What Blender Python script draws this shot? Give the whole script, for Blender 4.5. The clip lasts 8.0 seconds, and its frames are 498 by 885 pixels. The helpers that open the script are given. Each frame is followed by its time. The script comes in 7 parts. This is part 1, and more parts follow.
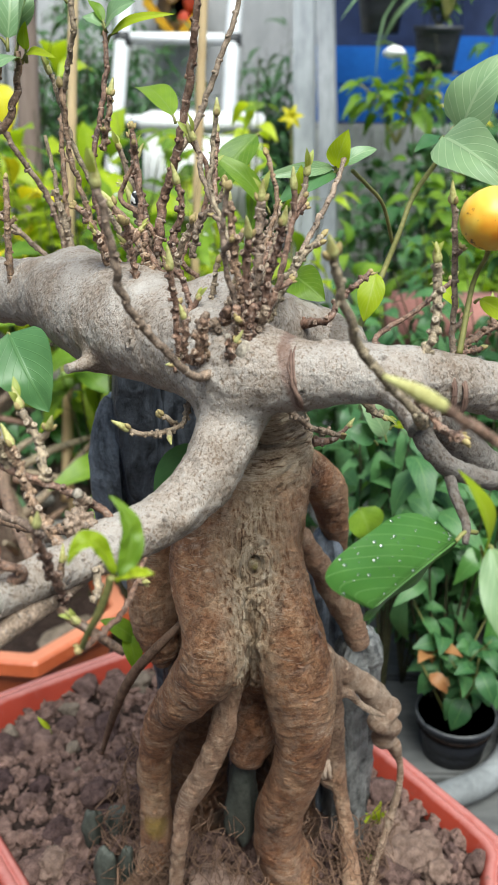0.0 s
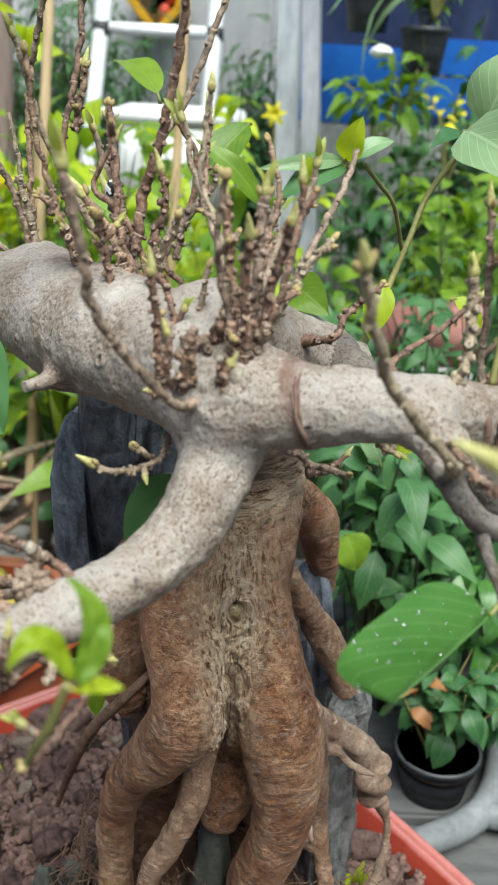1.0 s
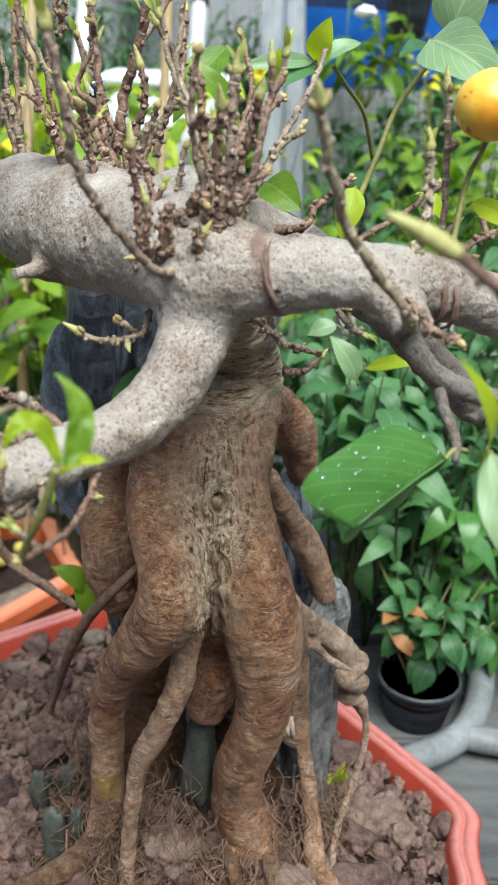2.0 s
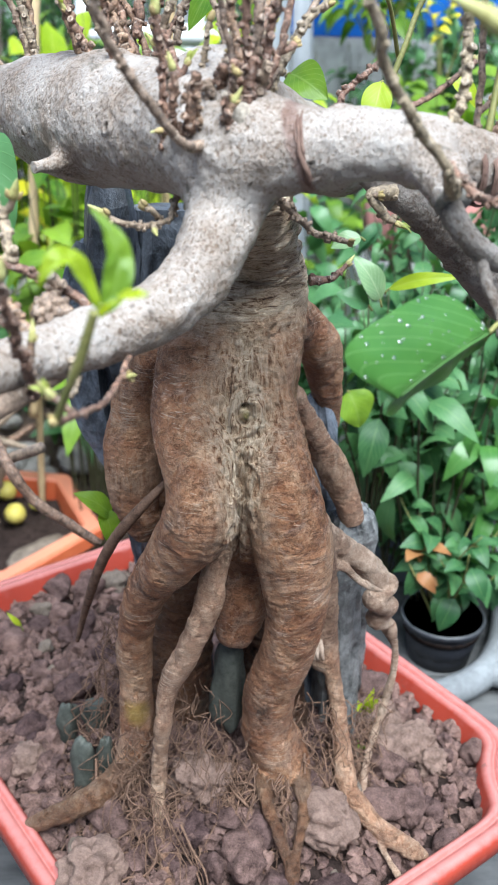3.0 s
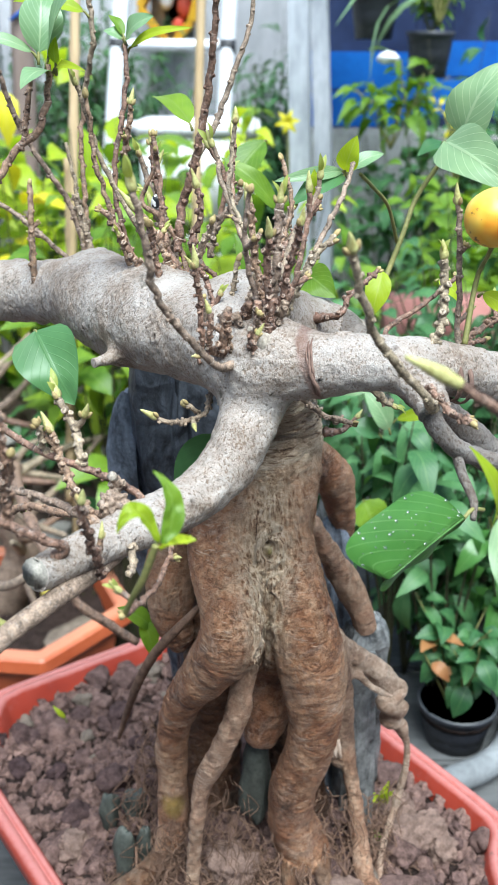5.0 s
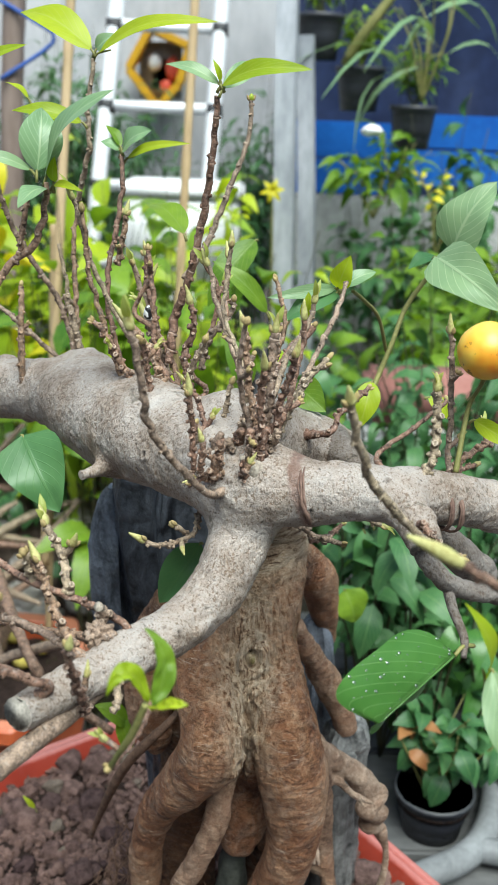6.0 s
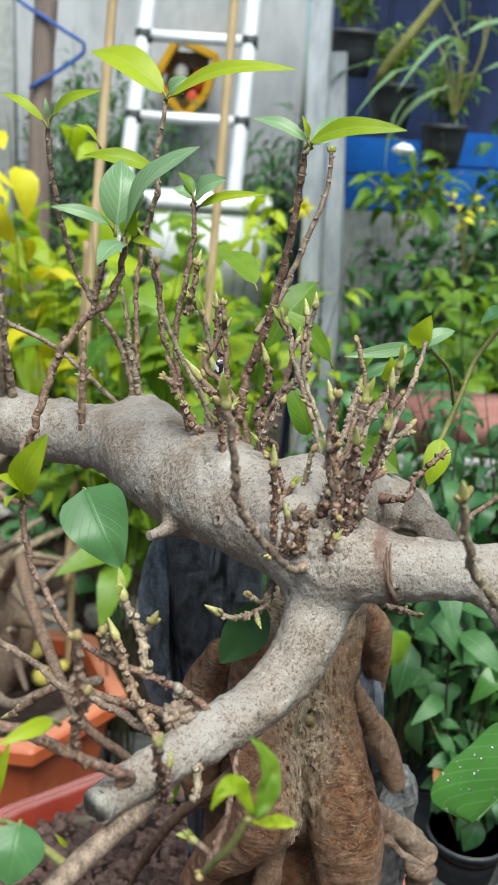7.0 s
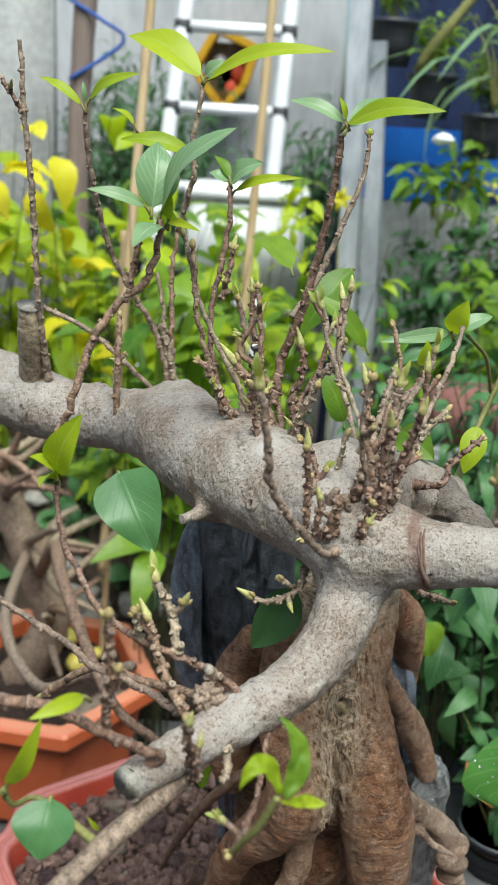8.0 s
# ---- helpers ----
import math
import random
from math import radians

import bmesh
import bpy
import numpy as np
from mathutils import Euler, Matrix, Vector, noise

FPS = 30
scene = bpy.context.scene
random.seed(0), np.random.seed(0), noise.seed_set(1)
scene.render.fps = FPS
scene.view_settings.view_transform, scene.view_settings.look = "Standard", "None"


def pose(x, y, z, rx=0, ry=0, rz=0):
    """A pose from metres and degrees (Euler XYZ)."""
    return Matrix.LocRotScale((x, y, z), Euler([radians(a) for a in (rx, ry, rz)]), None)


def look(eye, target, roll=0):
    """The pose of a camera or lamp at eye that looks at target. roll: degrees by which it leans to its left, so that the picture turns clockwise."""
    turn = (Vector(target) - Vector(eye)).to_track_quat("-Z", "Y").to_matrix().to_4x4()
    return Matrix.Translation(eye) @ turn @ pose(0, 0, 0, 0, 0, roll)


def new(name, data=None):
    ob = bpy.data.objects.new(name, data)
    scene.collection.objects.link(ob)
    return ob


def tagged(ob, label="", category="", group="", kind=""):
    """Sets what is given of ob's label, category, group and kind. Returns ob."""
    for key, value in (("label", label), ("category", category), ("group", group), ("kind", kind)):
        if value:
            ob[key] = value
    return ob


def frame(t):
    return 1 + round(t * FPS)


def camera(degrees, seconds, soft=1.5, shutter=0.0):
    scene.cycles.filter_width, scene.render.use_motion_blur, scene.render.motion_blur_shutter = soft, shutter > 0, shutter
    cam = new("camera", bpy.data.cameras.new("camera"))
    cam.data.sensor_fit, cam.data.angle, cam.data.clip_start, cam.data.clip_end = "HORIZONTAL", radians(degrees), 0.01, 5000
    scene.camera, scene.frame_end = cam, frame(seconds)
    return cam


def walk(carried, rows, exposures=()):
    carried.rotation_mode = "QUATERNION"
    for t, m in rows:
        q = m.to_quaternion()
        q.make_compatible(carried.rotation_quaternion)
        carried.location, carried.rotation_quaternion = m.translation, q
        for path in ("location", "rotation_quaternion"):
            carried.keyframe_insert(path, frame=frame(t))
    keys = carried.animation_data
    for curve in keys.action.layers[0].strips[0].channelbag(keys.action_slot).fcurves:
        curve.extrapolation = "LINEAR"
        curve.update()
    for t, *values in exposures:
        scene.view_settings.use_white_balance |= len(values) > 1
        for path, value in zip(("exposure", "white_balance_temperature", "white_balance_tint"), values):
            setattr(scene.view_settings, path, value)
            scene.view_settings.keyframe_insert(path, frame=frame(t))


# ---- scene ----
cam = camera(29.2, 8.0, soft=0.75)
PATH = [
    (0, (0.0061, 0.0100, 1.2613), (-0.0066, 1.8675, 0.5201), 0.90),
    (0.5, (0.0059, 0.0621, 1.2527), (0.0211, 1.9260, 0.5277), 1.85),
    (1, (-0.0033, 0.0802, 1.2498), (0.0493, 1.9375, 0.5097), 3.15),
    (1.5, (0.0010, 0.0576, 1.2340), (0.0633, 1.9228, 0.5148), 3.23),
    (1.7, (0.0026, 0.0479, 1.2293), (0.0708, 1.9037, 0.4868), 3.09),
    (2.8, (0.0047, 0.0304, 1.1907), (0.0640, 1.8502, 0.3632), 1.91),
    (3, (-0.0045, 0.0368, 1.1863), (0.0495, 1.8513, 0.3469), 1.54),
    (3.5, (-0.0137, 0.0440, 1.1893), (0.0137, 1.8528, 0.3364), 0.84),
    (4, (-0.0143, 0.0466, 1.2097), (-0.0138, 1.8575, 0.3608), 0.60),
    (4.5, (-0.0182, 0.0215, 1.2281), (-0.0249, 1.8587, 0.4378), 0.33),
    (5, (-0.0057, -0.0195, 1.2640), (-0.0063, 1.8414, 0.5312), 0.52),
    (5.2, (-0.0082, -0.0303, 1.2828), (0.0179, 1.8355, 0.5629), 0.98),
    (6.3, (-0.0191, 0.0074, 1.3043), (0.0220, 1.9083, 0.6838), 2.66),
    (6.5, (-0.0273, 0.0112, 1.3135), (0.0085, 1.9127, 0.6943), 2.83),
    (7, (-0.0470, 0.0203, 1.3169), (-0.0181, 1.9188, 0.6885), 3.65),
    (7.5, (-0.0395, 0.0342, 1.3067), (-0.0447, 1.9290, 0.6667), 3.85),
    (8, (-0.0459, 0.0203, 1.3124), (-0.0899, 1.9123, 0.6657), 3.54),
]
walk(cam, [(t, look(eye, target, roll)) for t, eye, target, roll in PATH], exposures=[(0.0, 0.72, 6250, -1), (1.7, 0.76, 6150, -2), (3.0, 1.28, 5600, 2), (4.5, 1.24, 5600, 2), (5.2, 1.05, 5700, -2), (6.5, 0.60, 6150, -3), (8.0, 0.53, 6150, -3)])
cam.data.dof.use_dof, cam.data.dof.focus_distance, cam.data.dof.aperture_fstop = True, 0.49, 22.0
SKY, SUN = 0.12, 3.5

# ---- light ----
world = bpy.data.worlds.new("world")
scene.world = world
world.use_nodes = True
wn = world.node_tree.nodes
sky = wn.new("ShaderNodeTexSky")
sky.sky_type, sky.sun_disc = "NISHITA", False
sky.sun_elevation, sky.sun_rotation = radians(61), radians(165)
sky.air_density, sky.dust_density, sky.ozone_density = 1.0, 4.0, 1.0
wn["Background"].inputs[1].default_value = SKY
world.node_tree.links.new(sky.outputs[0], wn["Background"].inputs[0])
sun = new("sun", bpy.data.lights.new("sun", "SUN"))
sun.data.energy, sun.data.angle, sun.data.color = SUN, radians(40), (1.0, 0.98, 0.95)
sun.matrix_world = look((0.45, -1.2, 4.1), (0.0, 0.5, 0.9))


# ---- materials ----
def nodes(name):
    m = bpy.data.materials.new(name)
    m.use_nodes = True
    nt = m.node_tree
    return m, nt, nt.nodes["Principled BSDF"]


def add(nt, kind, **inputs):
    n = nt.nodes.new(kind)
    for k, v in inputs.items():
        n.inputs[k.replace("_", " ")].default_value = v
    return n


def ramp(nt, fac, stops):
    r = nt.nodes.new("ShaderNodeValToRGB")
    e = r.color_ramp.elements
    while len(e) < len(stops):
        e.new(0.5)
    for s, (p, c) in zip(e, stops):
        s.position, s.color = p, (*c, 1)
    nt.links.new(fac, r.inputs[0])
    return r.outputs[0]


def mixed(nt, fac, a, b, how="MIX"):
    m = nt.nodes.new("ShaderNodeMix")
    m.data_type, m.blend_type = "RGBA", how
    for sock, v in ((m.inputs[0], fac), (m.inputs[6], a), (m.inputs[7], b)):
        if hasattr(v, "links") or isinstance(v, bpy.types.NodeSocket):
            nt.links.new(v, sock)
        elif isinstance(v, (int, float)):
            sock.default_value = v
        else:
            sock.default_value = (*v, 1)
    return m.outputs[2]


def coords(nt, scale=(1, 1, 1), which="Object"):
    c = nt.nodes.new("ShaderNodeNewGeometry" if which == "Position" else "ShaderNodeTexCoord")
    mp = nt.nodes.new("ShaderNodeMapping")
    mp.inputs["Scale"].default_value = scale
    nt.links.new(c.outputs[which], mp.inputs[0])
    return mp.outputs[0]


def noise_tex(nt, vec, scale, detail=4, rough=0.6, distort=0.0):
    n = add(nt, "ShaderNodeTexNoise", Scale=scale, Detail=detail, Roughness=rough, Distortion=distort)
    nt.links.new(vec, n.inputs["Vector"])
    return n.outputs["Fac"]


def bump(nt, bsdf, height, strength=0.4, distance=0.001):
    b = add(nt, "ShaderNodeBump", Strength=strength, Distance=distance)
    nt.links.new(height, b.inputs["Height"])
    nt.links.new(b.outputs[0], bsdf.inputs["Normal"])


def plus(nt, a, b, ka=1.0, kb=1.0):
    m1, m2 = nt.nodes.new("ShaderNodeMath"), nt.nodes.new("ShaderNodeMath")
    m1.operation, m2.operation = "MULTIPLY", "MULTIPLY_ADD"
    m1.inputs[1].default_value, m2.inputs[1].default_value = ka, kb
    nt.links.new(a, m1.inputs[0])
    nt.links.new(b, m2.inputs[0])
    nt.links.new(m1.outputs[0], m2.inputs[2])
    return m2.outputs[0]


def rough_mat(name, dark, light, scale, rough=0.8, fine=6.0, bumpy=0.4, dist=0.001, stretch=(1, 1, 1), spec=0.3, metal=0.0, where="Object", moss=0.0, grit=0.65, vary=0.0):
    """Two scales of colour variation with relief."""
    m, nt, b = nodes(name)
    v = coords(nt, stretch, where)
    big, small = noise_tex(nt, v, scale, 3), noise_tex(nt, v, scale * fine, 5, grit)
    both = plus(nt, big, small, 0.5, 0.5)
    col = ramp(nt, both, [(0.32, dark), (0.68, light)])
    if vary:  # each piece a little lighter or darker than the next
        obj, isl = nt.nodes.new("ShaderNodeObjectInfo"), nt.nodes.new("ShaderNodeNewGeometry")
        tone = ramp(nt, plus(nt, obj.outputs["Random"], isl.outputs["Random Per Island"], 0.5, 0.5), [(0.15, (1 - vary, 1 - vary, 1 - vary * 0.9)), (0.85, (1, 1, 1))])
        col = mixed(nt, 1.0, col, tone, "MULTIPLY")
    if moss:
        green = ramp(nt, noise_tex(nt, v, 26, 4, 0.7), [(0.66, (0, 0, 0)), (0.72, (moss,) * 3)])
        col = mixed(nt, green, col, (0.085, 0.10, 0.022))
    nt.links.new(col, b.inputs["Base Color"])
    b.inputs["Roughness"].default_value = rough
    b.inputs["Specular IOR Level"].default_value = spec
    b.inputs["Metallic"].default_value = metal
    bump(nt, b, both, bumpy, dist)
    return m


def bark_grey(name="bark_grey", k=1.0):
    """Smooth fig bark: beige grey, freckled with fine brown flecks and pores."""
    m, nt, b = nodes(name)
    v = coords(nt)
    big = noise_tex(nt, v, 26, 4, 0.6)
    mid = noise_tex(nt, v, 150, 5, 0.7)
    fleck = noise_tex(nt, coords(nt, (1.15, 1.15, 0.8)), 700, 4, 0.68, 0.6)
    fine = noise_tex(nt, v, 1300, 3, 0.75)
    pore = noise_tex(nt, v, 480, 2, 0.5)
    col = ramp(nt, plus(nt, big, mid, 0.6, 0.4), [(0.34, (0.22 * k, 0.165 * k, 0.125 * k)), (0.44, (0.38 * k, 0.315 * k, 0.265 * k)), (0.53, (0.465 * k, 0.405 * k, 0.36 * k)), (0.68, (0.55 * k, 0.51 * k, 0.48 * k))])
    brownish = ramp(nt, plus(nt, fleck, big, 0.75, 0.25), [(0.435, (0.85, 0.85, 0.85)), (0.475, (0, 0, 0))])
    col = mixed(nt, brownish, col, (0.20 * k, 0.135 * k, 0.09 * k))
    col = mixed(nt, 0.35, col, ramp(nt, fine, [(0.36, (0.42, 0.38, 0.34)), (0.60, (1, 1, 1))]), "MULTIPLY")
    speck = ramp(nt, pore, [(0.675, (0, 0, 0)), (0.72, (0.7, 0.7, 0.7))])
    col = mixed(nt, speck, col, (0.06 * k, 0.042 * k, 0.032 * k))
    scurf = ramp(nt, noise_tex(nt, v, 70, 5, 0.75, 0.8), [(0.605, (0, 0, 0)), (0.66, (0.75, 0.75, 0.75))])
    col = mixed(nt, scurf, col, (0.10 * k, 0.085 * k, 0.06 * k))
    pit = nt.nodes.new("ShaderNodeAttribute")
    pit.attribute_name = "pit"
    col = mixed(nt, pit.outputs["Fac"], col, (0.055 * k, 0.034 * k, 0.024 * k))
    # a reddish band of thin bark beside the ring scar
    rel, along, far = (nt.nodes.new("ShaderNodeVectorMath") for _ in range(3))
    rel.operation, along.operation, far.operation = "SUBTRACT", "DOT_PRODUCT", "LENGTH"
    rel.inputs[1].default_value, along.inputs[1].default_value = (0.0235, 0.4005, 1.1375), (0.92, -0.27, 0.30)
    nt.links.new(v, rel.inputs[0])
    nt.links.new(rel.outputs[0], along.inputs[0])
    nt.links.new(rel.outputs[0], far.inputs[0])
    width = nt.nodes.new("ShaderNodeMath")
    width.operation = "ABSOLUTE"
    nt.links.new(along.outputs["Value"], width.inputs[0])
    band = ramp(nt, plus(nt, width.outputs[0], mid, 100.0, 0.6), [(0.46, (0.7, 0.7, 0.7)), (0.64, (0, 0, 0))])
    close = ramp(nt, far.outputs["Value"], [(0.021, (1, 1, 1)), (0.026, (0, 0, 0))])
    col = mixed(nt, mixed(nt, 1.0, band, close, "MULTIPLY"), col, (0.19 * k, 0.105 * k, 0.08 * k))
    nt.links.new(col, b.inputs["Base Color"])
    b.inputs["Roughness"].default_value, b.inputs["Specular IOR Level"].default_value = 0.5, 0.45
    h = plus(nt, plus(nt, mid, fleck, 0.8, 0.7), plus(nt, fine, pore, 0.35, -0.5))
    bump(nt, b, h, 1.0, 0.0016)
    return m


def bark_brown(name="bark_brown", k=1.0):
    m, nt, b = nodes(name)
    v = coords(nt)
    att, nck, ashen, eye = (nt.nodes.new("ShaderNodeAttribute") for _ in range(4))
    att.attribute_name, nck.attribute_name, ashen.attribute_name, eye.attribute_name = "fibre", "neck", "pale", "knot"
    big = noise_tex(nt, v, 26, 4, 0.6, 0.6)
    mid = noise_tex(nt, v, 190, 5, 0.75, 0.4)
    fine = noise_tex(nt, v, 1100, 3, 0.75)
    cracks = noise_tex(nt, coords(nt, (0.22, 0.22, 3.0)), 400, 4, 0.65, 0.7)
    folds = noise_tex(nt, coords(nt, (0.26, 0.26, 1.7)), 240, 4, 0.7, 1.2)
    streak = noise_tex(nt, coords(nt, (1.9, 1.9, 0.22)), 210, 4, 0.62, 0.5)
    col = ramp(nt, plus(nt, big, mid, 0.55, 0.45), [(0.36, (0.04, 0.014, 0.008)), (0.43, (0.21, 0.086, 0.042)), (0.52, (0.43, 0.212, 0.108)), (0.66, (0.70, 0.46, 0.29))])
    film = ramp(nt, noise_tex(nt, coords(nt, (1, 1, 0.7)), 62, 5, 0.72, 1.2), [(0.50, (0, 0, 0)), (0.62, (0.5, 0.5, 0.5))])
    col = mixed(nt, film, col, (0.50, 0.355, 0.27))
    russet = ramp(nt, noise_tex(nt, coords(nt, (1, 1, 0.55)), 34, 4, 0.65, 0.8), [(0.46, (0, 0, 0)), (0.58, (0.55, 0.55, 0.55))])
    col = mixed(nt, russet, col, (0.33, 0.135, 0.062))
    flake = noise_tex(nt, coords(nt, (0.55, 0.55, 1.0)), 95, 6, 0.78, 0.5)
    seam = ramp(nt, flake, [(0.470, (0, 0, 0)), (0.492, (0.45, 0.45, 0.45)), (0.502, (0.45, 0.45, 0.45)), (0.512, (0, 0, 0))])
    lip = ramp(nt, flake, [(0.512, (0, 0, 0)), (0.522, (0.28, 0.28, 0.28)), (0.550, (0, 0, 0))])
    col = mixed(nt, lip, mixed(nt, seam, col, (0.045, 0.018, 0.010)), (0.62, 0.44, 0.31))
    light = ramp(nt, plus(nt, big, mid, 0.5, 0.5), [(0.33, (0.16, 0.085, 0.055)), (0.45, (0.38, 0.25, 0.175)), (0.58, (0.60, 0.455, 0.35))])
    col = mixed(nt, ashen.outputs["Fac"], col, light)
    # short pale cracks across, in patches only
    patch = noise_tex(nt, v, 40, 3, 0.6, 0.5)
    pale = ramp(nt, plus(nt, cracks, patch, 0.6, 0.4), [(0.585, (0, 0, 0)), (0.605, (0.75, 0.75, 0.75))])
    col = mixed(nt, pale, col, (0.66, 0.50, 0.38))
    dashes = ramp(nt, plus(nt, cracks, patch, 0.6, 0.4), [(0.385, (0.5, 0.5, 0.5)), (0.42, (0, 0, 0))])
    col = mixed(nt, dashes, col, (0.06, 0.03, 0.018))
    # rough fibrous bark: threads along the crease, folds across the neck
    grain = mixed(nt, nck.outputs["Fac"], streak, folds)
    rag = ramp(nt, plus(nt, grain, mid, 0.7, 0.3), [(0.36, (0.04, 0.020, 0.012)), (0.41, (0.26, 0.148, 0.080)), (0.48, (0.64, 0.465, 0.31)), (0.60, (0.87, 0.72, 0.54))])
    col = mixed(nt, att.outputs["Fac"], col, rag)
    col = mixed(nt, eye.outputs["Fac"], col, (0.40, 0.33, 0.12))
    col = mixed(nt, 0.35, col, ramp(nt, fine, [(0.36, (0.40, 0.36, 0.33)), (0.58, (1, 1, 1))]), "MULTIPLY")
    # an old dab of yellow lichen on one root
    d = nt.nodes.new("ShaderNodeVectorMath")
    d.operation = "DISTANCE"
    d.inputs[1].default_value = (-0.058, 0.532, 0.757)
    nt.links.new(v, d.inputs[0])
    near = plus(nt, d.outputs["Value"], mid, 1.0, 0.012)
    mask = ramp(nt, near, [(0.0135, (0.6, 0.6, 0.6)), (0.0195, (0, 0, 0))])
    col = mixed(nt, mask, col, (0.42, 0.29, 0.035))
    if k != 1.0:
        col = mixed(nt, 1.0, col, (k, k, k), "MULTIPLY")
    nt.links.new(col, b.inputs["Base Color"])
    b.inputs["Roughness"].default_value, b.inputs["Specular IOR Level"].default_value = 0.52, 0.32
    h = plus(nt, plus(nt, plus(nt, cracks, patch, 0.35, 0.65), mid, 0.38, 1.25), mixed(nt, att.outputs["Fac"], big, grain), 1.0, 1.4)
    bump(nt, b, plus(nt, plus(nt, h, fine, 1.0, 0.4), seam, 1.0, -0.35), 1.0, 0.0036)
    return m


def leaf_mat(name, dark, light, under=0.35, rough=0.35, vein=(0.45, 0.6, 0.25), veins=0.5):
    m, nt, b = nodes(name)
    uv = nt.nodes.new("ShaderNodeTexCoord").outputs["UV"]
    sep = nt.nodes.new("ShaderNodeSeparateXYZ")
    nt.links.new(uv, sep.inputs[0])
    obj = nt.nodes.new("ShaderNodeObjectInfo")
    isl = nt.nodes.new("ShaderNodeNewGeometry")
    ran = plus(nt, obj.outputs["Random"], isl.outputs["Random Per Island"], 0.5, 0.5)
    v = coords(nt)
    col = ramp(nt, plus(nt, ran, noise_tex(nt, v, 60, 3), 0.6, 0.5), [(0.25, dark), (0.85, light)])
    # midrib and slanting side veins
    ab = nt.nodes.new("ShaderNodeMath")
    ab.operation = "ABSOLUTE"
    nt.links.new(sep.outputs[0], ab.inputs[0])
    wave = nt.nodes.new("ShaderNodeMath")
    wave.operation = "SINE"
    ph = plus(nt, sep.outputs[1], ab.outputs[0], 46.0, -20.0)
    nt.links.new(ph, wave.inputs[0])
    side = ramp(nt, wave.outputs[0], [(0.93, (0, 0, 0)), (0.99, (1, 1, 1))])
    mid = ramp(nt, ab.outputs[0], [(0.03, (1, 1, 1)), (0.07, (0, 0, 0))])
    both = mixed(nt, 1.0, side, mid, "LIGHTEN")
    k = nt.nodes.new("ShaderNodeMath")
    k.operation, k.inputs[1].default_value = "MULTIPLY", veins
    nt.links.new(both, k.inputs[0])
    col = mixed(nt, k.outputs[0], col, vein)
    nt.links.new(col, b.inputs["Base Color"])
    b.inputs["Roughness"].default_value, b.inputs["Specular IOR Level"].default_value = rough, 0.4
    bump(nt, b, both, 0.25, 0.0006)
    tr = nt.nodes.new("ShaderNodeBsdfTranslucent")
    nt.links.new(mixed(nt, 1.0, col, (1.0, 0.95, 0.35), "MULTIPLY"), tr.inputs[0])
    mx = nt.nodes.new("ShaderNodeMixShader")
    mx.inputs[0].default_value = under
    nt.links.new(b.outputs[0], mx.inputs[1])
    nt.links.new(tr.outputs[0], mx.inputs[2])
    nt.links.new(mx.outputs[0], nt.nodes["Material Output"].inputs[0])
    return m


def twig_mat(name, dark, light, scar):
    """Twig bark with pale leaf scars and rings where the mesh is marked."""
    m, nt, b = nodes(name)
    v = coords(nt)
    mark = nt.nodes.new("ShaderNodeAttribute")
    mark.attribute_name = "scar"
    big, small = noise_tex(nt, v, 230, 3), noise_tex(nt, v, 1000, 5, 0.7)
    both = plus(nt, big, small, 0.5, 0.5)
    col = ramp(nt, both, [(0.38, dark), (0.62, light)])
    obj = nt.nodes.new("ShaderNodeObjectInfo")
    tone = ramp(nt, plus(nt, obj.outputs["Random"], noise_tex(nt, v, 60, 2), 0.7, 0.3), [(0.15, (0.76, 0.68, 0.66)), (0.5, (1.05, 1.0, 0.95)), (0.85, (1.2, 1.24, 1.08))])
    col = mixed(nt, 1.0, col, tone, "MULTIPLY")
    col = mixed(nt, ramp(nt, noise_tex(nt, v, 420, 3, 0.7, 0.5), [(0.56, (0, 0, 0)), (0.68, (0.55, 0.55, 0.55))]), col, (0.40, 0.34, 0.30))
    col = mixed(nt, ramp(nt, plus(nt, mark.outputs["Fac"], small, 0.8, 0.35), [(0.38, (0, 0, 0)), (0.85, (0.85, 0.85, 0.85))]), col, scar)
    col = mixed(nt, ramp(nt, plus(nt, mark.outputs["Fac"], small, -1.0, 0.2), [(0.22, (0, 0, 0)), (0.6, (0.8, 0.8, 0.8))]), col, dark)
    nt.links.new(col, b.inputs["Base Color"])
    b.inputs["Roughness"].default_value, b.inputs["Specular IOR Level"].default_value = 0.55, 0.4
    bump(nt, b, both, 0.9, 0.0013)
    return m


def slate_mat(name, dark, light):
    m, nt, b = nodes(name)
    grain = noise_tex(nt, coords(nt, (1, 1, 0.45)), 60, 5, 0.68, 1.4)
    fine = noise_tex(nt, coords(nt), 380, 4, 0.75)
    nt.links.new(ramp(nt, plus(nt, plus(nt, grain, fine, 0.5, 0.2), noise_tex(nt, coords(nt, (1, 1, 0.5)), 24, 4, 0.65), 1.0, 0.3), [(0.42, dark), (0.62, light)]), b.inputs["Base Color"])
    b.inputs["Roughness"].default_value = 0.42
    bump(nt, b, plus(nt, grain, fine, 1.0, 0.3), 0.7, 0.003)
    return m


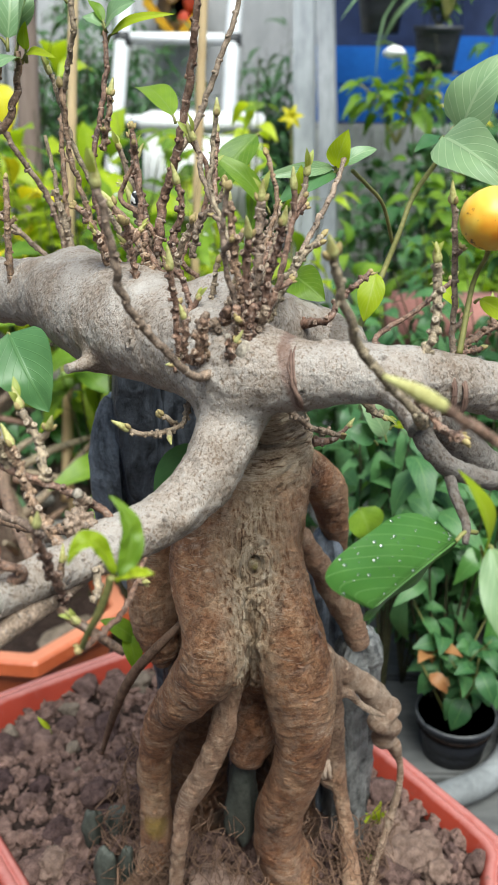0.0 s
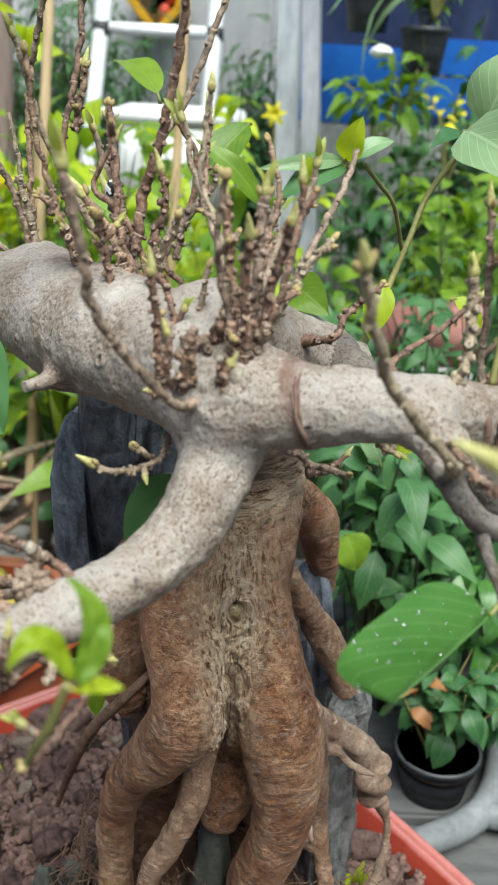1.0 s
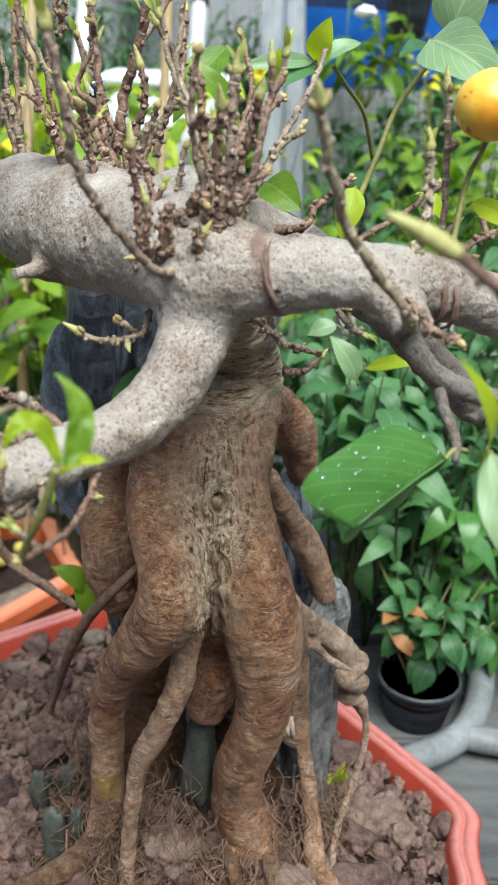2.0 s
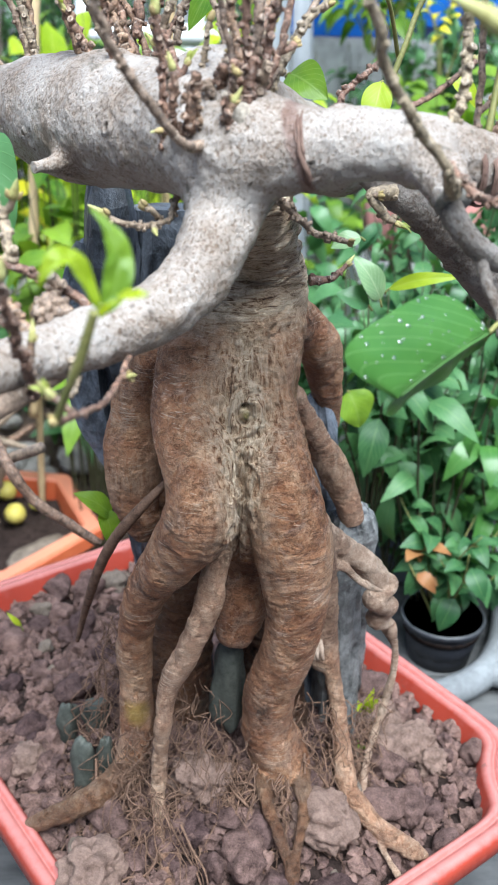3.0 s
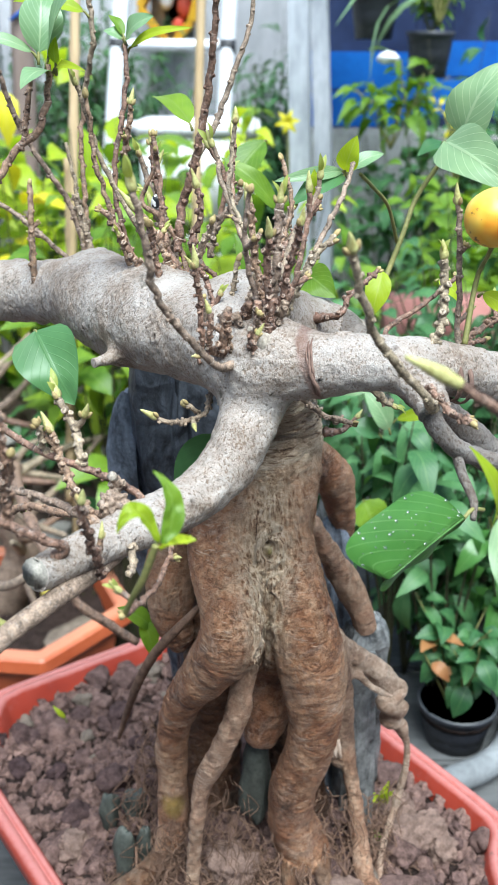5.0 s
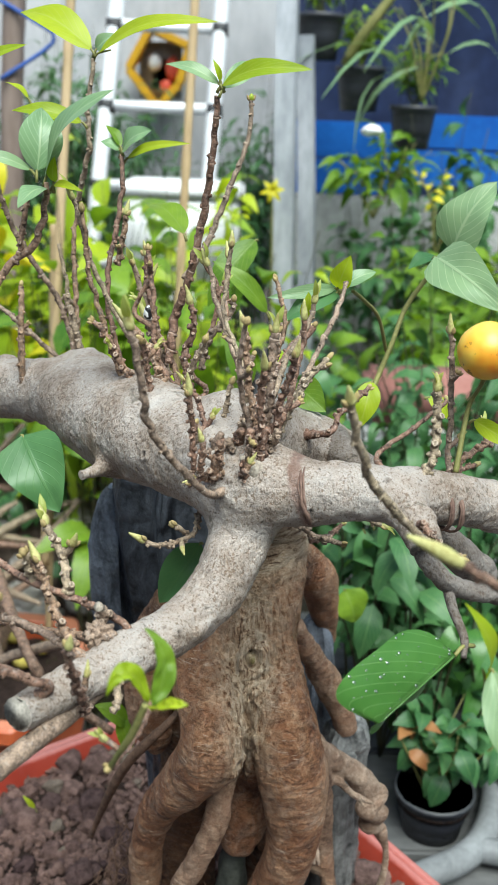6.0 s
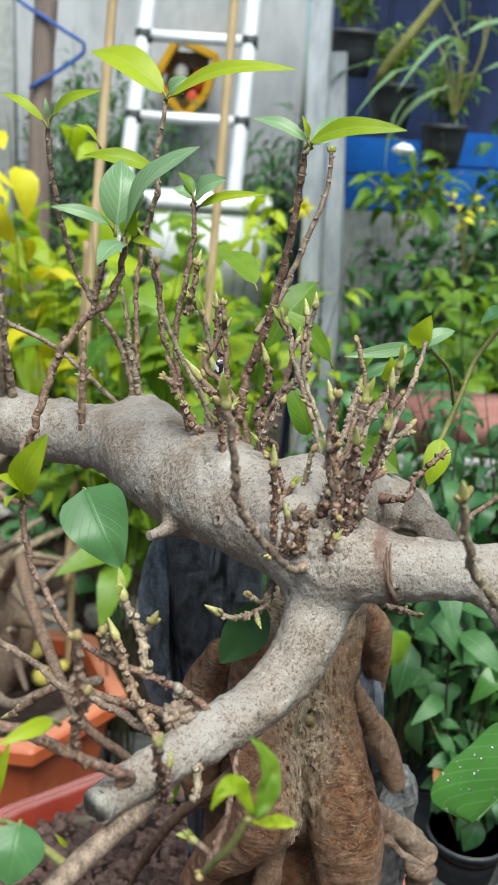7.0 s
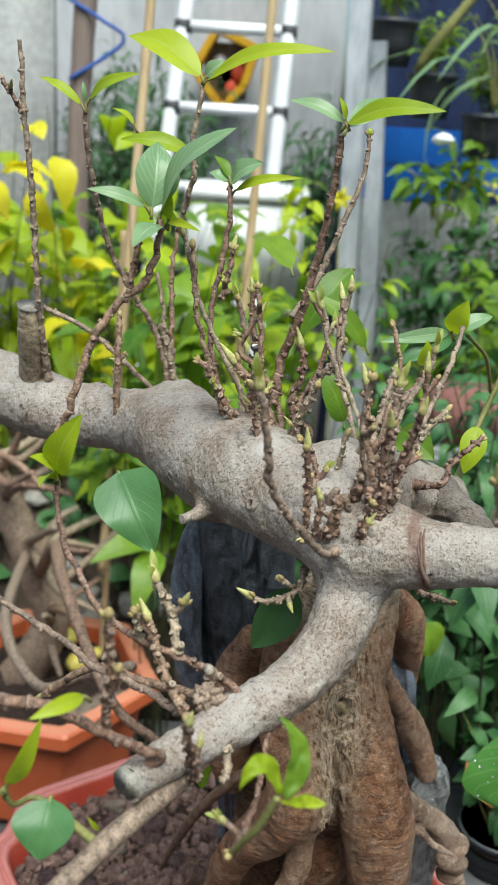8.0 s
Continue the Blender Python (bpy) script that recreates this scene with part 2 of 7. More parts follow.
def plastic(name, dark, light, rough=0.35, dust_sheen=(0.45, 0.40, 0.36), dusty=0.35):
    """Weathered plastic, dusty, faded and tinted with a painted sky sheen on what faces up."""
    m, nt, b = nodes(name)
    v = coords(nt)
    big, fine = noise_tex(nt, v, 14, 4), noise_tex(nt, v, 160, 4, 0.7)
    col = ramp(nt, big, [(0.3, dark), (0.7, light)])
    geo = nt.nodes.new("ShaderNodeNewGeometry")
    sep = nt.nodes.new("ShaderNodeSeparateXYZ")
    nt.links.new(geo.outputs["Normal"], sep.inputs[0])
    # upward faces take the paler tint: dust together with painted sky reflection
    up = ramp(nt, plus(nt, sep.outputs[2], fine, 0.75, 0.5), [(0.55, (0, 0, 0)), (1.0, (dusty, dusty, dusty))])
    col = mixed(nt, up, col, dust_sheen)
    spots = ramp(nt, noise_tex(nt, v, 70, 3), [(0.68, (0, 0, 0)), (0.74, (0.5, 0.5, 0.5))])
    col = mixed(nt, spots, col, (0.10, 0.075, 0.06))
    nt.links.new(col, b.inputs["Base Color"])
    nt.links.new(ramp(nt, fine, [(0.3, (rough,) * 3), (0.7, (min(1, rough + 0.25),) * 3)]), b.inputs["Roughness"])
    bump(nt, b, fine, 0.2, 0.0006)
    return m


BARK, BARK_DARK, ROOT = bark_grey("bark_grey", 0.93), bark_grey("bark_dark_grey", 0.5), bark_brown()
# the trunk's bark darkened to 0.45: shade at feet and rear is painted in
ROOT_DARK = bark_brown("shaded_root_bark", 0.45)
TWIG = twig_mat("twig_bark", (0.035, 0.019, 0.014), (0.37, 0.235, 0.172), (0.60, 0.50, 0.40))
TWIG_PALE = twig_mat("pale_twig_bark", (0.075, 0.055, 0.042), (0.42, 0.325, 0.25), (0.62, 0.52, 0.43))
SHOOT = rough_mat("green_shoot", (0.12, 0.13, 0.04), (0.28, 0.26, 0.09), 90, 0.55, 4, 0.3, 0.0005)
SCAR = rough_mat("bark_scar", (0.085, 0.045, 0.035), (0.25, 0.165, 0.13), 90, 0.8, 5, 0.6, 0.001)
CUT = rough_mat("cut_wood", (0.07, 0.06, 0.05), (0.42, 0.39, 0.345), 140, 0.85, 6, 0.5, 0.001)
CUT_PALE = rough_mat("fresh_cut", (0.14, 0.11, 0.085), (0.46, 0.41, 0.34), 200, 0.8, 4, 0.3, 0.0005)
BUD = rough_mat("bud_scales", (0.24, 0.20, 0.06), (0.56, 0.56, 0.24), 190, 0.55, 4, 0.2, 0.0005)
BUD_BROWN = rough_mat("brown_bud", (0.19, 0.13, 0.055), (0.46, 0.37, 0.17), 120, 0.65, 4, 0.3, 0.0005)
LEAF_Y = leaf_mat("young_leaf", (0.29, 0.43, 0.015), (0.58, 0.68, 0.03), 0.55, 0.4, (0.55, 0.62, 0.18), 0.4)
LEAF_P = leaf_mat("pale_leaf", (0.15, 0.27, 0.13), (0.29, 0.41, 0.21), 0.3, 0.32, (0.5, 0.6, 0.38), 0.4)
LEAF_YP = leaf_mat("bud_leaf", (0.30, 0.36, 0.06), (0.48, 0.52, 0.14), 0.4, 0.45, (0.6, 0.65, 0.35), 0.3)
LEAF_G = leaf_mat("green_leaf", (0.06, 0.16, 0.016), (0.32, 0.48, 0.04), 0.5, 0.38, (0.3, 0.42, 0.12), 0.4)
LEAF_D = leaf_mat("dark_leaf", (0.03, 0.10, 0.034), (0.11, 0.235, 0.085), 0.28, 0.36, (0.18, 0.32, 0.10), 0.12)
LEAF_M = leaf_mat("mid_leaf", (0.022, 0.085, 0.030), (0.10, 0.225, 0.075), 0.3, 0.45, (0.24, 0.38, 0.14), 0.35)
LEAF_W = leaf_mat("broad_leaf", (0.035, 0.12, 0.022), (0.085, 0.20, 0.04), 0.25, 0.28, (0.24, 0.40, 0.15), 0.22)
LEAF_YEL = leaf_mat("yellow_leaf", (0.58, 0.52, 0.015), (0.80, 0.72, 0.03), 0.4, 0.4, (0.7, 0.65, 0.2), 0.3)
LEAF_RED = leaf_mat("withered_leaf", (0.26, 0.10, 0.035), (0.42, 0.23, 0.09), 0.25, 0.5, (0.4, 0.2, 0.1), 0.3)
SLATE_B = slate_mat("black_slate", (0.008, 0.009, 0.012), (0.105, 0.118, 0.145))
SLATE_G = slate_mat("grey_slate", (0.03, 0.03, 0.031), (0.30, 0.30, 0.295))
SLATE_BG = slate_mat("blue_grey_slate", (0.05, 0.058, 0.072), (0.27, 0.30, 0.36))
SLATE_GREEN = rough_mat("mossy_stone", (0.022, 0.025, 0.021), (0.095, 0.10, 0.085), 60, 0.55, 6, 0.5, 0.001, where="Position")
RED = plastic("red_plastic", (0.26, 0.031, 0.017), (0.35, 0.050, 0.028), 0.34, (0.55, 0.31, 0.29), 0.42)
ORANGE = plastic("orange_plastic", (0.42, 0.080, 0.026), (0.53, 0.130, 0.050), 0.35, (0.62, 0.36, 0.26), 0.4)
BLACKPOT = plastic("black_plastic", (0.012, 0.013, 0.018), (0.03, 0.032, 0.04), 0.4, (0.16, 0.17, 0.18), 0.6)
SOIL = rough_mat("soil", (0.006, 0.0045, 0.004), (0.075, 0.05, 0.043), 110, 0.95, 8, 1.0, 0.005, spec=0.1, where="Position", moss=0.7, grit=0.85)
CLOD = rough_mat("clay_clod", (0.032, 0.018, 0.015), (0.33, 0.212, 0.178), 120, 0.95, 6, 1.0, 0.0030, spec=0.1, where="Position", grit=0.75, vary=0.65)
PEBBLE = rough_mat("pebble", (0.06, 0.045, 0.034), (0.21, 0.165, 0.13), 80, 0.8, 6, 0.6, 0.001, where="Position")
ROOTLET = rough_mat("rootlet_bark", (0.035, 0.018, 0.012), (0.25, 0.15, 0.10), 120, 0.75, 6, 0.8, 0.001)
CLAY = rough_mat("dry_clay", (0.12, 0.075, 0.058), (0.46, 0.32, 0.26), 110, 0.95, 6, 1.0, 0.006, spec=0.1, where="Position", grit=0.85)
ROOT_PALE = rough_mat("pale_root_bark", (0.26, 0.175, 0.125), (0.50, 0.39, 0.31), 160, 0.65, 5, 0.5, 0.001)
FRUIT_PALE = rough_mat("pale_yellow_fruit", (0.50, 0.40, 0.06), (0.66, 0.56, 0.16), 40, 0.45, 5, 0.2, 0.001)
FRUIT = None


# ---- helpers for things ----
def thing(name, label, category, at, group="", kind=""):
    ob = new(name)
    ob.empty_display_size = 0.02
    ob.location = at
    return tagged(ob, label, category, group, kind)


def link(name, mesh, mat, parent=None, label=""):
    """A mesh in world metres, hung under its thing without moving."""
    ob = new(name, mesh)
    if mat and not mesh.materials:
        mesh.materials.append(mat)
    if parent:
        ob.parent = parent
        if not parent.data:
            ob.matrix_parent_inverse = Matrix.Translation(-parent.location)
    if label:
        tagged(ob, label)
    return ob


def part(name, bm, mat, parent=None, label="", smooth=True):
    mesh = bpy.data.meshes.new(name)
    bm.to_mesh(mesh)
    bm.free()
    if smooth:
        mesh.polygons.foreach_set("use_smooth", [True] * len(mesh.polygons))
    return link(name, mesh, mat, parent, label)


def catmull(pts, step):
    """Points with radius, laid smoothly through the given ones."""
    P = np.array(pts, float)
    P = np.vstack([2 * P[0] - P[1], P, 2 * P[-1] - P[-2]])
    out = []
    for i in range(1, len(P) - 2):
        n = max(2, int(np.linalg.norm(P[i + 1, :3] - P[i, :3]) / step))
        for t in np.arange(n) / n:
            out.append(0.5 * (2 * P[i] + (P[i + 1] - P[i - 1]) * t + (2 * P[i - 1] - 5 * P[i] + 4 * P[i + 1] - P[i + 2]) * t * t
                              + (3 * P[i] - P[i - 1] - 3 * P[i + 1] + P[i + 2]) * t ** 3))
    out.append(P[-2])
    out = np.array(out)
    out[:, 3:] = np.maximum(out[:, 3:], 0.0003)
    return out


def sweep(bm, line, sides=8, wobble=0.0, cap=True):
    """A tube along the points (x, y, z, radius) of line, added to bm."""
    rings, up = [], Vector((0.3, 0.2, 1)).normalized()
    n = len(line)
    for i in range(n):
        p = Vector(line[i][:3])
        d = (Vector(line[min(i + 1, n - 1)][:3]) - Vector(line[max(i - 1, 0)][:3]))
        d = d.normalized() if d.length > 1e-9 else Vector((0, 0, 1))
        a = d.cross(up)
        if a.length < 0.05:
            a = d.cross(Vector((1, 0, 0)))
        a.normalize()
        b = a.cross(d)
        up = b
        ring = []
        for k in range(sides):
            w = 2 * math.pi * k / sides
            r = line[i][3] * (1 + wobble * noise.noise(p * 400 + Vector((k * 7.1, 0, 0))))
            ring.append(bm.verts.new(p + (a * math.cos(w) + b * math.sin(w)) * r))
        rings.append(ring)
    for r0, r1 in zip(rings, rings[1:]):
        for k in range(sides):
            bm.faces.new((r0[k], r0[(k + 1) % sides], r1[(k + 1) % sides], r1[k]))
    if cap:
        bm.faces.new(rings[0][::-1])
        bm.faces.new(rings[-1])
    return bm


def tube(pts, step=0.003, sides=8, wobble=0.0):
    return sweep(bmesh.new(), catmull(pts, step), sides, wobble)


def box(bm, lo, hi, bevel=0.0):
    """An upright box, added to bm."""
    made = bmesh.ops.create_cube(bm, size=1.0, matrix=Matrix.Translation([(a + b) / 2 for a, b in zip(lo, hi)])
                                 @ Matrix.Diagonal([b - a for a, b in zip(lo, hi)] + [1]))
    if bevel:
        es = {e for v in made["verts"] for e in v.link_edges}
        bmesh.ops.bevel(bm, geom=list(es), offset=bevel, segments=2, affect="EDGES")
    return bm


def stone(bm, centre, size, rough=0.25, level=2, freq=1.0, turn=0.0):
    """An uneven lump, added to bm."""
    made = bmesh.ops.create_icosphere(bm, subdivisions=level, radius=1.0)
    seed = Vector(centre) * 37
    m = Matrix.Rotation(turn, 3, "Z")
    for v in made["verts"]:
        d = 1 + rough * noise.noise(v.co * 1.3 * freq + seed) + rough * 0.5 * noise.noise(v.co * 3.1 * freq + seed)
        v.co = Vector(centre) + m @ Vector((v.co.x * size[0] * d, v.co.y * size[1] * d, v.co.z * size[2] * d))
    return bm


# ---- one smooth skin over many limbs ----
def skin(tubes, cell, blend):
    """Blends the tubes, each a list of (x, y, z, radius), into one surface. Returns its points, quads and the tube to which each quad belongs."""
    lines = [catmull(t, 0.006) for t in tubes]
    allp = np.vstack(lines)
    lo = (allp[:, :3] - allp[:, 3:4]).min(0) - 4 * cell
    hi = (allp[:, :3] + allp[:, 3:4]).max(0) + 4 * cell
    dims = np.ceil((hi - lo) / cell).astype(int) + 1
    far = np.float32(0.03)
    D = np.full(dims, far, np.float32)
    ID = np.zeros(dims, np.uint8)
    axes = [(lo[i] + cell * np.arange(dims[i])).astype(np.float32) for i in range(3)]
    pad = 0.014
    for k, L in enumerate(lines):
        b0 = np.maximum(((L[:, :3] - L[:, 3:4]).min(0) - pad - lo) // cell, 0).astype(int)
        b1 = np.minimum(((L[:, :3] + L[:, 3:4]).max(0) + pad - lo) // cell + 2, dims).astype(int)
        T = np.full(b1 - b0, far, np.float32)
        for p, q in zip(L, L[1:]):
            s0 = np.maximum((np.minimum(p[:3] - p[3], q[:3] - q[3]) - pad - lo) // cell, b0).astype(int)
            s1 = np.minimum((np.maximum(p[:3] + p[3], q[:3] + q[3]) + pad - lo) // cell + 2, b1).astype(int)
            X = axes[0][s0[0]:s1[0], None, None] - np.float32(p[0])
            Y = axes[1][None, s0[1]:s1[1], None] - np.float32(p[1])
            Z = axes[2][None, None, s0[2]:s1[2]] - np.float32(p[2])
            d = (q[:3] - p[:3]).astype(np.float32)
            t = np.clip((X * d[0] + Y * d[1] + Z * d[2]) / max(float(d @ d), 1e-10), 0, 1)
            r = np.sqrt((X - t * d[0]) ** 2 + (Y - t * d[1]) ** 2 + (Z - t * d[2]) ** 2) - (np.float32(p[3]) + t * np.float32(q[3] - p[3]))
            sub = T[tuple(slice(a - o, c - o) for a, c, o in zip(s0, s1, b0))]
            np.minimum(sub, r, out=sub)
        sl = tuple(slice(a, c) for a, c in zip(b0, b1))
        old = D[sl]
        ID[sl][T < old] = k
        w = blend if k < 17 else blend * 3.2
        h = np.maximum(w - np.abs(old - T), 0) / w
        D[sl] = np.minimum(old, T) - h * h * w / 4
    S = D < 0
    cnt = sum(S[i:dims[0] - 1 + i, j:dims[1] - 1 + j, l:dims[2] - 1 + l].astype(np.uint8) for i in (0, 1) for j in (0, 1) for l in (0, 1))
    act = np.argwhere((cnt > 0) & (cnt < 8))
    vid = np.full(cnt.shape, -1, np.int32)
    vid[tuple(act.T)] = np.arange(len(act))
    acc, num = np.zeros((len(act), 3)), np.zeros(len(act))
    corners = [(i, j, l) for i in (0, 1) for j in (0, 1) for l in (0, 1)]
    for a in corners:
        for ax in range(3):
            if a[ax]:
                continue
            b = list(a)
            b[ax] = 1
            da = D[tuple((act + a).T)]
            db = D[tuple((act + b).T)]
            cross = (da < 0) != (db < 0)
            t = np.where(cross, da / np.where(cross, da - db, 1), 0)
            pt = act + np.array(a) + t[:, None] * (np.array(b) - np.array(a))
            acc[cross] += pt[cross]
            num[cross] += 1
    verts = lo + cell * acc / num[:, None]
    quads = []
    for ax in range(3):
        u, v = [i for i in range(3) if i != ax]
        n = list(dims)
        a = tuple(slice(1 if i != ax else 0, (dims[i] - 1)) for i in range(3))
        b = tuple(slice(1, dims[i] - 1) if i != ax else slice(1, dims[i]) for i in range(3))
        sa, sb = S[a], S[b]
        e = np.argwhere(sa != sb)
        inside = sa[tuple(e.T)]
        base = e + np.array([0 if i == ax else 1 for i in range(3)])
        du, dv = np.eye(3, dtype=int)[u], np.eye(3, dtype=int)[v]
        q = np.stack([vid[tuple((base - du - dv).T)], vid[tuple((base - dv).T)], vid[tuple(base.T)], vid[tuple((base - du).T)]], 1)
        flip = inside if ax != 1 else ~inside
        q = np.where(flip[:, None], q, q[:, ::-1])
        quads.append(q)
    quads = np.vstack(quads)
    mid = verts[quads].mean(1)
    cellat = np.clip(np.rint((mid - lo) / cell).astype(int), 0, dims - 1)
    return verts, quads, ID[tuple(cellat.T)]


def normals_of(verts, quads):
    a, b, c, d = (verts[quads[:, i]] for i in range(4))
    fn = np.cross(c - a, d - b)
    out = np.zeros_like(verts)
    for i in range(4):
        np.add.at(out, quads[:, i], fn)
    return out / np.maximum(np.linalg.norm(out, axis=1, keepdims=True), 1e-12)


def piece(name, verts, quads, norms, mat, parent, label, marks):
    used, inv = np.unique(quads, return_inverse=True)
    mesh = bpy.data.meshes.new(name)
    mesh.from_pydata(verts[used].tolist(), [], inv.reshape(quads.shape).tolist())
    mesh.polygons.foreach_set("use_smooth", [True] * len(mesh.polygons))
    mesh.normals_split_custom_set_from_vertices(norms[used].tolist())
    for key, values in marks.items():
        mesh.attributes.new(key, "FLOAT", "POINT").data.foreach_set("value", values[used].astype(np.float32))
    return link(name, mesh, mat, parent, label)


# ---- the bonsai: trunk, roots and branches ----
trunk = [(-0.0097, 0.4300, 1.1304, 0.0188), (0.0012, 0.4800, 1.1069, 0.0198), (0.0143, 0.5450, 1.0728, 0.0196), (0.0176, 0.5700, 1.0382, 0.0243), (0.0040, 0.5530, 1.0104, 0.0365), (-0.0010, 0.5400, 0.9780, 0.0379), (0.0038, 0.5450, 0.9363, 0.0398), (0.0105, 0.5480, 0.9101, 0.0367)]
lobeL = [(-0.0286, 0.53, 1.0085, 0.0137), (-0.0251, 0.51, 0.9807, 0.0181), (-0.0152, 0.487, 0.9555, 0.0207), (-0.0162, 0.48, 0.9374, 0.0202), (-0.0328, 0.495, 0.9016, 0.0157), (-0.0495, 0.515, 0.8652, 0.0126), (-0.0588, 0.535, 0.8173, 0.0112), (-0.0599, 0.545, 0.7732, 0.0107), (-0.0602, 0.548, 0.737, 0.0117), (-0.0646, 0.545, 0.7097, 0.0104)]
lobeR = [(0.0211, 0.5250, 0.9778, 0.0155), (0.0258, 0.5080, 0.9482, 0.0210), (0.0334, 0.5020, 0.9197, 0.0225), (0.0382, 0.5040, 0.8888, 0.0206), (0.0402, 0.5070, 0.8594, 0.0175), (0.0363, 0.5150, 0.8246, 0.0165), (0.0282, 0.5280, 0.7833, 0.0166), (0.0283, 0.5350, 0.7491, 0.0168), (0.0371, 0.5400, 0.7149, 0.0200), (0.0395, 0.5400, 0.6840, 0.0177)]
lobeB = [(-0.0474, 0.5600, 0.9937, 0.0110), (-0.0572, 0.5720, 0.9601, 0.0156), (-0.0606, 0.5720, 0.9337, 0.0180), (-0.0604, 0.5700, 0.9093, 0.0169), (-0.0572, 0.5680, 0.8903, 0.0128), (-0.0546, 0.5680, 0.8780, 0.0072)]
knob = [(0.0024, 0.5140, 0.9657, 0.0185), (0.0061, 0.5140, 0.9378, 0.0182), (0.0089, 0.5200, 0.9108, 0.0156), (0.0122, 0.5500, 0.8710, 0.0133), (0.0092, 0.5420, 0.8385, 0.0163), (0.0059, 0.5380, 0.8242, 0.0128)]
ear = [(0.0335, 0.5900, 1.0153, 0.0151), (0.0539, 0.6120, 0.9901, 0.0142), (0.0625, 0.6280, 0.9572, 0.0115), (0.0687, 0.6420, 0.9310, 0.0077), (0.0741, 0.6550, 0.9045, 0.0024)]
rootM = [(-0.0079, 0.512, 0.8966, 0.0083), (-0.0109, 0.502, 0.8744, 0.008), (-0.017, 0.498, 0.8536, 0.0072), (-0.0267, 0.506, 0.8228, 0.008), (-0.0358, 0.508, 0.8019, 0.007), (-0.0395, 0.504, 0.772, 0.0049), (-0.044, 0.5141, 0.715, 0.0049), (-0.042, 0.498, 0.692, 0.0037), (-0.0359, 0.4774, 0.675, 0.0031), (-0.0309, 0.4564, 0.66, 0.0033)]
rootS = [(0.0517, 0.5350, 0.9042, 0.0094), (0.0641, 0.5550, 0.8471, 0.0068), (0.0664, 0.5650, 0.8046, 0.0075), (0.0666, 0.5680, 0.7799, 0.0100)]
rootT = [(0.0687, 0.5620, 0.7860, 0.0053), (0.0753, 0.5600, 0.7567, 0.0058), (0.0805, 0.5530, 0.7232, 0.0062), (0.0837, 0.5346, 0.7000, 0.0066), (0.0950, 0.5145, 0.6900, 0.0072), (0.1154, 0.4974, 0.6830, 0.0063), (0.1332, 0.4972, 0.6720, 0.0037)]
armR = [(0.0374, 0.5780, 0.9677, 0.0075), (0.0538, 0.5940, 0.9340, 0.0086), (0.0690, 0.6040, 0.9049, 0.0100), (0.0806, 0.6100, 0.8785, 0.0099), (0.0851, 0.6120, 0.8620, 0.0085)]
loopR = [(0.0543, 0.545, 0.8945, 0.0076), (0.0732, 0.56, 0.8714, 0.0082), (0.0899, 0.567, 0.8544, 0.009), (0.1038, 0.572, 0.8338, 0.0073)]
loopR2 = [(0.1062, 0.572, 0.836, 0.007), (0.0962, 0.566, 0.8285, 0.0076), (0.1084, 0.575, 0.8169, 0.0071), (0.1015, 0.58, 0.8041, 0.0065), (0.1123, 0.586, 0.7932, 0.0056), (0.1193, 0.59, 0.7719, 0.0029), (0.1199, 0.59, 0.747, 0.0026), (0.1142, 0.5887, 0.712, 0.0026), (0.104, 0.567, 0.7, 0.0022), (0.0963, 0.5375, 0.692, 0.0022), (0.0971, 0.5134, 0.686, 0.002), (0.1076, 0.4883, 0.678, 0.0018), (0.1168, 0.4772, 0.668, 0.0014)]
thinR = [(0.0642, 0.5480, 0.8673, 0.0034), (0.0747, 0.5520, 0.8610, 0.0026), (0.0843, 0.5520, 0.8514, 0.0020), (0.0985, 0.5520, 0.8442, 0.0017)]
darkL = [(-0.0368, 0.5250, 0.9345, 0.0021), (-0.0462, 0.5180, 0.9270, 0.0027), (-0.0581, 0.5220, 0.9109, 0.0033), (-0.0702, 0.5320, 0.8895, 0.0034), (-0.0819, 0.5480, 0.8591, 0.0033), (-0.0922, 0.5680, 0.8240, 0.0029), (-0.1010, 0.5900, 0.7898, 0.0023), (-0.1066, 0.6000, 0.7678, 0.0017)]
footL = [(-0.0634, 0.5450, 0.7097, 0.0109), (-0.0723, 0.5400, 0.6966, 0.0105), (-0.0883, 0.5208, 0.6980, 0.0087), (-0.1069, 0.5152, 0.6900, 0.0072), (-0.1304, 0.5162, 0.6780, 0.0046)]
footR1 = [(0.0252, 0.5300, 0.7094, 0.0076), (0.0276, 0.5048, 0.7100, 0.0051), (0.0356, 0.4892, 0.6970, 0.0040), (0.0412, 0.4755, 0.6850, 0.0032), (0.0444, 0.4632, 0.6720, 0.0028)]
footR2 = [(0.0504, 0.5350, 0.7097, 0.0084), (0.0523, 0.5049, 0.7100, 0.0044), (0.0478, 0.4865, 0.6950, 0.0033), (0.0435, 0.4691, 0.6800, 0.0028)]
footR3 = [(0.0554, 0.5400, 0.6945, 0.0086), (0.0718, 0.5450, 0.6922, 0.0047), (0.0858, 0.5500, 0.6978, 0.0032)]
limbL = [(-0.0003, 0.4100, 1.1369, 0.0212), (-0.0123, 0.4250, 1.1377, 0.0229), (-0.0275, 0.4470, 1.1373, 0.0251), (-0.0472, 0.4750, 1.1368, 0.0280), (-0.0692, 0.5050, 1.1340, 0.0293), (-0.0920, 0.5350, 1.1338, 0.0271), (-0.1213, 0.5720, 1.1317, 0.0206), (-0.1571, 0.5980, 1.1255, 0.0200), (-0.1886, 0.6100, 1.1255, 0.0214), (-0.2273, 0.6300, 1.1310, 0.0240), (-0.2682, 0.6500, 1.1330, 0.0240)]
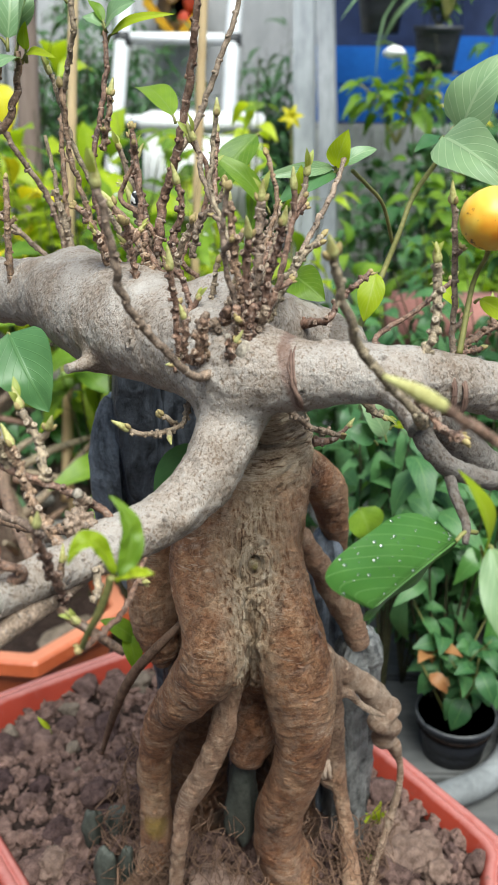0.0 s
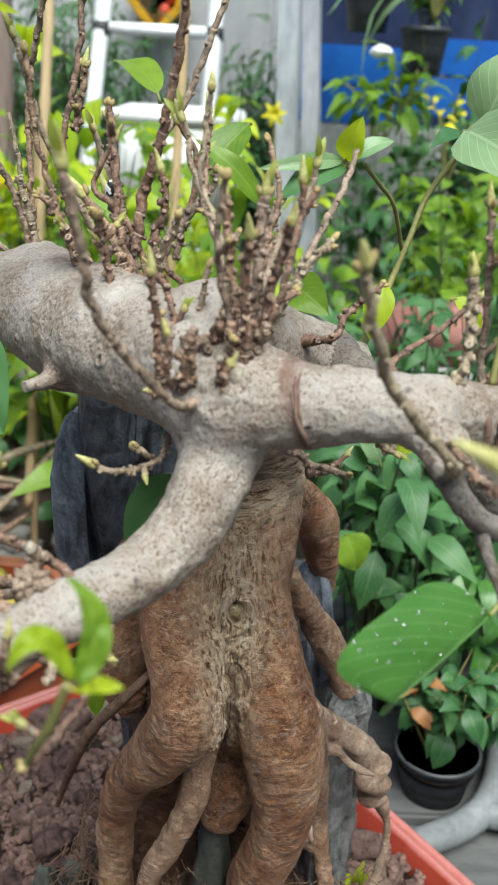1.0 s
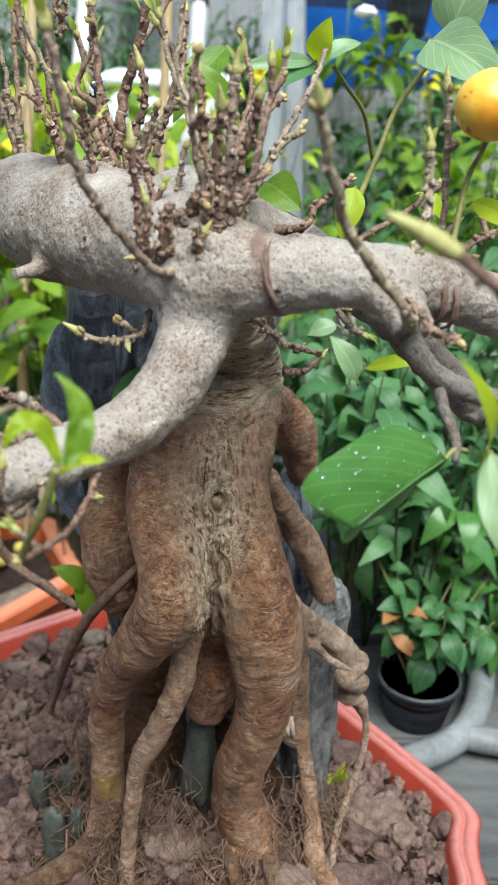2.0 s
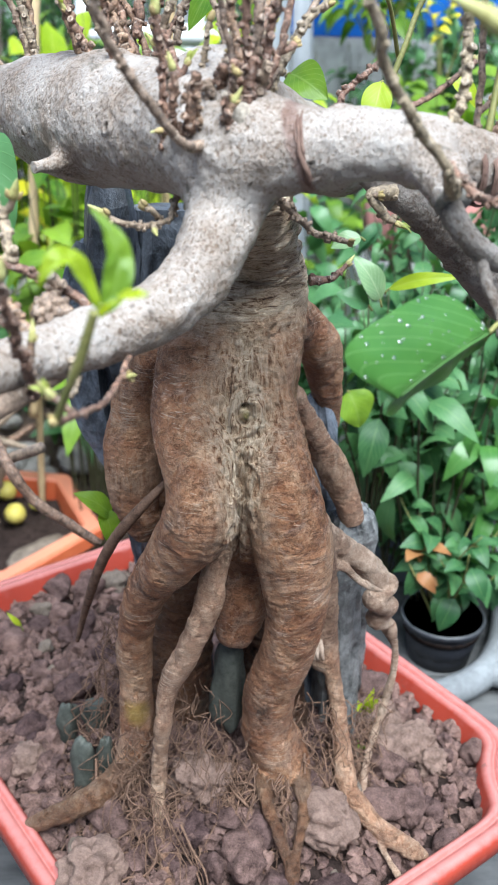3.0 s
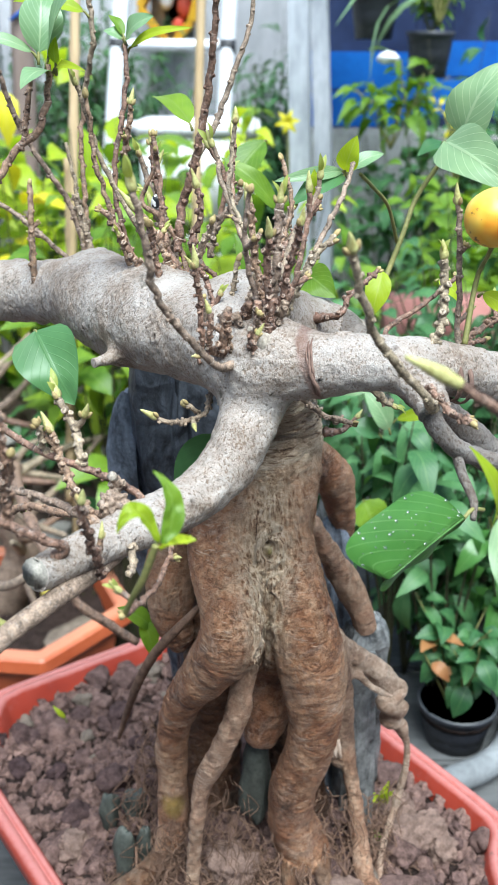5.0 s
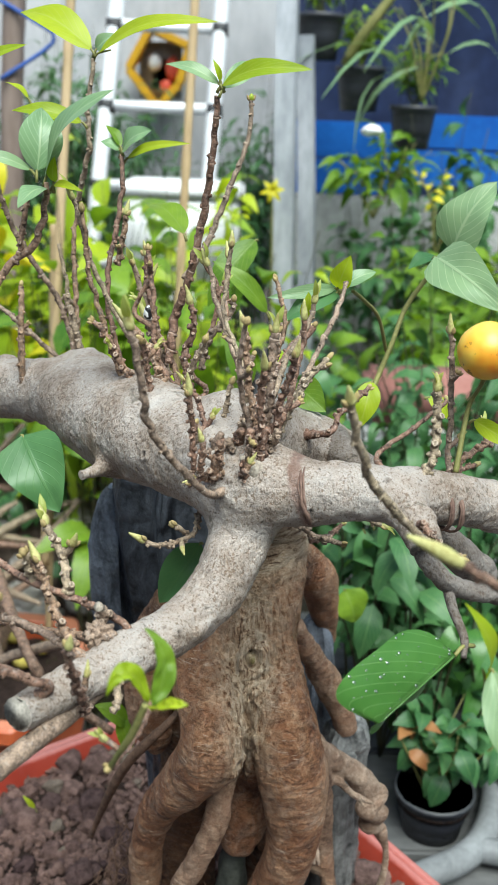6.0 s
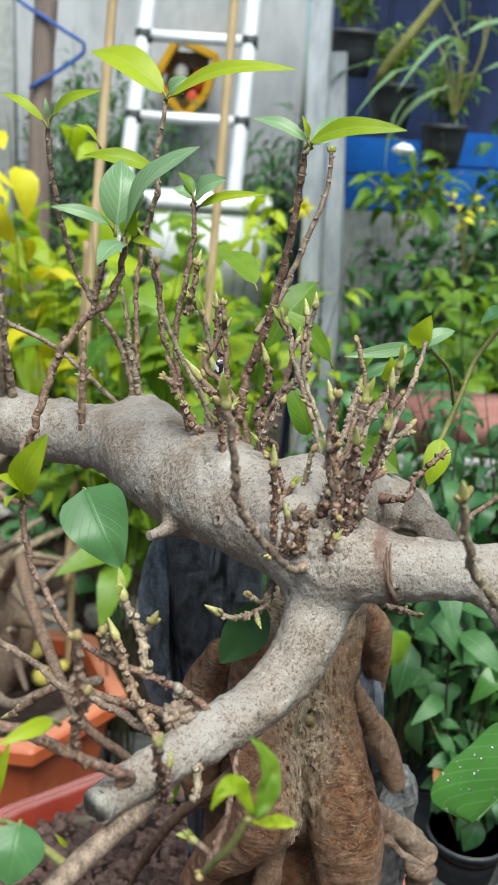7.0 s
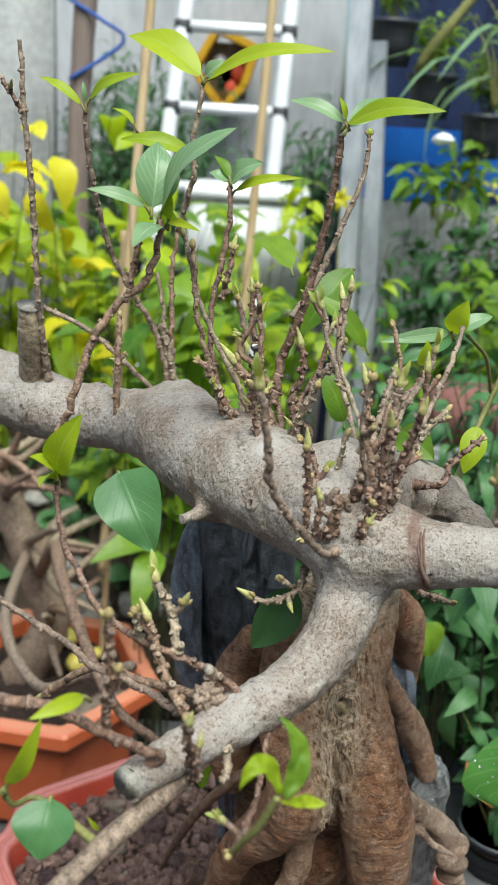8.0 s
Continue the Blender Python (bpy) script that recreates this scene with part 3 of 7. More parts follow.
crook = [(-0.0782, 0.5450, 1.1353, 0.0151), (-0.0959, 0.5720, 1.1448, 0.0123), (-0.1104, 0.5880, 1.1452, 0.0105)]
bumpB = [(-0.0107, 0.4500, 1.1519, 0.0179), (0.0117, 0.4850, 1.1349, 0.0195), (0.0374, 0.5120, 1.1206, 0.0188), (0.0570, 0.5300, 1.1117, 0.0143)]
limbR = [(-0.0034, 0.425, 1.1332, 0.0176), (0.0111, 0.41, 1.1368, 0.0152), (0.0269, 0.4, 1.1371, 0.0148), (0.0464, 0.396, 1.1402, 0.0129), (0.0676, 0.401, 1.1382, 0.0122), (0.0866, 0.41, 1.1328, 0.0122), (0.1109, 0.425, 1.1240, 0.0126), (0.1348, 0.44, 1.1150, 0.0126)]
stumpR = [(0.0640, 0.3920, 1.1385, 0.0090), (0.0700, 0.3830, 1.1330, 0.0084), (0.0745, 0.3720, 1.1255, 0.0072)]
limbD = [(0.0480, 0.5000, 1.1260, 0.0095), (0.0560, 0.4860, 1.1225, 0.0088), (0.0660, 0.4760, 1.1140, 0.0083), (0.0768, 0.4700, 1.1080, 0.0085), (0.0931, 0.4800, 1.0940, 0.0093), (0.1092, 0.4900, 1.0773, 0.0099), (0.1374, 0.5000, 1.0510, 0.0101)]
limbF = [(-0.0032, 0.4180, 1.1330, 0.0170), (-0.0046, 0.4100, 1.1156, 0.0143), (-0.0088, 0.3980, 1.1019, 0.0136), (-0.0189, 0.3880, 1.0873, 0.0127), (-0.0346, 0.3730, 1.0802, 0.0116), (-0.0529, 0.3540, 1.0786, 0.0104), (-0.0706, 0.3340, 1.0775, 0.0086), (-0.0859, 0.3180, 1.0761, 0.0069), (-0.0894, 0.3120, 1.0772, 0.0064)]
subF = [(-0.0593, 0.3500, 1.0710, 0.0047), (-0.0706, 0.3300, 1.0680, 0.0047), (-0.0822, 0.3140, 1.0651, 0.0043), (-0.0933, 0.3000, 1.0620, 0.0042), (-0.1020, 0.2880, 1.0590, 0.0041), (-0.1124, 0.2720, 1.0561, 0.0037)]
stub = [(-0.0768, 0.4780, 1.1173, 0.0044), (-0.0816, 0.4660, 1.1194, 0.0031), (-0.0873, 0.4600, 1.1189, 0.0028)]

bonsai = thing("bonsai_tree", "old bonsai fig with grey limbs, knobbly twigs and exposed brown roots", "tree", (0.0, 0.54, 0.70))
SKIN = [  # limb, part name, label
    (trunk, "trunk", "thick gnarled brown trunk with a pale neck"), (lobeL, "trunk", ""), (lobeR, "trunk", ""), (lobeB, "trunk", ""),
    (knob, "trunk", ""), (ear, "trunk", ""),
    (rootM, "root", "pale brown root"), (rootS, "root", ""), (rootT, "root", ""), (armR, "root", ""), (loopR, "root", "pale looped root"),
    (loopR2, "root", ""), (thinR, "root", ""), (footL, "root", ""), (footR1, "root", ""), (footR2, "root", ""),
    (footR3, "root", ""),
    (limbL, "branch", "thick grey main branch"), (crook, "branch", ""), (stub, "branch", ""), (bumpB, "branch", "thick grey back branch, cut short"),
    (limbR, "branch", "grey branch with ringed scars"), (stumpR, "branch", ""), (limbD, "branch", "dark grey drooping branch"),
    (limbF, "branch", "grey front branch with a sawn end"),
]
# limbs that are one part with the one before
SAME = {1: 0, 2: 0, 3: 0, 4: 0, 5: 0, 18: 17, 19: 17, 22: 21, 8: 7, 11: 10, 12: 10}
sv, sq, sid = skin([s[0] for s in SKIN], 0.0009, 0.0030)
sn = normals_of(sv, sq)
# knots, ribs and folds: the trunk is ribbed along its length, its neck is folded across
lift, fibre, collar, pit = np.zeros(len(sv)), np.zeros(len(sv)), np.zeros(len(sv)), np.zeros(len(sv))
brown = np.zeros(len(sv), bool)
brown[sq[sid < 17].ravel()] = True
pick = random.Random(91)
PITS = [(-0.0529, 0.4392, 1.1389, 0.0021), (-0.0975, 0.4958, 1.1281, 0.0019), (-0.1204, 0.5314, 1.1405, 0.0016)]
shown = np.flatnonzero(~brown & (sn[:, 1] < -0.2))
PITS += [(*sv[pick.choice(shown)], pick.uniform(0.0006, 0.0014)) for _ in range(34)]
KNOT = (0.0072, 0.9865)
EYES = ((0.0018, 1.0275, 0.0022), (0.0064, 1.0262, 0.0018), (0.0128, 1.0280, 0.0022), (0.0208, 1.0272, 0.0025), (0.0010, 1.0125, 0.0024), (0.0150, 1.0400, 0.0014))
for i, (x, y, z) in enumerate(sv.tolist()):
    if brown[i]:
        warp = noise.noise((x * 30, y * 30, z * 30))
        rib = noise.noise((x * 85, y * 85, z * 12 + 3 * warp))
        thread = noise.noise((x * 230, y * 230, z * 30 + 6 * warp))
        away = math.hypot(x - KNOT[0], (z - KNOT[1]) * 0.8) if y < 0.55 else 1.0
        if away < 0.024:  # the grain runs round the knot
            swirl = max(0.0, 1 - away / 0.024)
            thread = thread * (1 - swirl) + swirl * noise.noise((away * 520 + 2 * warp, x * 40, z * 40)) * 1.3
        split = max(0.0, 1 - 7 * abs(noise.noise((x * 75, y * 75, z * 13 + 3 * warp))))
        lump = noise.noise((x * 28, y * 28, z * 28))
        fold = noise.noise((x * 16, y * 16, z * 150 + 5 * noise.noise((x * 22, y * 22, 4.0))))
        crease = noise.noise((x * 30, y * 30, z * 330 + 4 * warp))
        neck = min(1.0, max(0.0, (z - 1.016) / 0.02))
        # the crease between the two halves of the trunk, with fibrous bark on both sides of it
        g = x - (0.006 - 0.002 * min(1.0, max(0.0, (1.0 - z) / 0.11))) - 0.0022 * noise.noise((0, 0, z * 60)) - 0.001 * noise.noise((3, 0, z * 190))
        front = min(1.0, max(0.0, (0.56 - y) / 0.03)) * min(1.0, max(0.0, (z - 0.875) / 0.02))
        cleft = math.exp(-(g / 0.0015) ** 2) * front * min(1.0, max(0.0, (0.985 - z) / 0.02))
        fibre[i] = min(1.0, max(neck, front * math.exp(-(g / (0.006 + 0.010 * min(1.0, max(0.0, (z - 0.89) / 0.09)))) ** 2) * min(1.0, max(0.0, (z - 0.885) / 0.04))) + 0.35 * lump)
        fibre[i] = max(0.0, fibre[i])
        collar[i] = neck
        wrinkle = noise.noise((x * 40, y * 40, z * 330 + 5 * noise.noise((x * 35, y * 35, z * 20))))
        lift[i] = (0.0014 * rib + 0.0032 * thread * fibre[i]) * (1 - neck) + (0.0018 if z > 0.87 else 0.0010) * lump - 0.0034 * cleft - 0.0022 * split * fibre[i] * (1 - neck)
        lift[i] += (0.0034 * fold + 0.0023 * wrinkle) * neck + (0.00045 * crease + 0.0006 * max(0.0, lump) * noise.noise((x * 60, y * 60, z * 520 + 3 * warp))) * (1 - fibre[i]) + (0.0004 * fibre[i] + 0.0003) * noise.noise((x * 110, y * 110, z * 90))
        d = math.hypot(x - KNOT[0], (z - KNOT[1]) * 0.8)
        if d < 0.02 and y < 0.55:
            lift[i] += 0.0022 * math.exp(-((d - 0.0066) / 0.0022) ** 2) - 0.0026 * math.exp(-((d - 0.0036) / 0.0014) ** 2) + 0.001 * math.exp(-(d / 0.002) ** 2)
        if y < 0.56:
            for ex, ez, er in EYES:
                d = math.hypot(x - ex, (z - ez) * 1.1) / er
                if d < 3:
                    lift[i] += er * (0.75 * math.exp(-((d - 1.0) / 0.35) ** 2) - 0.9 * math.exp(-(d / 0.45) ** 2))
    else:
        knot = max(0.0, noise.noise((x * 75, y * 75, z * 75)) - 0.42)
        lift[i] = 0.0016 * noise.noise((x * 38, y * 38, z * 38)) + 0.0006 * noise.noise((x * 130, y * 130, z * 130)) + 0.0004 * noise.noise((x * 320, y * 320, z * 320)) + 0.006 * knot
        fork = math.exp(-((x + 0.021) ** 2 + (y - 0.395) ** 2 + (z - 1.158) ** 2) / 0.0006)
        lift[i] += fork * (0.0045 * max(0.0, noise.noise((x * 120, y * 120, z * 120))) + 0.0015 * noise.noise((x * 300, y * 300, z * 300)))
        lift[i] += 0.0006 * noise.noise((x * 150, y * 30, z * 40)) * (1 if x > -0.05 else 0.3)
for px, py, pz, pr in PITS:
    d = np.linalg.norm(sv - (px, py, pz), axis=1) / pr
    near = (d < 3.5) & ~brown
    lift[near] += pr * (0.5 * np.exp(-((d[near] - 1.1) / 0.4) ** 2) - 0.8 * np.exp(-(d[near] / 0.55) ** 2))
    pit[near] = np.maximum(pit[near], 0.9 * np.exp(-(d[near] / 0.85) ** 2))
# paler bark on the roots, blurred where they leave the trunk
pale = np.zeros(len(sv))
for k, amount in ((6, 0.5), (7, 0.7), (8, 0.3), (9, 0.35), (10, 1.0), (11, 0.9), (12, 1.0), (13, 0.0), (14, 0.0), (15, 0.0), (16, 0.3)):
    pale[sq[sid == k].ravel()] = amount
pale = np.where(brown, np.maximum(pale, np.clip((0.83 - sv[:, 2]) / 0.07, 0, 0.05)), 0)
ring = np.bincount(sq.ravel(), minlength=len(sv))
for _ in range(10):
    mean = pale[sq].mean(1)
    pale = sum(np.bincount(sq[:, i], mean, len(sv)) for i in range(4)) / np.maximum(ring, 1)
eye = np.exp(-((np.hypot(sv[:, 0] - KNOT[0], (sv[:, 2] - KNOT[1]) * 0.8) / 0.0022) ** 2)) * (sv[:, 1] < 0.55) * brown * 0.9
sv = sv + sn * lift[:, None]
# sawn ends are flat
for limb in (limbF, stumpR, bumpB, stub, armR):
    end, back = np.array(limb[-1][:3]), np.array(limb[-2][:3])
    way = (end - back) / np.linalg.norm(end - back)
    over = (sv - end) @ way
    hit = (over > 0) & (np.linalg.norm(sv - end, axis=1) < limb[-1][3] * 2.2)
    sv[hit] -= way * (over[hit] * 0.93)[:, None]
sn = normals_of(sv, sq)
groups = np.array([SAME.get(k, k) for k in range(len(SKIN))])[sid]
limbs = {}
for k, (_, nm, lab) in enumerate(SKIN):
    if k not in SAME:
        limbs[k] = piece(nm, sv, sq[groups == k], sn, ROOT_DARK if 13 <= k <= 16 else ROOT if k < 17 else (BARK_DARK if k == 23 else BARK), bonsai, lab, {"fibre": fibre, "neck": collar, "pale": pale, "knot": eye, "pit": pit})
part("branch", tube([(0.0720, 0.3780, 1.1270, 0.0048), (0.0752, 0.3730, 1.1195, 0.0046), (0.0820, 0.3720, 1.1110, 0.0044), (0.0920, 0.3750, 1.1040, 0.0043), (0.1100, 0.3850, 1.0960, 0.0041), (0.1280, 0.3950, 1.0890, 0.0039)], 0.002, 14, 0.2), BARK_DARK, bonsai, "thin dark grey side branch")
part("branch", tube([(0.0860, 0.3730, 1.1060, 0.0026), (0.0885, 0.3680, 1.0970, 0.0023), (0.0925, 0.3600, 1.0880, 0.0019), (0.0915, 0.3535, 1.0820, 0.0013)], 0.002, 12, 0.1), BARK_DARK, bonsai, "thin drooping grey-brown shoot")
# masses filling the dark gap behind the legs, its shade put into their colour
part("root", tube([(-0.030, 0.582, 0.905, 0.020), (-0.032, 0.590, 0.82, 0.022), (-0.036, 0.595, 0.74, 0.025), (-0.040, 0.600, 0.67, 0.030)], 0.003, 26, 0.16), ROOT_DARK, bonsai, "brown root mass behind the legs of the trunk, shade in its colour")
part("root", tube([(0.026, 0.590, 0.905, 0.019), (0.030, 0.598, 0.82, 0.021), (0.034, 0.602, 0.74, 0.022), (0.040, 0.604, 0.67, 0.026)], 0.003, 26, 0.16), ROOT_DARK, bonsai, "brown root mass behind the legs of the trunk, shade in its colour")
part("root", tube(darkL, 0.003, 14, 0.12), ROOTLET, bonsai, "thin dark root crossing to the soil")
part("branch", tube(subF, 0.003, 14, 0.08), TWIG_PALE, bonsai, "smooth pale side branch")


def disc_cut(at, to, r, parent, name="cut_face", mat=None):
    """The sawn end of a branch: a rough disc with a raised rim."""
    bm = bmesh.new()
    at, d = Vector(at), (Vector(to) - Vector(at)).normalized()
    line = [(*(at - d * 0.002), r * 0.9), (*(at + d * 0.0008), r * 1.0), (*(at + d * 0.0011), r * 0.93), (*(at + d * 0.0005), r * 0.82), (*(at + d * 0.0008), r * 0.45), (*(at + d * 0.0004), r * 0.1)]
    sweep(bm, line, 20, 0.08)
    return part(name, bm, mat or CUT, parent, "pale sawn end" if mat else "dark weathered saw cut")


disc_cut(limbF[-1][:3], [2 * a - b for a, b in zip(limbF[-1][:3], limbF[-2][:3])], limbF[-1][3] * 1.02, limbs[24])
disc_cut(bumpB[-1][:3], [2 * a - b for a, b in zip(bumpB[-1][:3], bumpB[-2][:3])], bumpB[-1][3], limbs[20])
disc_cut(stumpR[-1][:3], [2 * a - b for a, b in zip(stumpR[-1][:3], stumpR[-2][:3])], stumpR[-1][3] * 1.05, limbs[21])


def bark_ring(centre, axis, r, parent):
    """An uneven scar that runs round a branch: a few fine ridges side by side."""
    axis = Vector(axis).normalized()
    a = axis.cross(Vector((0, 0, 1))).normalized()
    b2 = a.cross(axis)
    bm = bmesh.new()
    for c in range(1, 4):
        line = []
        for k in range(49):
            w = 2 * math.pi * k / 48
            off = axis * (0.0009 * (c - 2) + 0.0008 * math.sin(w + 0.6) + 0.0009 * noise.noise((math.cos(w) * 2, math.sin(w) * 2 + c, r * 900)))
            face = max(0.0, -(a * math.cos(w) + b2 * math.sin(w)).y)
            rr = r * (0.88 + 0.128 * min(1.0, face * 1.3)) * (1 + 0.035 * noise.noise((math.cos(w) * 1.5, math.sin(w) * 1.5, c * 0.6 + r * 100)))
            line.append((*(Vector(centre) + (a * math.cos(w) + b2 * math.sin(w)) * rr + off), (0.0010 if c == 2 else 0.0006) * (0.6 + 0.6 * max(0.0, noise.noise((w * 1.3, c, r * 500)) + 0.5))))
        sweep(bm, line, 6, 0.25, cap=False)
    return part("bark_ring", bm, SCAR, parent, "reddish brown ring scar")


for c, ax, r in (((0.0255, 0.4005, 1.1375), (1, -0.3, 0.32), 0.0151), ((0.0850, 0.4095, 1.1300), (1, 0.45, 0.15), 0.0133), ((0.0905, 0.4125, 1.1280), (1, 0.45, 0.15), 0.0133)):
    bark_ring(c, ax, r, limbs[21])


# ---- twigs, buds and leaves ----
def blade(base, tip, width, roll=0.0, fold=0.18, arch=0.12, rows=12, cols=6, wave=0.05, heart=False, normal=(0, -0.55, 0.85)):
    """A leaf blade from its base to its tip, folded along its midrib."""
    base, tip = Vector(base), Vector(tip)
    y = (tip - base)
    L = y.length
    y.normalize()
    z = Vector(normal)
    z = (z - y * z.dot(y)).normalized()
    z.rotate(Matrix.Rotation(radians(roll), 3, y))
    x = y.cross(z)
    bm = bmesh.new()
    uvl = bm.loops.layers.uv.new("UVMap")
    grid, uv = [], {}
    for i in range(rows + 1):
        t = i / rows
        prof = math.sin(math.pi * min(1.0, t ** (0.62 if heart else 0.85))) ** (0.7 if heart else 0.8) * (1 - 0.25 * t) * 1.1 + 0.015
        row = []
        for j in range(cols + 1):
            s = 2 * j / cols - 1
            w = s * prof * width / 2
            h = fold * abs(w) + arch * L * math.sin(math.pi * t) + wave * width * abs(s) * math.sin(t * 11 + 2.2 * s) * 0.5
            h += wave * width * 0.6 * noise.noise((t * 3 + base.x * 90, s, base.z * 40))
            v = bm.verts.new(base + y * (L * t) + x * w + z * h)
            uv[v] = (s, t)
            row.append(v)
        grid.append(row)
    for i in range(rows):
        for j in range(cols):
            fc = bm.faces.new((grid[i][j], grid[i][j + 1], grid[i + 1][j + 1], grid[i + 1][j]))
            for lp in fc.loops:
                lp[uvl].uv = uv[lp.vert]
    return bm


def bud(at, way, size, parent, mat):
    """A slender closed bud, often with a scale or two beside it."""
    bm = bmesh.new()
    at, way = Vector(at), Vector(way).normalized()
    prof = ((0.0, 0.8), (0.08, 0.95), (0.2, 1.02), (0.34, 0.95), (0.5, 0.78), (0.68, 0.58), (0.85, 0.40), (0.95, 0.24), (1.0, 0.08))
    knop = ((0.0, 0.7), (0.2, 0.98), (0.5, 1.0), (0.75, 0.75), (0.93, 0.4), (1.0, 0.1))
    bend = Vector((random.uniform(-1, 1), random.uniform(-1, 1), 0)) * size * 0.5
    long = size * (random.uniform(4.2, 6.2) if mat is BUD else random.uniform(1.9, 3.0))
    sweep(bm, catmull([(*(at + way * long * t + bend * t * t), size * r) for t, r in (prof if mat is BUD else knop)], size * 0.2), 10, 0.1)
    side = way.orthogonal().normalized()
    side.rotate(Matrix.Rotation(random.uniform(0, 6.3), 3, way))
    ends = []
    for s in ((1, -1) if random.random() < 0.4 else ((1,) if random.random() < 0.6 else ())):
        p = at + side * s * size * 0.75
        ends.append(sweep(bmesh.new(), catmull([(*(p + (way * 1.0 + side * s * 0.45) * size * 1.9 * t), size * 0.62 * r) for t, r in knop], size * 0.2), 8, 0.1))
    ob = part("bud", bm, mat, parent)
    for knob_bm in ends:
        part("bud_scale", knob_bm, BUD_BROWN, ob, "round brown side bud")
    if mat is BUD and random.random() < 0.4:  # bursting: two small leaves stand out of it
        for s in (1, -1):
            tip = at + way * long * random.uniform(0.9, 1.5) + side * s * size * random.uniform(1.2, 2.6)
            part("young_leaf", blade(at + way * long * 0.35 + side * s * size * 0.4, tip, size * 1.7, random.uniform(-40, 40), 0.3, 0.1, 6, 2), LEAF_YP, parent)
    return ob


THIN = 0.66
GROWN = []
LIMB_LINES = np.vstack([catmull(limb, 0.004) for limb in (limbL, crook, bumpB, limbR, stumpR, limbD, limbF, subF)])


def twig(pts, tip):
    """A jointed twig, at each joint the cup of a fallen leaf; tip: b bud, B large bud on pale bark, s blunt, n none, y leafy, c sawn, g green shoot."""
    rnd = random.Random(int(abs(pts[0][0] * 1e5)) + int(pts[-1][2] * 1e4))
    if tip != "c":
        reach = sum((Vector(a[:3]) - Vector(b2[:3])).length for a, b2 in zip(pts, pts[1:]))
        pts = [(x, y, z, max(0.0011, r * (THIN if reach < 0.06 or tip == "B" else THIN * 0.82))) for x, y, z, r in pts]
    start = np.array(pts[0][:3])
    if not GROWN or np.linalg.norm(np.vstack(GROWN) - start, axis=1).min() > 0.006:
        gaps = np.linalg.norm(LIMB_LINES[:, :3] - start, axis=1) - LIMB_LINES[:, 3]
        k = int(gaps.argmin())
        if -0.002 < gaps[k] < 0.05:
            core, r = LIMB_LINES[k][:3], LIMB_LINES[k][3]
            foot = core + (start - core) / np.linalg.norm(start - core) * r * 0.7
            pts = [(*foot, pts[0][3] * 1.7)] + list(pts)
    line = catmull(pts, 0.0006)
    GROWN.append(line[::4, :3])
    seg = np.r_[0, np.cumsum(np.linalg.norm(np.diff(line[:, :3], axis=0), axis=1))]
    knobby = tip not in "gc"
    gap, at, marks, turn = (0.0021 if seg[-1] < 0.06 else 0.0052), 0.0014, [], rnd.uniform(0, 6.3)
    worn = 1.0 if seg[-1] < 0.06 else 0.6
    while at < seg[-1] - 0.001:
        marks.append((at, turn, rnd.uniform(0.3, 1.0)))
        turn += 2.4 + rnd.uniform(-0.5, 0.5)
        at += gap * rnd.uniform(0.5, 1.7)
    ringed = np.zeros(len(line))
    if knobby:
        for m, _, k in marks:
            line[:, 3] *= 1 + 0.13 * k * np.exp(-((seg - m) / 0.0007) ** 2) - 0.09 * k * np.exp(-((seg - m - 0.0010) / 0.0004) ** 2)
            ringed += 0.75 * k * np.exp(-((seg - m - 0.0004) / 0.00022) ** 2) - 0.6 * k * np.exp(-((seg - m - 0.0010) / 0.00025) ** 2)
        sway = np.array([[noise.noise((q * 170, pts[0][0] * 900, 0)), noise.noise((q * 170, 7, pts[0][0] * 900))] for q in seg])
        line[:, :2] += sway * 0.0011
    sides = 10 if line[:, 3].max() < 0.004 else 18
    bm = sweep(bmesh.new(), line, sides, 0.16 if knobby else 0.06)
    mark = list(np.repeat(ringed, sides))
    if knobby:  # the cup of a fallen leaf's stalk at each joint, rimmed and hollow
        for m, phase, k in marks:
            i = int(np.abs(seg - m).argmin())
            d = Vector(line[min(i + 1, len(line) - 1)][:3] - line[max(i - 1, 0)][:3]).normalized()
            out = d.orthogonal().normalized()
            out.rotate(Matrix.Rotation(phase, 3, d))
            r = line[i][3]
            size = min(r, 0.0019) * rnd.uniform(0.5, 0.9) * (0.4 + 0.6 * worn)
            reach = min(r, 0.002) * rnd.uniform(0.3, 1.1) * (0.5 + 0.5 * k) * worn
            way = (out + d * rnd.uniform(0.2, 0.9)).normalized()
            core = Vector(line[i][:3]) + out * r * 0.6
            cup = ((0.0, 1.25, 0.0), (0.45, 1.0, -0.5), (0.85, 1.06, 0.1), (1.0, 0.88, 0.7), (0.86, 0.5, 0.1), (0.92, 0.12, 0.9))
            sweep(bm, [(*(core + way * (r * 0.4 + reach) * h), size * w) for h, w, _ in cup], 7, 0.25)
            for _, _, tone in cup:
                mark += [tone * rnd.uniform(0.3, 1.0) * worn] * 7
    mark = np.array(mark)
    mat = SHOOT if tip == "g" else (TWIG_PALE if rnd.random() < 0.4 or tip in "cB" else TWIG)
    ob = part("twig", bm, mat, bonsai)
    ob.data.attributes.new("scar", "FLOAT", "POINT").data.foreach_set("value", mark.astype(np.float32))
    end, way = line[-1], line[-1][:3] - line[max(0, len(line) - 6)][:3]
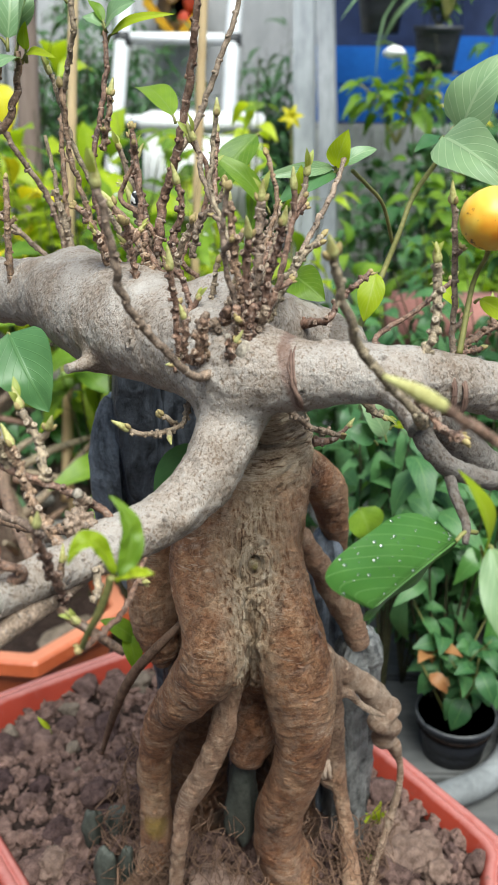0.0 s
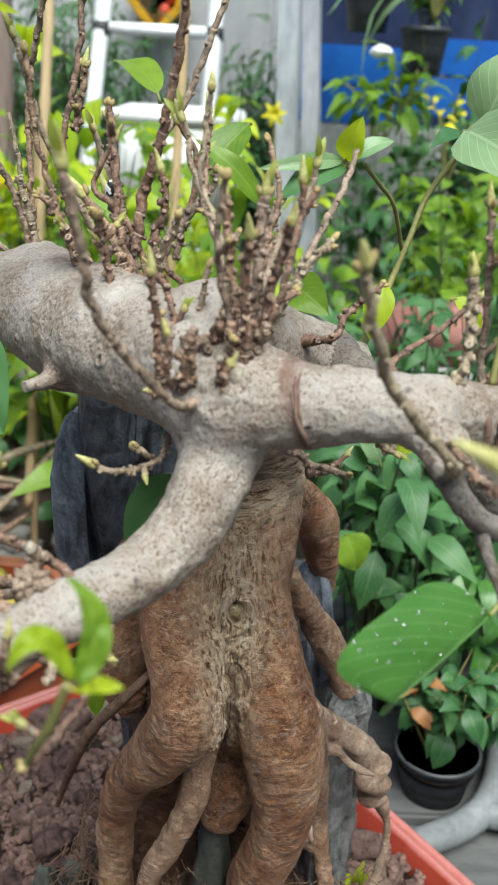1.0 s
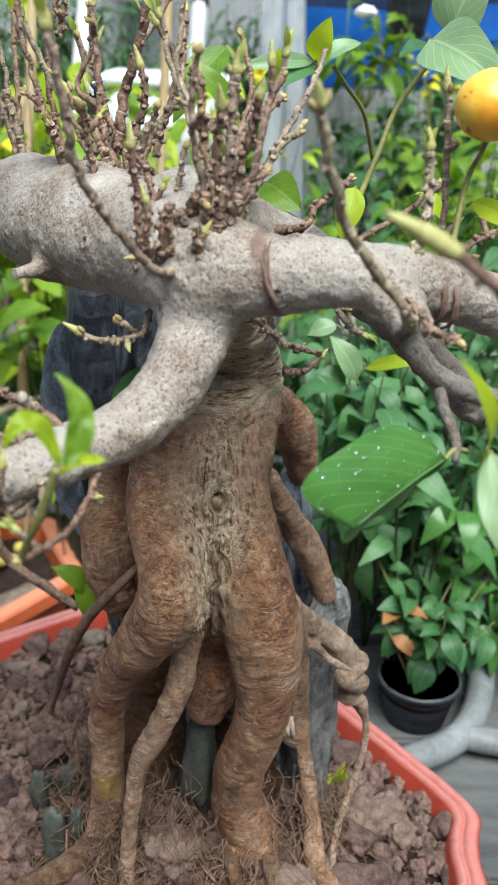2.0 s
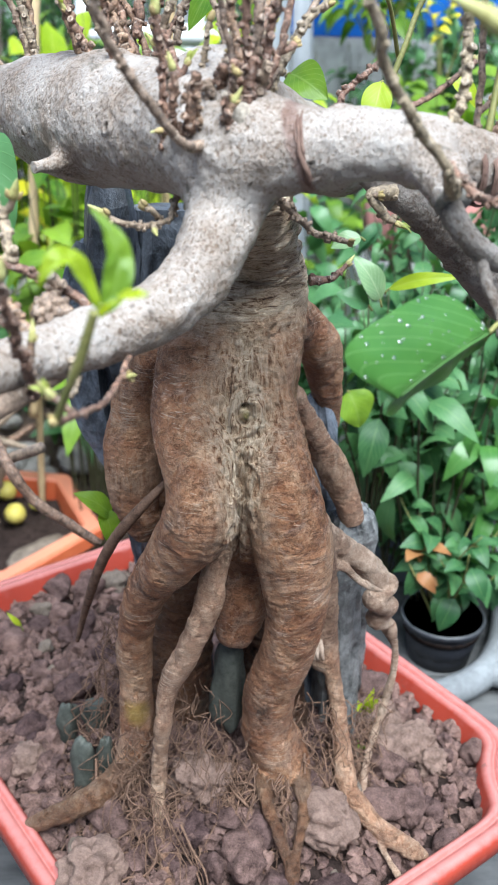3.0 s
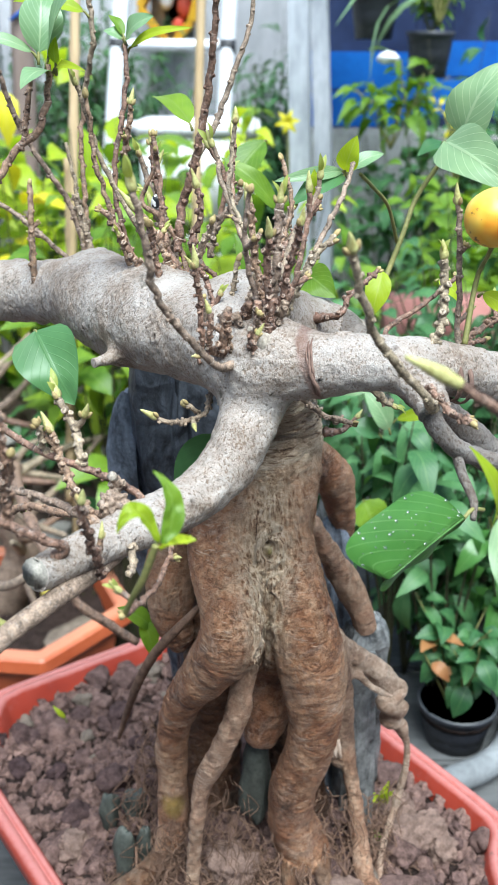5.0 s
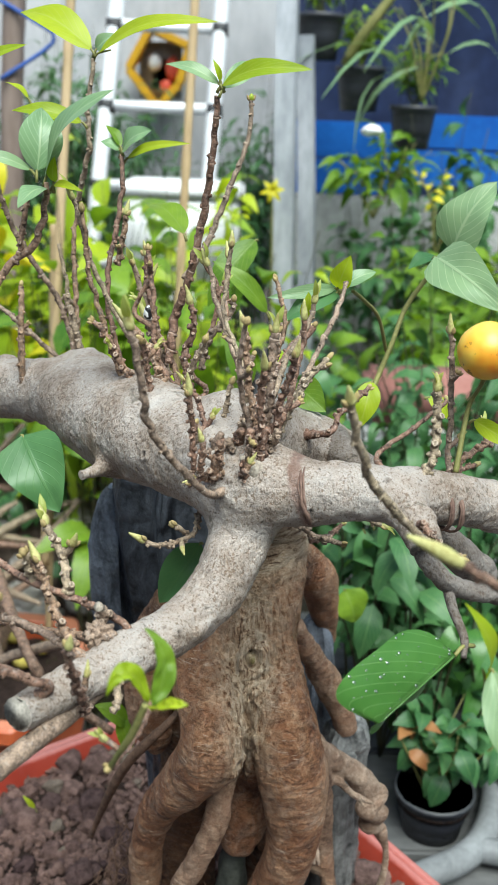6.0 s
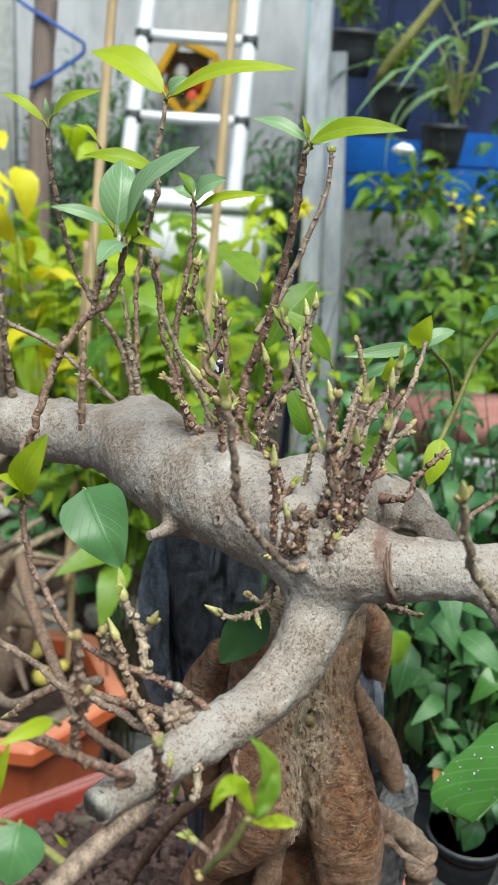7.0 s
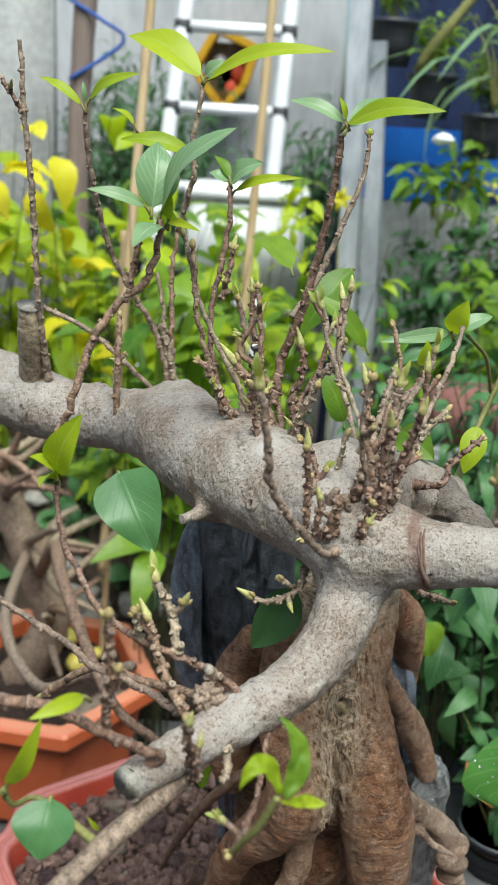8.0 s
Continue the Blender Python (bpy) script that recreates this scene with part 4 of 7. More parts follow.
    if tip == "b":
        bud(end[:3], way, max(0.0017, end[3] * 1.25), ob, BUD if rnd.random() < 0.72 else BUD_BROWN)
    elif tip == "B":
        bud(end[:3], way, end[3] * 1.45, ob, BUD)
    elif tip == "s" and seg[-1] < 0.022:
        disc_cut(end[:3], end[:3] + way, end[3] * 1.05, ob, "cut_face", CUT_PALE)
    elif tip == "s":
        bud(end[:3], way, max(0.0014, end[3] * 0.85), ob, BUD_BROWN if rnd.random() < 0.6 else BUD)
    elif tip == "y":
        bud(end[:3], way, end[3] * 1.3, ob, LEAF_Y)
    elif tip == "c":
        disc_cut(end[:3], end[:3] + way, end[3] * 1.1, ob)
    # short spurs with buds of their own
    if tip in "bs" and seg[-1] > 0.018:
        for _ in range(rnd.choice((0, 0, 1, 1, 2))):
            i = int(len(line) * rnd.uniform(0.25, 0.9))
            d = Vector(line[i][:3] - line[i - 1][:3]).normalized()
            s = d.orthogonal().normalized()
            s.rotate(Matrix.Rotation(rnd.uniform(0, 6.3), 3, d))
            L = rnd.uniform(0.0025, 0.008)
            p, q = Vector(line[i][:3]), Vector(line[i][:3]) + (s * 0.85 + d * 0.5 + Vector((0, 0, 0.3))) * L
            part("spur", sweep(bmesh.new(), catmull([(*p, 0.0014), (*((p + q) / 2 + s * L * 0.15), 0.0013), (*q, 0.0014)], 0.0007), 8, 0.4), mat, ob)
            bud(q, q - p, 0.0012, ob, BUD if rnd.random() < 0.5 else BUD_BROWN)
    return ob


LEAVES = {"y": LEAF_Y, "p": LEAF_P, "g": LEAF_G, "d": LEAF_D}


def curled_leaf(base, over, tip, width, mat):
    """A young leaf that rises and hooks over; its blistered blade follows a curve."""
    bm = bmesh.new()
    uvl = bm.loops.layers.uv.new("UVMap")
    a, c, e = Vector(base), Vector(over), Vector(tip)
    grid, uv = [], {}
    for i in range(23):
        t = i / 22
        p = a * (1 - t) ** 2 + c * 2 * t * (1 - t) + e * t * t
        d = ((c - a) * (1 - t) + (e - c) * t).normalized()
        x = d.cross(Vector((0.35, -0.5, 0.8)) - d * d.dot(Vector((0.35, -0.5, 0.8)))).normalized()
        z = x.cross(d)
        prof = math.sin(math.pi * min(1.0, t ** 0.8)) ** 0.75 * (1 - 0.2 * t) + 0.02
        row = []
        for j in range(9):
            s = j / 4 - 1
            w = s * prof * width / 2
            h = 0.3 * abs(w) + 0.0016 * noise.noise((t * 9, s * 2.5, base[0] * 90)) * (1 - s * s) * 1.4 + 0.05 * width * abs(s) * math.sin(t * 19 + 2 * s)
            v = bm.verts.new(p + x * w + z * h)
            uv[v] = (s, t)
            row.append(v)
        grid.append(row)
    for i in range(22):
        for j in range(8):
            fc = bm.faces.new((grid[i][j], grid[i][j + 1], grid[i + 1][j + 1], grid[i + 1][j]))
            for lp in fc.loops:
                lp[uvl].uv = uv[lp.vert]
    return part("leaf", bm, mat, bonsai, "curled bright young leaf")


def leaf(base, tip, width, kind, roll):
    """One leaf of the bonsai with its stalk."""
    if abs(roll) >= 40:  # held up, with its face to the light over the path
        width, turned = width * 1.05, roll * 0.35
    else:
        turned = roll
    bm = blade(base, tip, width, turned, 0.2, 0.14, 12, 8, 0.05, heart=width > 0.026, normal=(0.1, -0.95, 0.3) if abs(roll) >= 40 else (0, -0.7, 0.7))
    d = (Vector(tip) - Vector(base))
    ob = part("leaf", bm, LEAVES[kind], bonsai)
    st = bmesh.new()
    sweep(st, catmull([(*(Vector(base) - d.normalized() * 0.0025 - Vector((0, 0, 0.0030))), 0.0009), (*base, 0.0007), (*(Vector(base) + d * 0.12), 0.0005)], 0.002), 6)
    part("leaf_stalk", st, SHOOT, ob)
    return ob


def broad_leaf(base, tip, up, down):
    """A broad leaf whose upper half lies open to the light and whose lower half is folded back; its lobes run on past the tip."""
    bm = bmesh.new()
    uvl = bm.loops.layers.uv.new("UVMap")
    a, d = Vector(base), Vector(tip) - Vector(base)
    grid, uv = [], {}
    for i in range(33):
        t = i / 32
        prof = (1 - abs(2 * t - 1) ** 5) ** 0.6
        row = []
        for j in range(17):
            s = j / 8 - 1
            half = up if s > 0 else down
            q = abs(s) * prof
            p = a + d * t + half * q * (1.08 - 0.12 * q) + d * 0.36 * t * q + Vector((0, -0.0030, 0.0026)) * math.sin(math.pi * t)
            p += half.cross(d).normalized() * (0.0011 * math.sin(t * 15 + 2 * s) * abs(s) + 0.0012 * noise.noise((t * 4, s * 2, 3.0)) + 0.0009 * math.sin(math.pi * q))
            v = bm.verts.new(p)
            uv[v] = (s, t)
            row.append(v)
        grid.append(row)
    for i in range(32):
        for j in range(16):
            fc = bm.faces.new((grid[i][j], grid[i][j + 1], grid[i + 1][j + 1], grid[i + 1][j]))
            for lp in fc.loops:
                lp[uvl].uv = uv[lp.vert]
    ob = part("leaf", bm, LEAF_W, bonsai, "broad green leaf folded along its midrib")
    rib = [Vector(base) + d * t + Vector((0, -0.0031, 0.0027)) * math.sin(math.pi * t) for t in (0, 0.25, 0.5, 0.75, 0.97)]
    part("midrib", tube([(*p, r) for p, r in zip(rib, (0.0005, 0.0004, 0.00035, 0.0003, 0.0002))], 0.002, 6), LEAF_W, ob)
    part("leaf_stalk", tube([(*a, 0.0009), (*(a - d * 0.12 + Vector((0, 0, 0.001))), 0.0010), (*(a - d * 0.3 - Vector((0, 0, 0.004))), 0.0011)], 0.002, 6), SHOOT, ob)
    return ob


twig([(0.0019, 0.4050, 1.1483, 0.0024), (-0.0060, 0.4000, 1.1790, 0.0023), (-0.0086, 0.3980, 1.1975, 0.0020), (-0.0060, 0.3950, 1.2144, 0.0020)], "b")
twig([(0.0031, 0.4100, 1.1490, 0.0024), (-0.0025, 0.4150, 1.1754, 0.0024), (-0.0046, 0.4150, 1.1916, 0.0024), (-0.0064, 0.4150, 1.2073, 0.0021)], "b")
twig([(0.0039, 0.4000, 1.1535, 0.0024), (0.0011, 0.3950, 1.1803, 0.0023), (0.0017, 0.3900, 1.1968, 0.0022)], "b")
twig([(0.0052, 0.4120, 1.1513, 0.0030), (0.0057, 0.4120, 1.1789, 0.0029), (0.0066, 0.4120, 1.2080, 0.0031)], "s")
twig([(0.0063, 0.4100, 1.1519, 0.0024), (0.0103, 0.4050, 1.1753, 0.0024), (0.0161, 0.4000, 1.2001, 0.0020)], "b")
twig([(0.0082, 0.4200, 1.1518, 0.0028), (0.0155, 0.4250, 1.1732, 0.0027), (0.0204, 0.4300, 1.1971, 0.0024), (0.0211, 0.4300, 1.2105, 0.0024)], "b")
twig([(0.0072, 0.4300, 1.1445, 0.0025), (0.0197, 0.4400, 1.1697, 0.0026), (0.0267, 0.4450, 1.1801, 0.0023), (0.0353, 0.4500, 1.1878, 0.0020)], "s")
twig([(0.0112, 0.4300, 1.1571, 0.0025), (0.0276, 0.4600, 1.1813, 0.0026), (0.0424, 0.4900, 1.2038, 0.0024), (0.0479, 0.5030, 1.2171, 0.0015)], "n")
twig([(-0.0146, 0.4300, 1.1567, 0.0017), (-0.0136, 0.4300, 1.1702, 0.0017), (-0.0120, 0.4300, 1.1787, 0.0017)], "s")
twig([(-0.0216, 0.4200, 1.1500, 0.0019), (-0.0237, 0.4250, 1.1614, 0.0019), (-0.0275, 0.4300, 1.1714, 0.0019), (-0.0313, 0.4300, 1.1756, 0.0019)], "s")
twig([(-0.0279, 0.4100, 1.1372, 0.0022), (-0.0281, 0.4050, 1.1612, 0.0019), (-0.0304, 0.4000, 1.1813, 0.0021)], "b")
twig([(-0.0031, 0.4400, 1.1737, 0.0020), (-0.0104, 0.4500, 1.1929, 0.0020), (-0.0162, 0.4550, 1.2060, 0.0020), (-0.0156, 0.4600, 1.2221, 0.0017), (-0.0140, 0.4600, 1.2385, 0.0017)], "b")
twig([(-0.0235, 0.3950, 1.1450, 0.0021), (-0.0233, 0.3900, 1.1574, 0.0021), (-0.0237, 0.3880, 1.1639, 0.0018)], "s")
twig([(-0.0028, 0.3950, 1.1369, 0.0021), (-0.0051, 0.3920, 1.1489, 0.0021), (-0.0057, 0.3900, 1.1563, 0.0016)], "s")
twig([(-0.0135, 0.4000, 1.1407, 0.0021), (-0.0156, 0.3950, 1.1520, 0.0018), (-0.0157, 0.3950, 1.1561, 0.0018)], "s")
twig([(-0.0055, 0.4000, 1.1436, 0.0021), (-0.0031, 0.3950, 1.1562, 0.0016), (-0.0020, 0.3900, 1.1631, 0.0013)], "s")
twig([(-0.0201, 0.3880, 1.1396, 0.0026), (-0.0297, 0.3780, 1.1530, 0.0025), (-0.0378, 0.3700, 1.1645, 0.0025), (-0.0446, 0.3620, 1.1791, 0.0024), (-0.0465, 0.3560, 1.1972, 0.0024), (-0.0503, 0.3520, 1.2196, 0.0022)], "B")
twig([(0.0017, 0.4500, 1.1521, 0.0020), (0.0074, 0.4600, 1.1707, 0.0021), (0.0143, 0.4700, 1.2012, 0.0021), (0.0096, 0.4750, 1.2206, 0.0015)], "s")
twig([(0.0083, 0.4400, 1.1695, 0.0023), (0.0140, 0.4500, 1.1847, 0.0023), (0.0250, 0.4550, 1.2038, 0.0020), (0.0269, 0.4550, 1.2137, 0.0017)], "b")
twig([(-0.0441, 0.4800, 1.1544, 0.0028), (-0.0504, 0.4850, 1.1704, 0.0028), (-0.0597, 0.4900, 1.1862, 0.0028), (-0.0665, 0.4900, 1.1937, 0.0027)], "b")
twig([(-0.0406, 0.5000, 1.1608, 0.0032), (-0.0517, 0.5050, 1.1851, 0.0028), (-0.0645, 0.5100, 1.1935, 0.0025), (-0.0627, 0.5100, 1.2029, 0.0022), (-0.0569, 0.5100, 1.2137, 0.0019)], "b")
twig([(-0.0317, 0.4800, 1.1577, 0.0028), (-0.0365, 0.4850, 1.1768, 0.0028), (-0.0318, 0.4850, 1.1921, 0.0024), (-0.0339, 0.4850, 1.2055, 0.0021)], "b")
twig([(-0.0247, 0.5000, 1.1546, 0.0026), (-0.0326, 0.5000, 1.1642, 0.0025), (-0.0312, 0.5050, 1.1727, 0.0025), (-0.0219, 0.5100, 1.1910, 0.0025), (-0.0203, 0.5100, 1.2097, 0.0022), (-0.0282, 0.5100, 1.2233, 0.0019)], "b")
twig([(-0.0361, 0.4750, 1.1620, 0.0024), (-0.0312, 0.4700, 1.1769, 0.0024), (-0.0251, 0.4650, 1.1913, 0.0020)], "b")
twig([(-0.0523, 0.4700, 1.1614, 0.0024), (-0.0554, 0.4650, 1.1806, 0.0024), (-0.0559, 0.4600, 1.1903, 0.0023)], "b")
twig([(-0.0279, 0.5000, 1.1674, 0.0025), (-0.0247, 0.5000, 1.1833, 0.0025), (-0.0129, 0.5000, 1.1990, 0.0022), (-0.0118, 0.5000, 1.2051, 0.0019)], "b")
twig([(-0.0707, 0.5000, 1.1604, 0.0029), (-0.0779, 0.5000, 1.1825, 0.0028), (-0.0834, 0.5000, 1.2010, 0.0025), (-0.0887, 0.5000, 1.2220, 0.0024), (-0.0905, 0.5000, 1.2482, 0.0021)], "b")
twig([(-0.0649, 0.4900, 1.1628, 0.0028), (-0.0723, 0.4900, 1.1752, 0.0028), (-0.0795, 0.4900, 1.1890, 0.0024), (-0.0848, 0.4900, 1.1935, 0.0021)], "s")
twig([(-0.0483, 0.5200, 1.1595, 0.0033), (-0.0546, 0.5200, 1.1791, 0.0029), (-0.0592, 0.5200, 1.1888, 0.0029)], "b")
twig([(-0.0452, 0.5000, 1.1700, 0.0041), (-0.0428, 0.5050, 1.1948, 0.0044), (-0.0349, 0.5000, 1.2173, 0.0037), (-0.0287, 0.4950, 1.2499, 0.0036), (-0.0244, 0.4880, 1.2807, 0.0030), (-0.0227, 0.4820, 1.3067, 0.0026)], "n")
twig([(-0.0389, 0.5200, 1.2129, 0.0033), (-0.0265, 0.5300, 1.2330, 0.0030), (-0.0151, 0.5350, 1.2629, 0.0027), (-0.0068, 0.5400, 1.2863, 0.0024), (-0.0056, 0.5400, 1.3063, 0.0018)], "y")
twig([(-0.0548, 0.5000, 1.1553, 0.0030), (-0.0633, 0.5000, 1.1766, 0.0029), (-0.0810, 0.5050, 1.2075, 0.0026), (-0.0889, 0.5050, 1.2276, 0.0023), (-0.0932, 0.5050, 1.2445, 0.0023), (-0.0963, 0.5050, 1.2542, 0.0017)], "b")
twig([(-0.0750, 0.5300, 1.1606, 0.0028), (-0.0821, 0.5350, 1.1913, 0.0028), (-0.0825, 0.5400, 1.2155, 0.0028), (-0.0780, 0.5500, 1.2421, 0.0028), (-0.0761, 0.5550, 1.2631, 0.0025), (-0.0769, 0.5600, 1.2747, 0.0022)], "n")
twig([(-0.1112, 0.6000, 1.1464, 0.0039), (-0.1207, 0.6000, 1.1805, 0.0035), (-0.1324, 0.5950, 1.2019, 0.0031), (-0.1471, 0.5900, 1.2290, 0.0030), (-0.1535, 0.5800, 1.2559, 0.0029), (-0.1578, 0.5700, 1.2873, 0.0028), (-0.1585, 0.5650, 1.3096, 0.0021)], "n")
twig([(-0.1105, 0.6000, 1.1465, 0.0032), (-0.1120, 0.6050, 1.1870, 0.0032), (-0.1138, 0.6100, 1.2108, 0.0028), (-0.1117, 0.6150, 1.2449, 0.0024)], "n")
twig([(-0.1133, 0.6000, 1.1463, 0.0025), (-0.1164, 0.6000, 1.1914, 0.0024), (-0.1214, 0.6000, 1.2189, 0.0021)], "n")
twig([(-0.1069, 0.6000, 1.1449, 0.0036), (-0.1173, 0.6000, 1.1878, 0.0031)], "n")
twig([(-0.1800, 0.5900, 1.1200, 0.0038), (-0.1640, 0.5250, 1.1350, 0.0037), (-0.1495, 0.4700, 1.1595, 0.0036), (-0.1358, 0.4720, 1.2031, 0.0036), (-0.1227, 0.4750, 1.2241, 0.0035), (-0.1107, 0.4750, 1.2343, 0.0035), (-0.1048, 0.4750, 1.2534, 0.0029), (-0.1040, 0.4750, 1.2640, 0.0021)], "n")
twig([(-0.1187, 0.4750, 1.2284, 0.0022), (-0.1161, 0.4750, 1.2421, 0.0021), (-0.1129, 0.4750, 1.2582, 0.0019)], "n")
twig([(-0.1390, 0.5650, 1.1287, 0.0042), (-0.1388, 0.5650, 1.1638, 0.0037), (-0.1386, 0.5700, 1.1967, 0.0030)], "s")
twig([(-0.1200, 0.6000, 1.1411, 0.0032), (-0.1433, 0.6000, 1.1646, 0.0028), (-0.1664, 0.6100, 1.1790, 0.0028), (-0.1970, 0.6200, 1.1895, 0.0029)], "s")
twig([(-0.2010, 0.6140, 1.1380, 0.0105), (-0.1990, 0.6020, 1.1600, 0.0086), (-0.1975, 0.5920, 1.1780, 0.0080), (-0.1960, 0.5880, 1.1960, 0.0076)], "c")
twig([(-0.1899, 0.5850, 1.1906, 0.0034), (-0.1903, 0.5800, 1.2218, 0.0033), (-0.1907, 0.5780, 1.2480, 0.0033), (-0.1920, 0.5750, 1.2794, 0.0032), (-0.1947, 0.5750, 1.3093, 0.0028), (-0.1955, 0.5750, 1.3326, 0.0025), (-0.1966, 0.5750, 1.3439, 0.0018)], "n")
twig([(-0.1948, 0.5750, 1.3064, 0.0022), (-0.2016, 0.5700, 1.3176, 0.0018), (-0.2045, 0.5700, 1.3247, 0.0015)], "s")
twig([(-0.1117, 0.6140, 1.2440, 0.0030), (-0.1050, 0.6060, 1.2630, 0.0030), (-0.1010, 0.6000, 1.2800, 0.0030), (-0.1021, 0.6000, 1.2958, 0.0030), (-0.1000, 0.6000, 1.3116, 0.0026), (-0.0986, 0.6000, 1.3270, 0.0019)], "n")
twig([(-0.0778, 0.5400, 1.2158, 0.0025), (-0.0740, 0.5400, 1.2346, 0.0021), (-0.0728, 0.5400, 1.2438, 0.0018)], "b")
twig([(-0.0554, 0.5300, 1.1781, 0.0028), (-0.0649, 0.5400, 1.2039, 0.0025), (-0.0685, 0.5400, 1.2163, 0.0022)], "b")
twig([(-0.0520, 0.5200, 1.1779, 0.0028), (-0.0599, 0.5300, 1.2064, 0.0024), (-0.0608, 0.5300, 1.2233, 0.0018)], "b")
twig([(-0.0398, 0.4900, 1.1565, 0.0032), (-0.0513, 0.4950, 1.1757, 0.0029), (-0.0545, 0.5000, 1.2073, 0.0026), (-0.0573, 0.5050, 1.2295, 0.0023)], "s")
twig([(-0.0063, 0.4600, 1.1718, 0.0025), (-0.0144, 0.4700, 1.1941, 0.0025), (-0.0209, 0.4750, 1.2094, 0.0025), (-0.0228, 0.4800, 1.2194, 0.0022), (-0.0253, 0.4800, 1.2263, 0.0016)], "b")
twig([(-0.0157, 0.4750, 1.1955, 0.0022), (-0.0154, 0.4850, 1.2160, 0.0020), (-0.0148, 0.4900, 1.2292, 0.0017)], "b")
twig([(0.0047, 0.4700, 1.1661, 0.0025), (0.0120, 0.4900, 1.1842, 0.0026), (0.0164, 0.5000, 1.1937, 0.0023)], "b")
twig([(0.0077, 0.4500, 1.1732, 0.0024), (0.0155, 0.4600, 1.1874, 0.0024), (0.0281, 0.4800, 1.1968, 0.0022)], "s")
twig([(0.0659, 0.4000, 1.1355, 0.0027), (0.0759, 0.4000, 1.1447, 0.0029), (0.0811, 0.4050, 1.1572, 0.0027), (0.0821, 0.4100, 1.1723, 0.0029), (0.0811, 0.4100, 1.1845, 0.0026)], "b")
twig([(0.0968, 0.4400, 1.1397, 0.0029), (0.0957, 0.4400, 1.1649, 0.0026), (0.0931, 0.4400, 1.1935, 0.0025), (0.0916, 0.4400, 1.2045, 0.0022)], "b")
twig([(0.0597, 0.4300, 1.1452, 0.0020), (0.0794, 0.4500, 1.1532, 0.0018), (0.0978, 0.4600, 1.1659, 0.0015)], "s")
twig([(0.0993, 0.4400, 1.1382, 0.0023), (0.1140, 0.4500, 1.1445, 0.0024), (0.1323, 0.4600, 1.1496, 0.0021)], "s")
twig([(0.0404, 0.4700, 1.1440, 0.0024), (0.0471, 0.4800, 1.1509, 0.0022), (0.0616, 0.4900, 1.1630, 0.0019)], "s")
twig([(0.0664, 0.3520, 1.1387, 0.0027), (0.0551, 0.3460, 1.1516, 0.0028), (0.0440, 0.3380, 1.1653, 0.0027), (0.0365, 0.3280, 1.1826, 0.0026), (0.0310, 0.3200, 1.1979, 0.0024), (0.0293, 0.3170, 1.2035, 0.0022)], "B")
twig([(0.0301, 0.4400, 1.0999, 0.0021), (0.0385, 0.4400, 1.0965, 0.0025), (0.0473, 0.4400, 1.0944, 0.0016)], "s")
twig([(0.0409, 0.5450, 1.0487, 0.0042), (0.0536, 0.5500, 1.0490, 0.0028), (0.0624, 0.5550, 1.0556, 0.0018)], "s")
twig([(0.0571, 0.4500, 1.1121, 0.0033), (0.0638, 0.4500, 1.1039, 0.0031), (0.0681, 0.4500, 1.1009, 0.0019)], "s")
twig([(0.0935, 0.4300, 1.1367, 0.0020), (0.0997, 0.4300, 1.1393, 0.0015), (0.1102, 0.4400, 1.1389, 0.0013)], "s")
twig([(0.0713, 0.3700, 1.1363, 0.0022), (0.0793, 0.3600, 1.1290, 0.0024), (0.0860, 0.3500, 1.1280, 0.0025)], "s")
twig([(0.0704, 0.5600, 1.1268, 0.0032), (0.0793, 0.5800, 1.1405, 0.0033), (0.0900, 0.5900, 1.1663, 0.0029), (0.0991, 0.6000, 1.1885, 0.0029), (0.1154, 0.6000, 1.2138, 0.0025), (0.1195, 0.5800, 1.2246, 0.0017)], "g")
twig([(0.0867, 0.5900, 1.1607, 0.0022), (0.0769, 0.5700, 1.1858, 0.0018), (0.0650, 0.5500, 1.1989, 0.0017), (0.0538, 0.5200, 1.2095, 0.0013)], "g")
twig([(0.1000, 0.2600, 1.1440, 0.0032), (0.0850, 0.2500, 1.1580, 0.0030), (0.0680, 0.2450, 1.1700, 0.0029), (0.0545, 0.2400, 1.1800, 0.0027)], "n")
part("bud", tube([(0.0545, 0.2400, 1.1800, 0.0017), (0.0505, 0.2400, 1.1822, 0.0023), (0.0455, 0.2400, 1.1848, 0.0020), (0.0380, 0.2400, 1.1882, 0.0006)], 0.001, 10, 0.08), BUD, bonsai, "long pale yellow-green bud")
twig([(-0.0530, 0.3580, 1.0900, 0.0033), (-0.0640, 0.3600, 1.0960, 0.0032), (-0.0770, 0.3600, 1.1020, 0.0030), (-0.0900, 0.3600, 1.1070, 0.0029), (-0.1020, 0.3650, 1.1110, 0.0028), (-0.1120, 0.3700, 1.1160, 0.0027), (-0.1230, 0.3800, 1.1280, 0.0025), (-0.1310, 0.3880, 1.1380, 0.0024), (-0.1345, 0.3930, 1.1600, 0.0022)], "n")
twig([(-0.0770, 0.3600, 1.1030, 0.0030), (-0.0780, 0.3610, 1.1080, 0.0029), (-0.0820, 0.3680, 1.1180, 0.0027), (-0.0850, 0.3700, 1.1240, 0.0025), (-0.0885, 0.3700, 1.1305, 0.0023)], "b")
twig([(-0.0815, 0.3670, 1.1170, 0.0022), (-0.0780, 0.3650, 1.1210, 0.0020), (-0.0770, 0.3640, 1.1240, 0.0018)], "b")
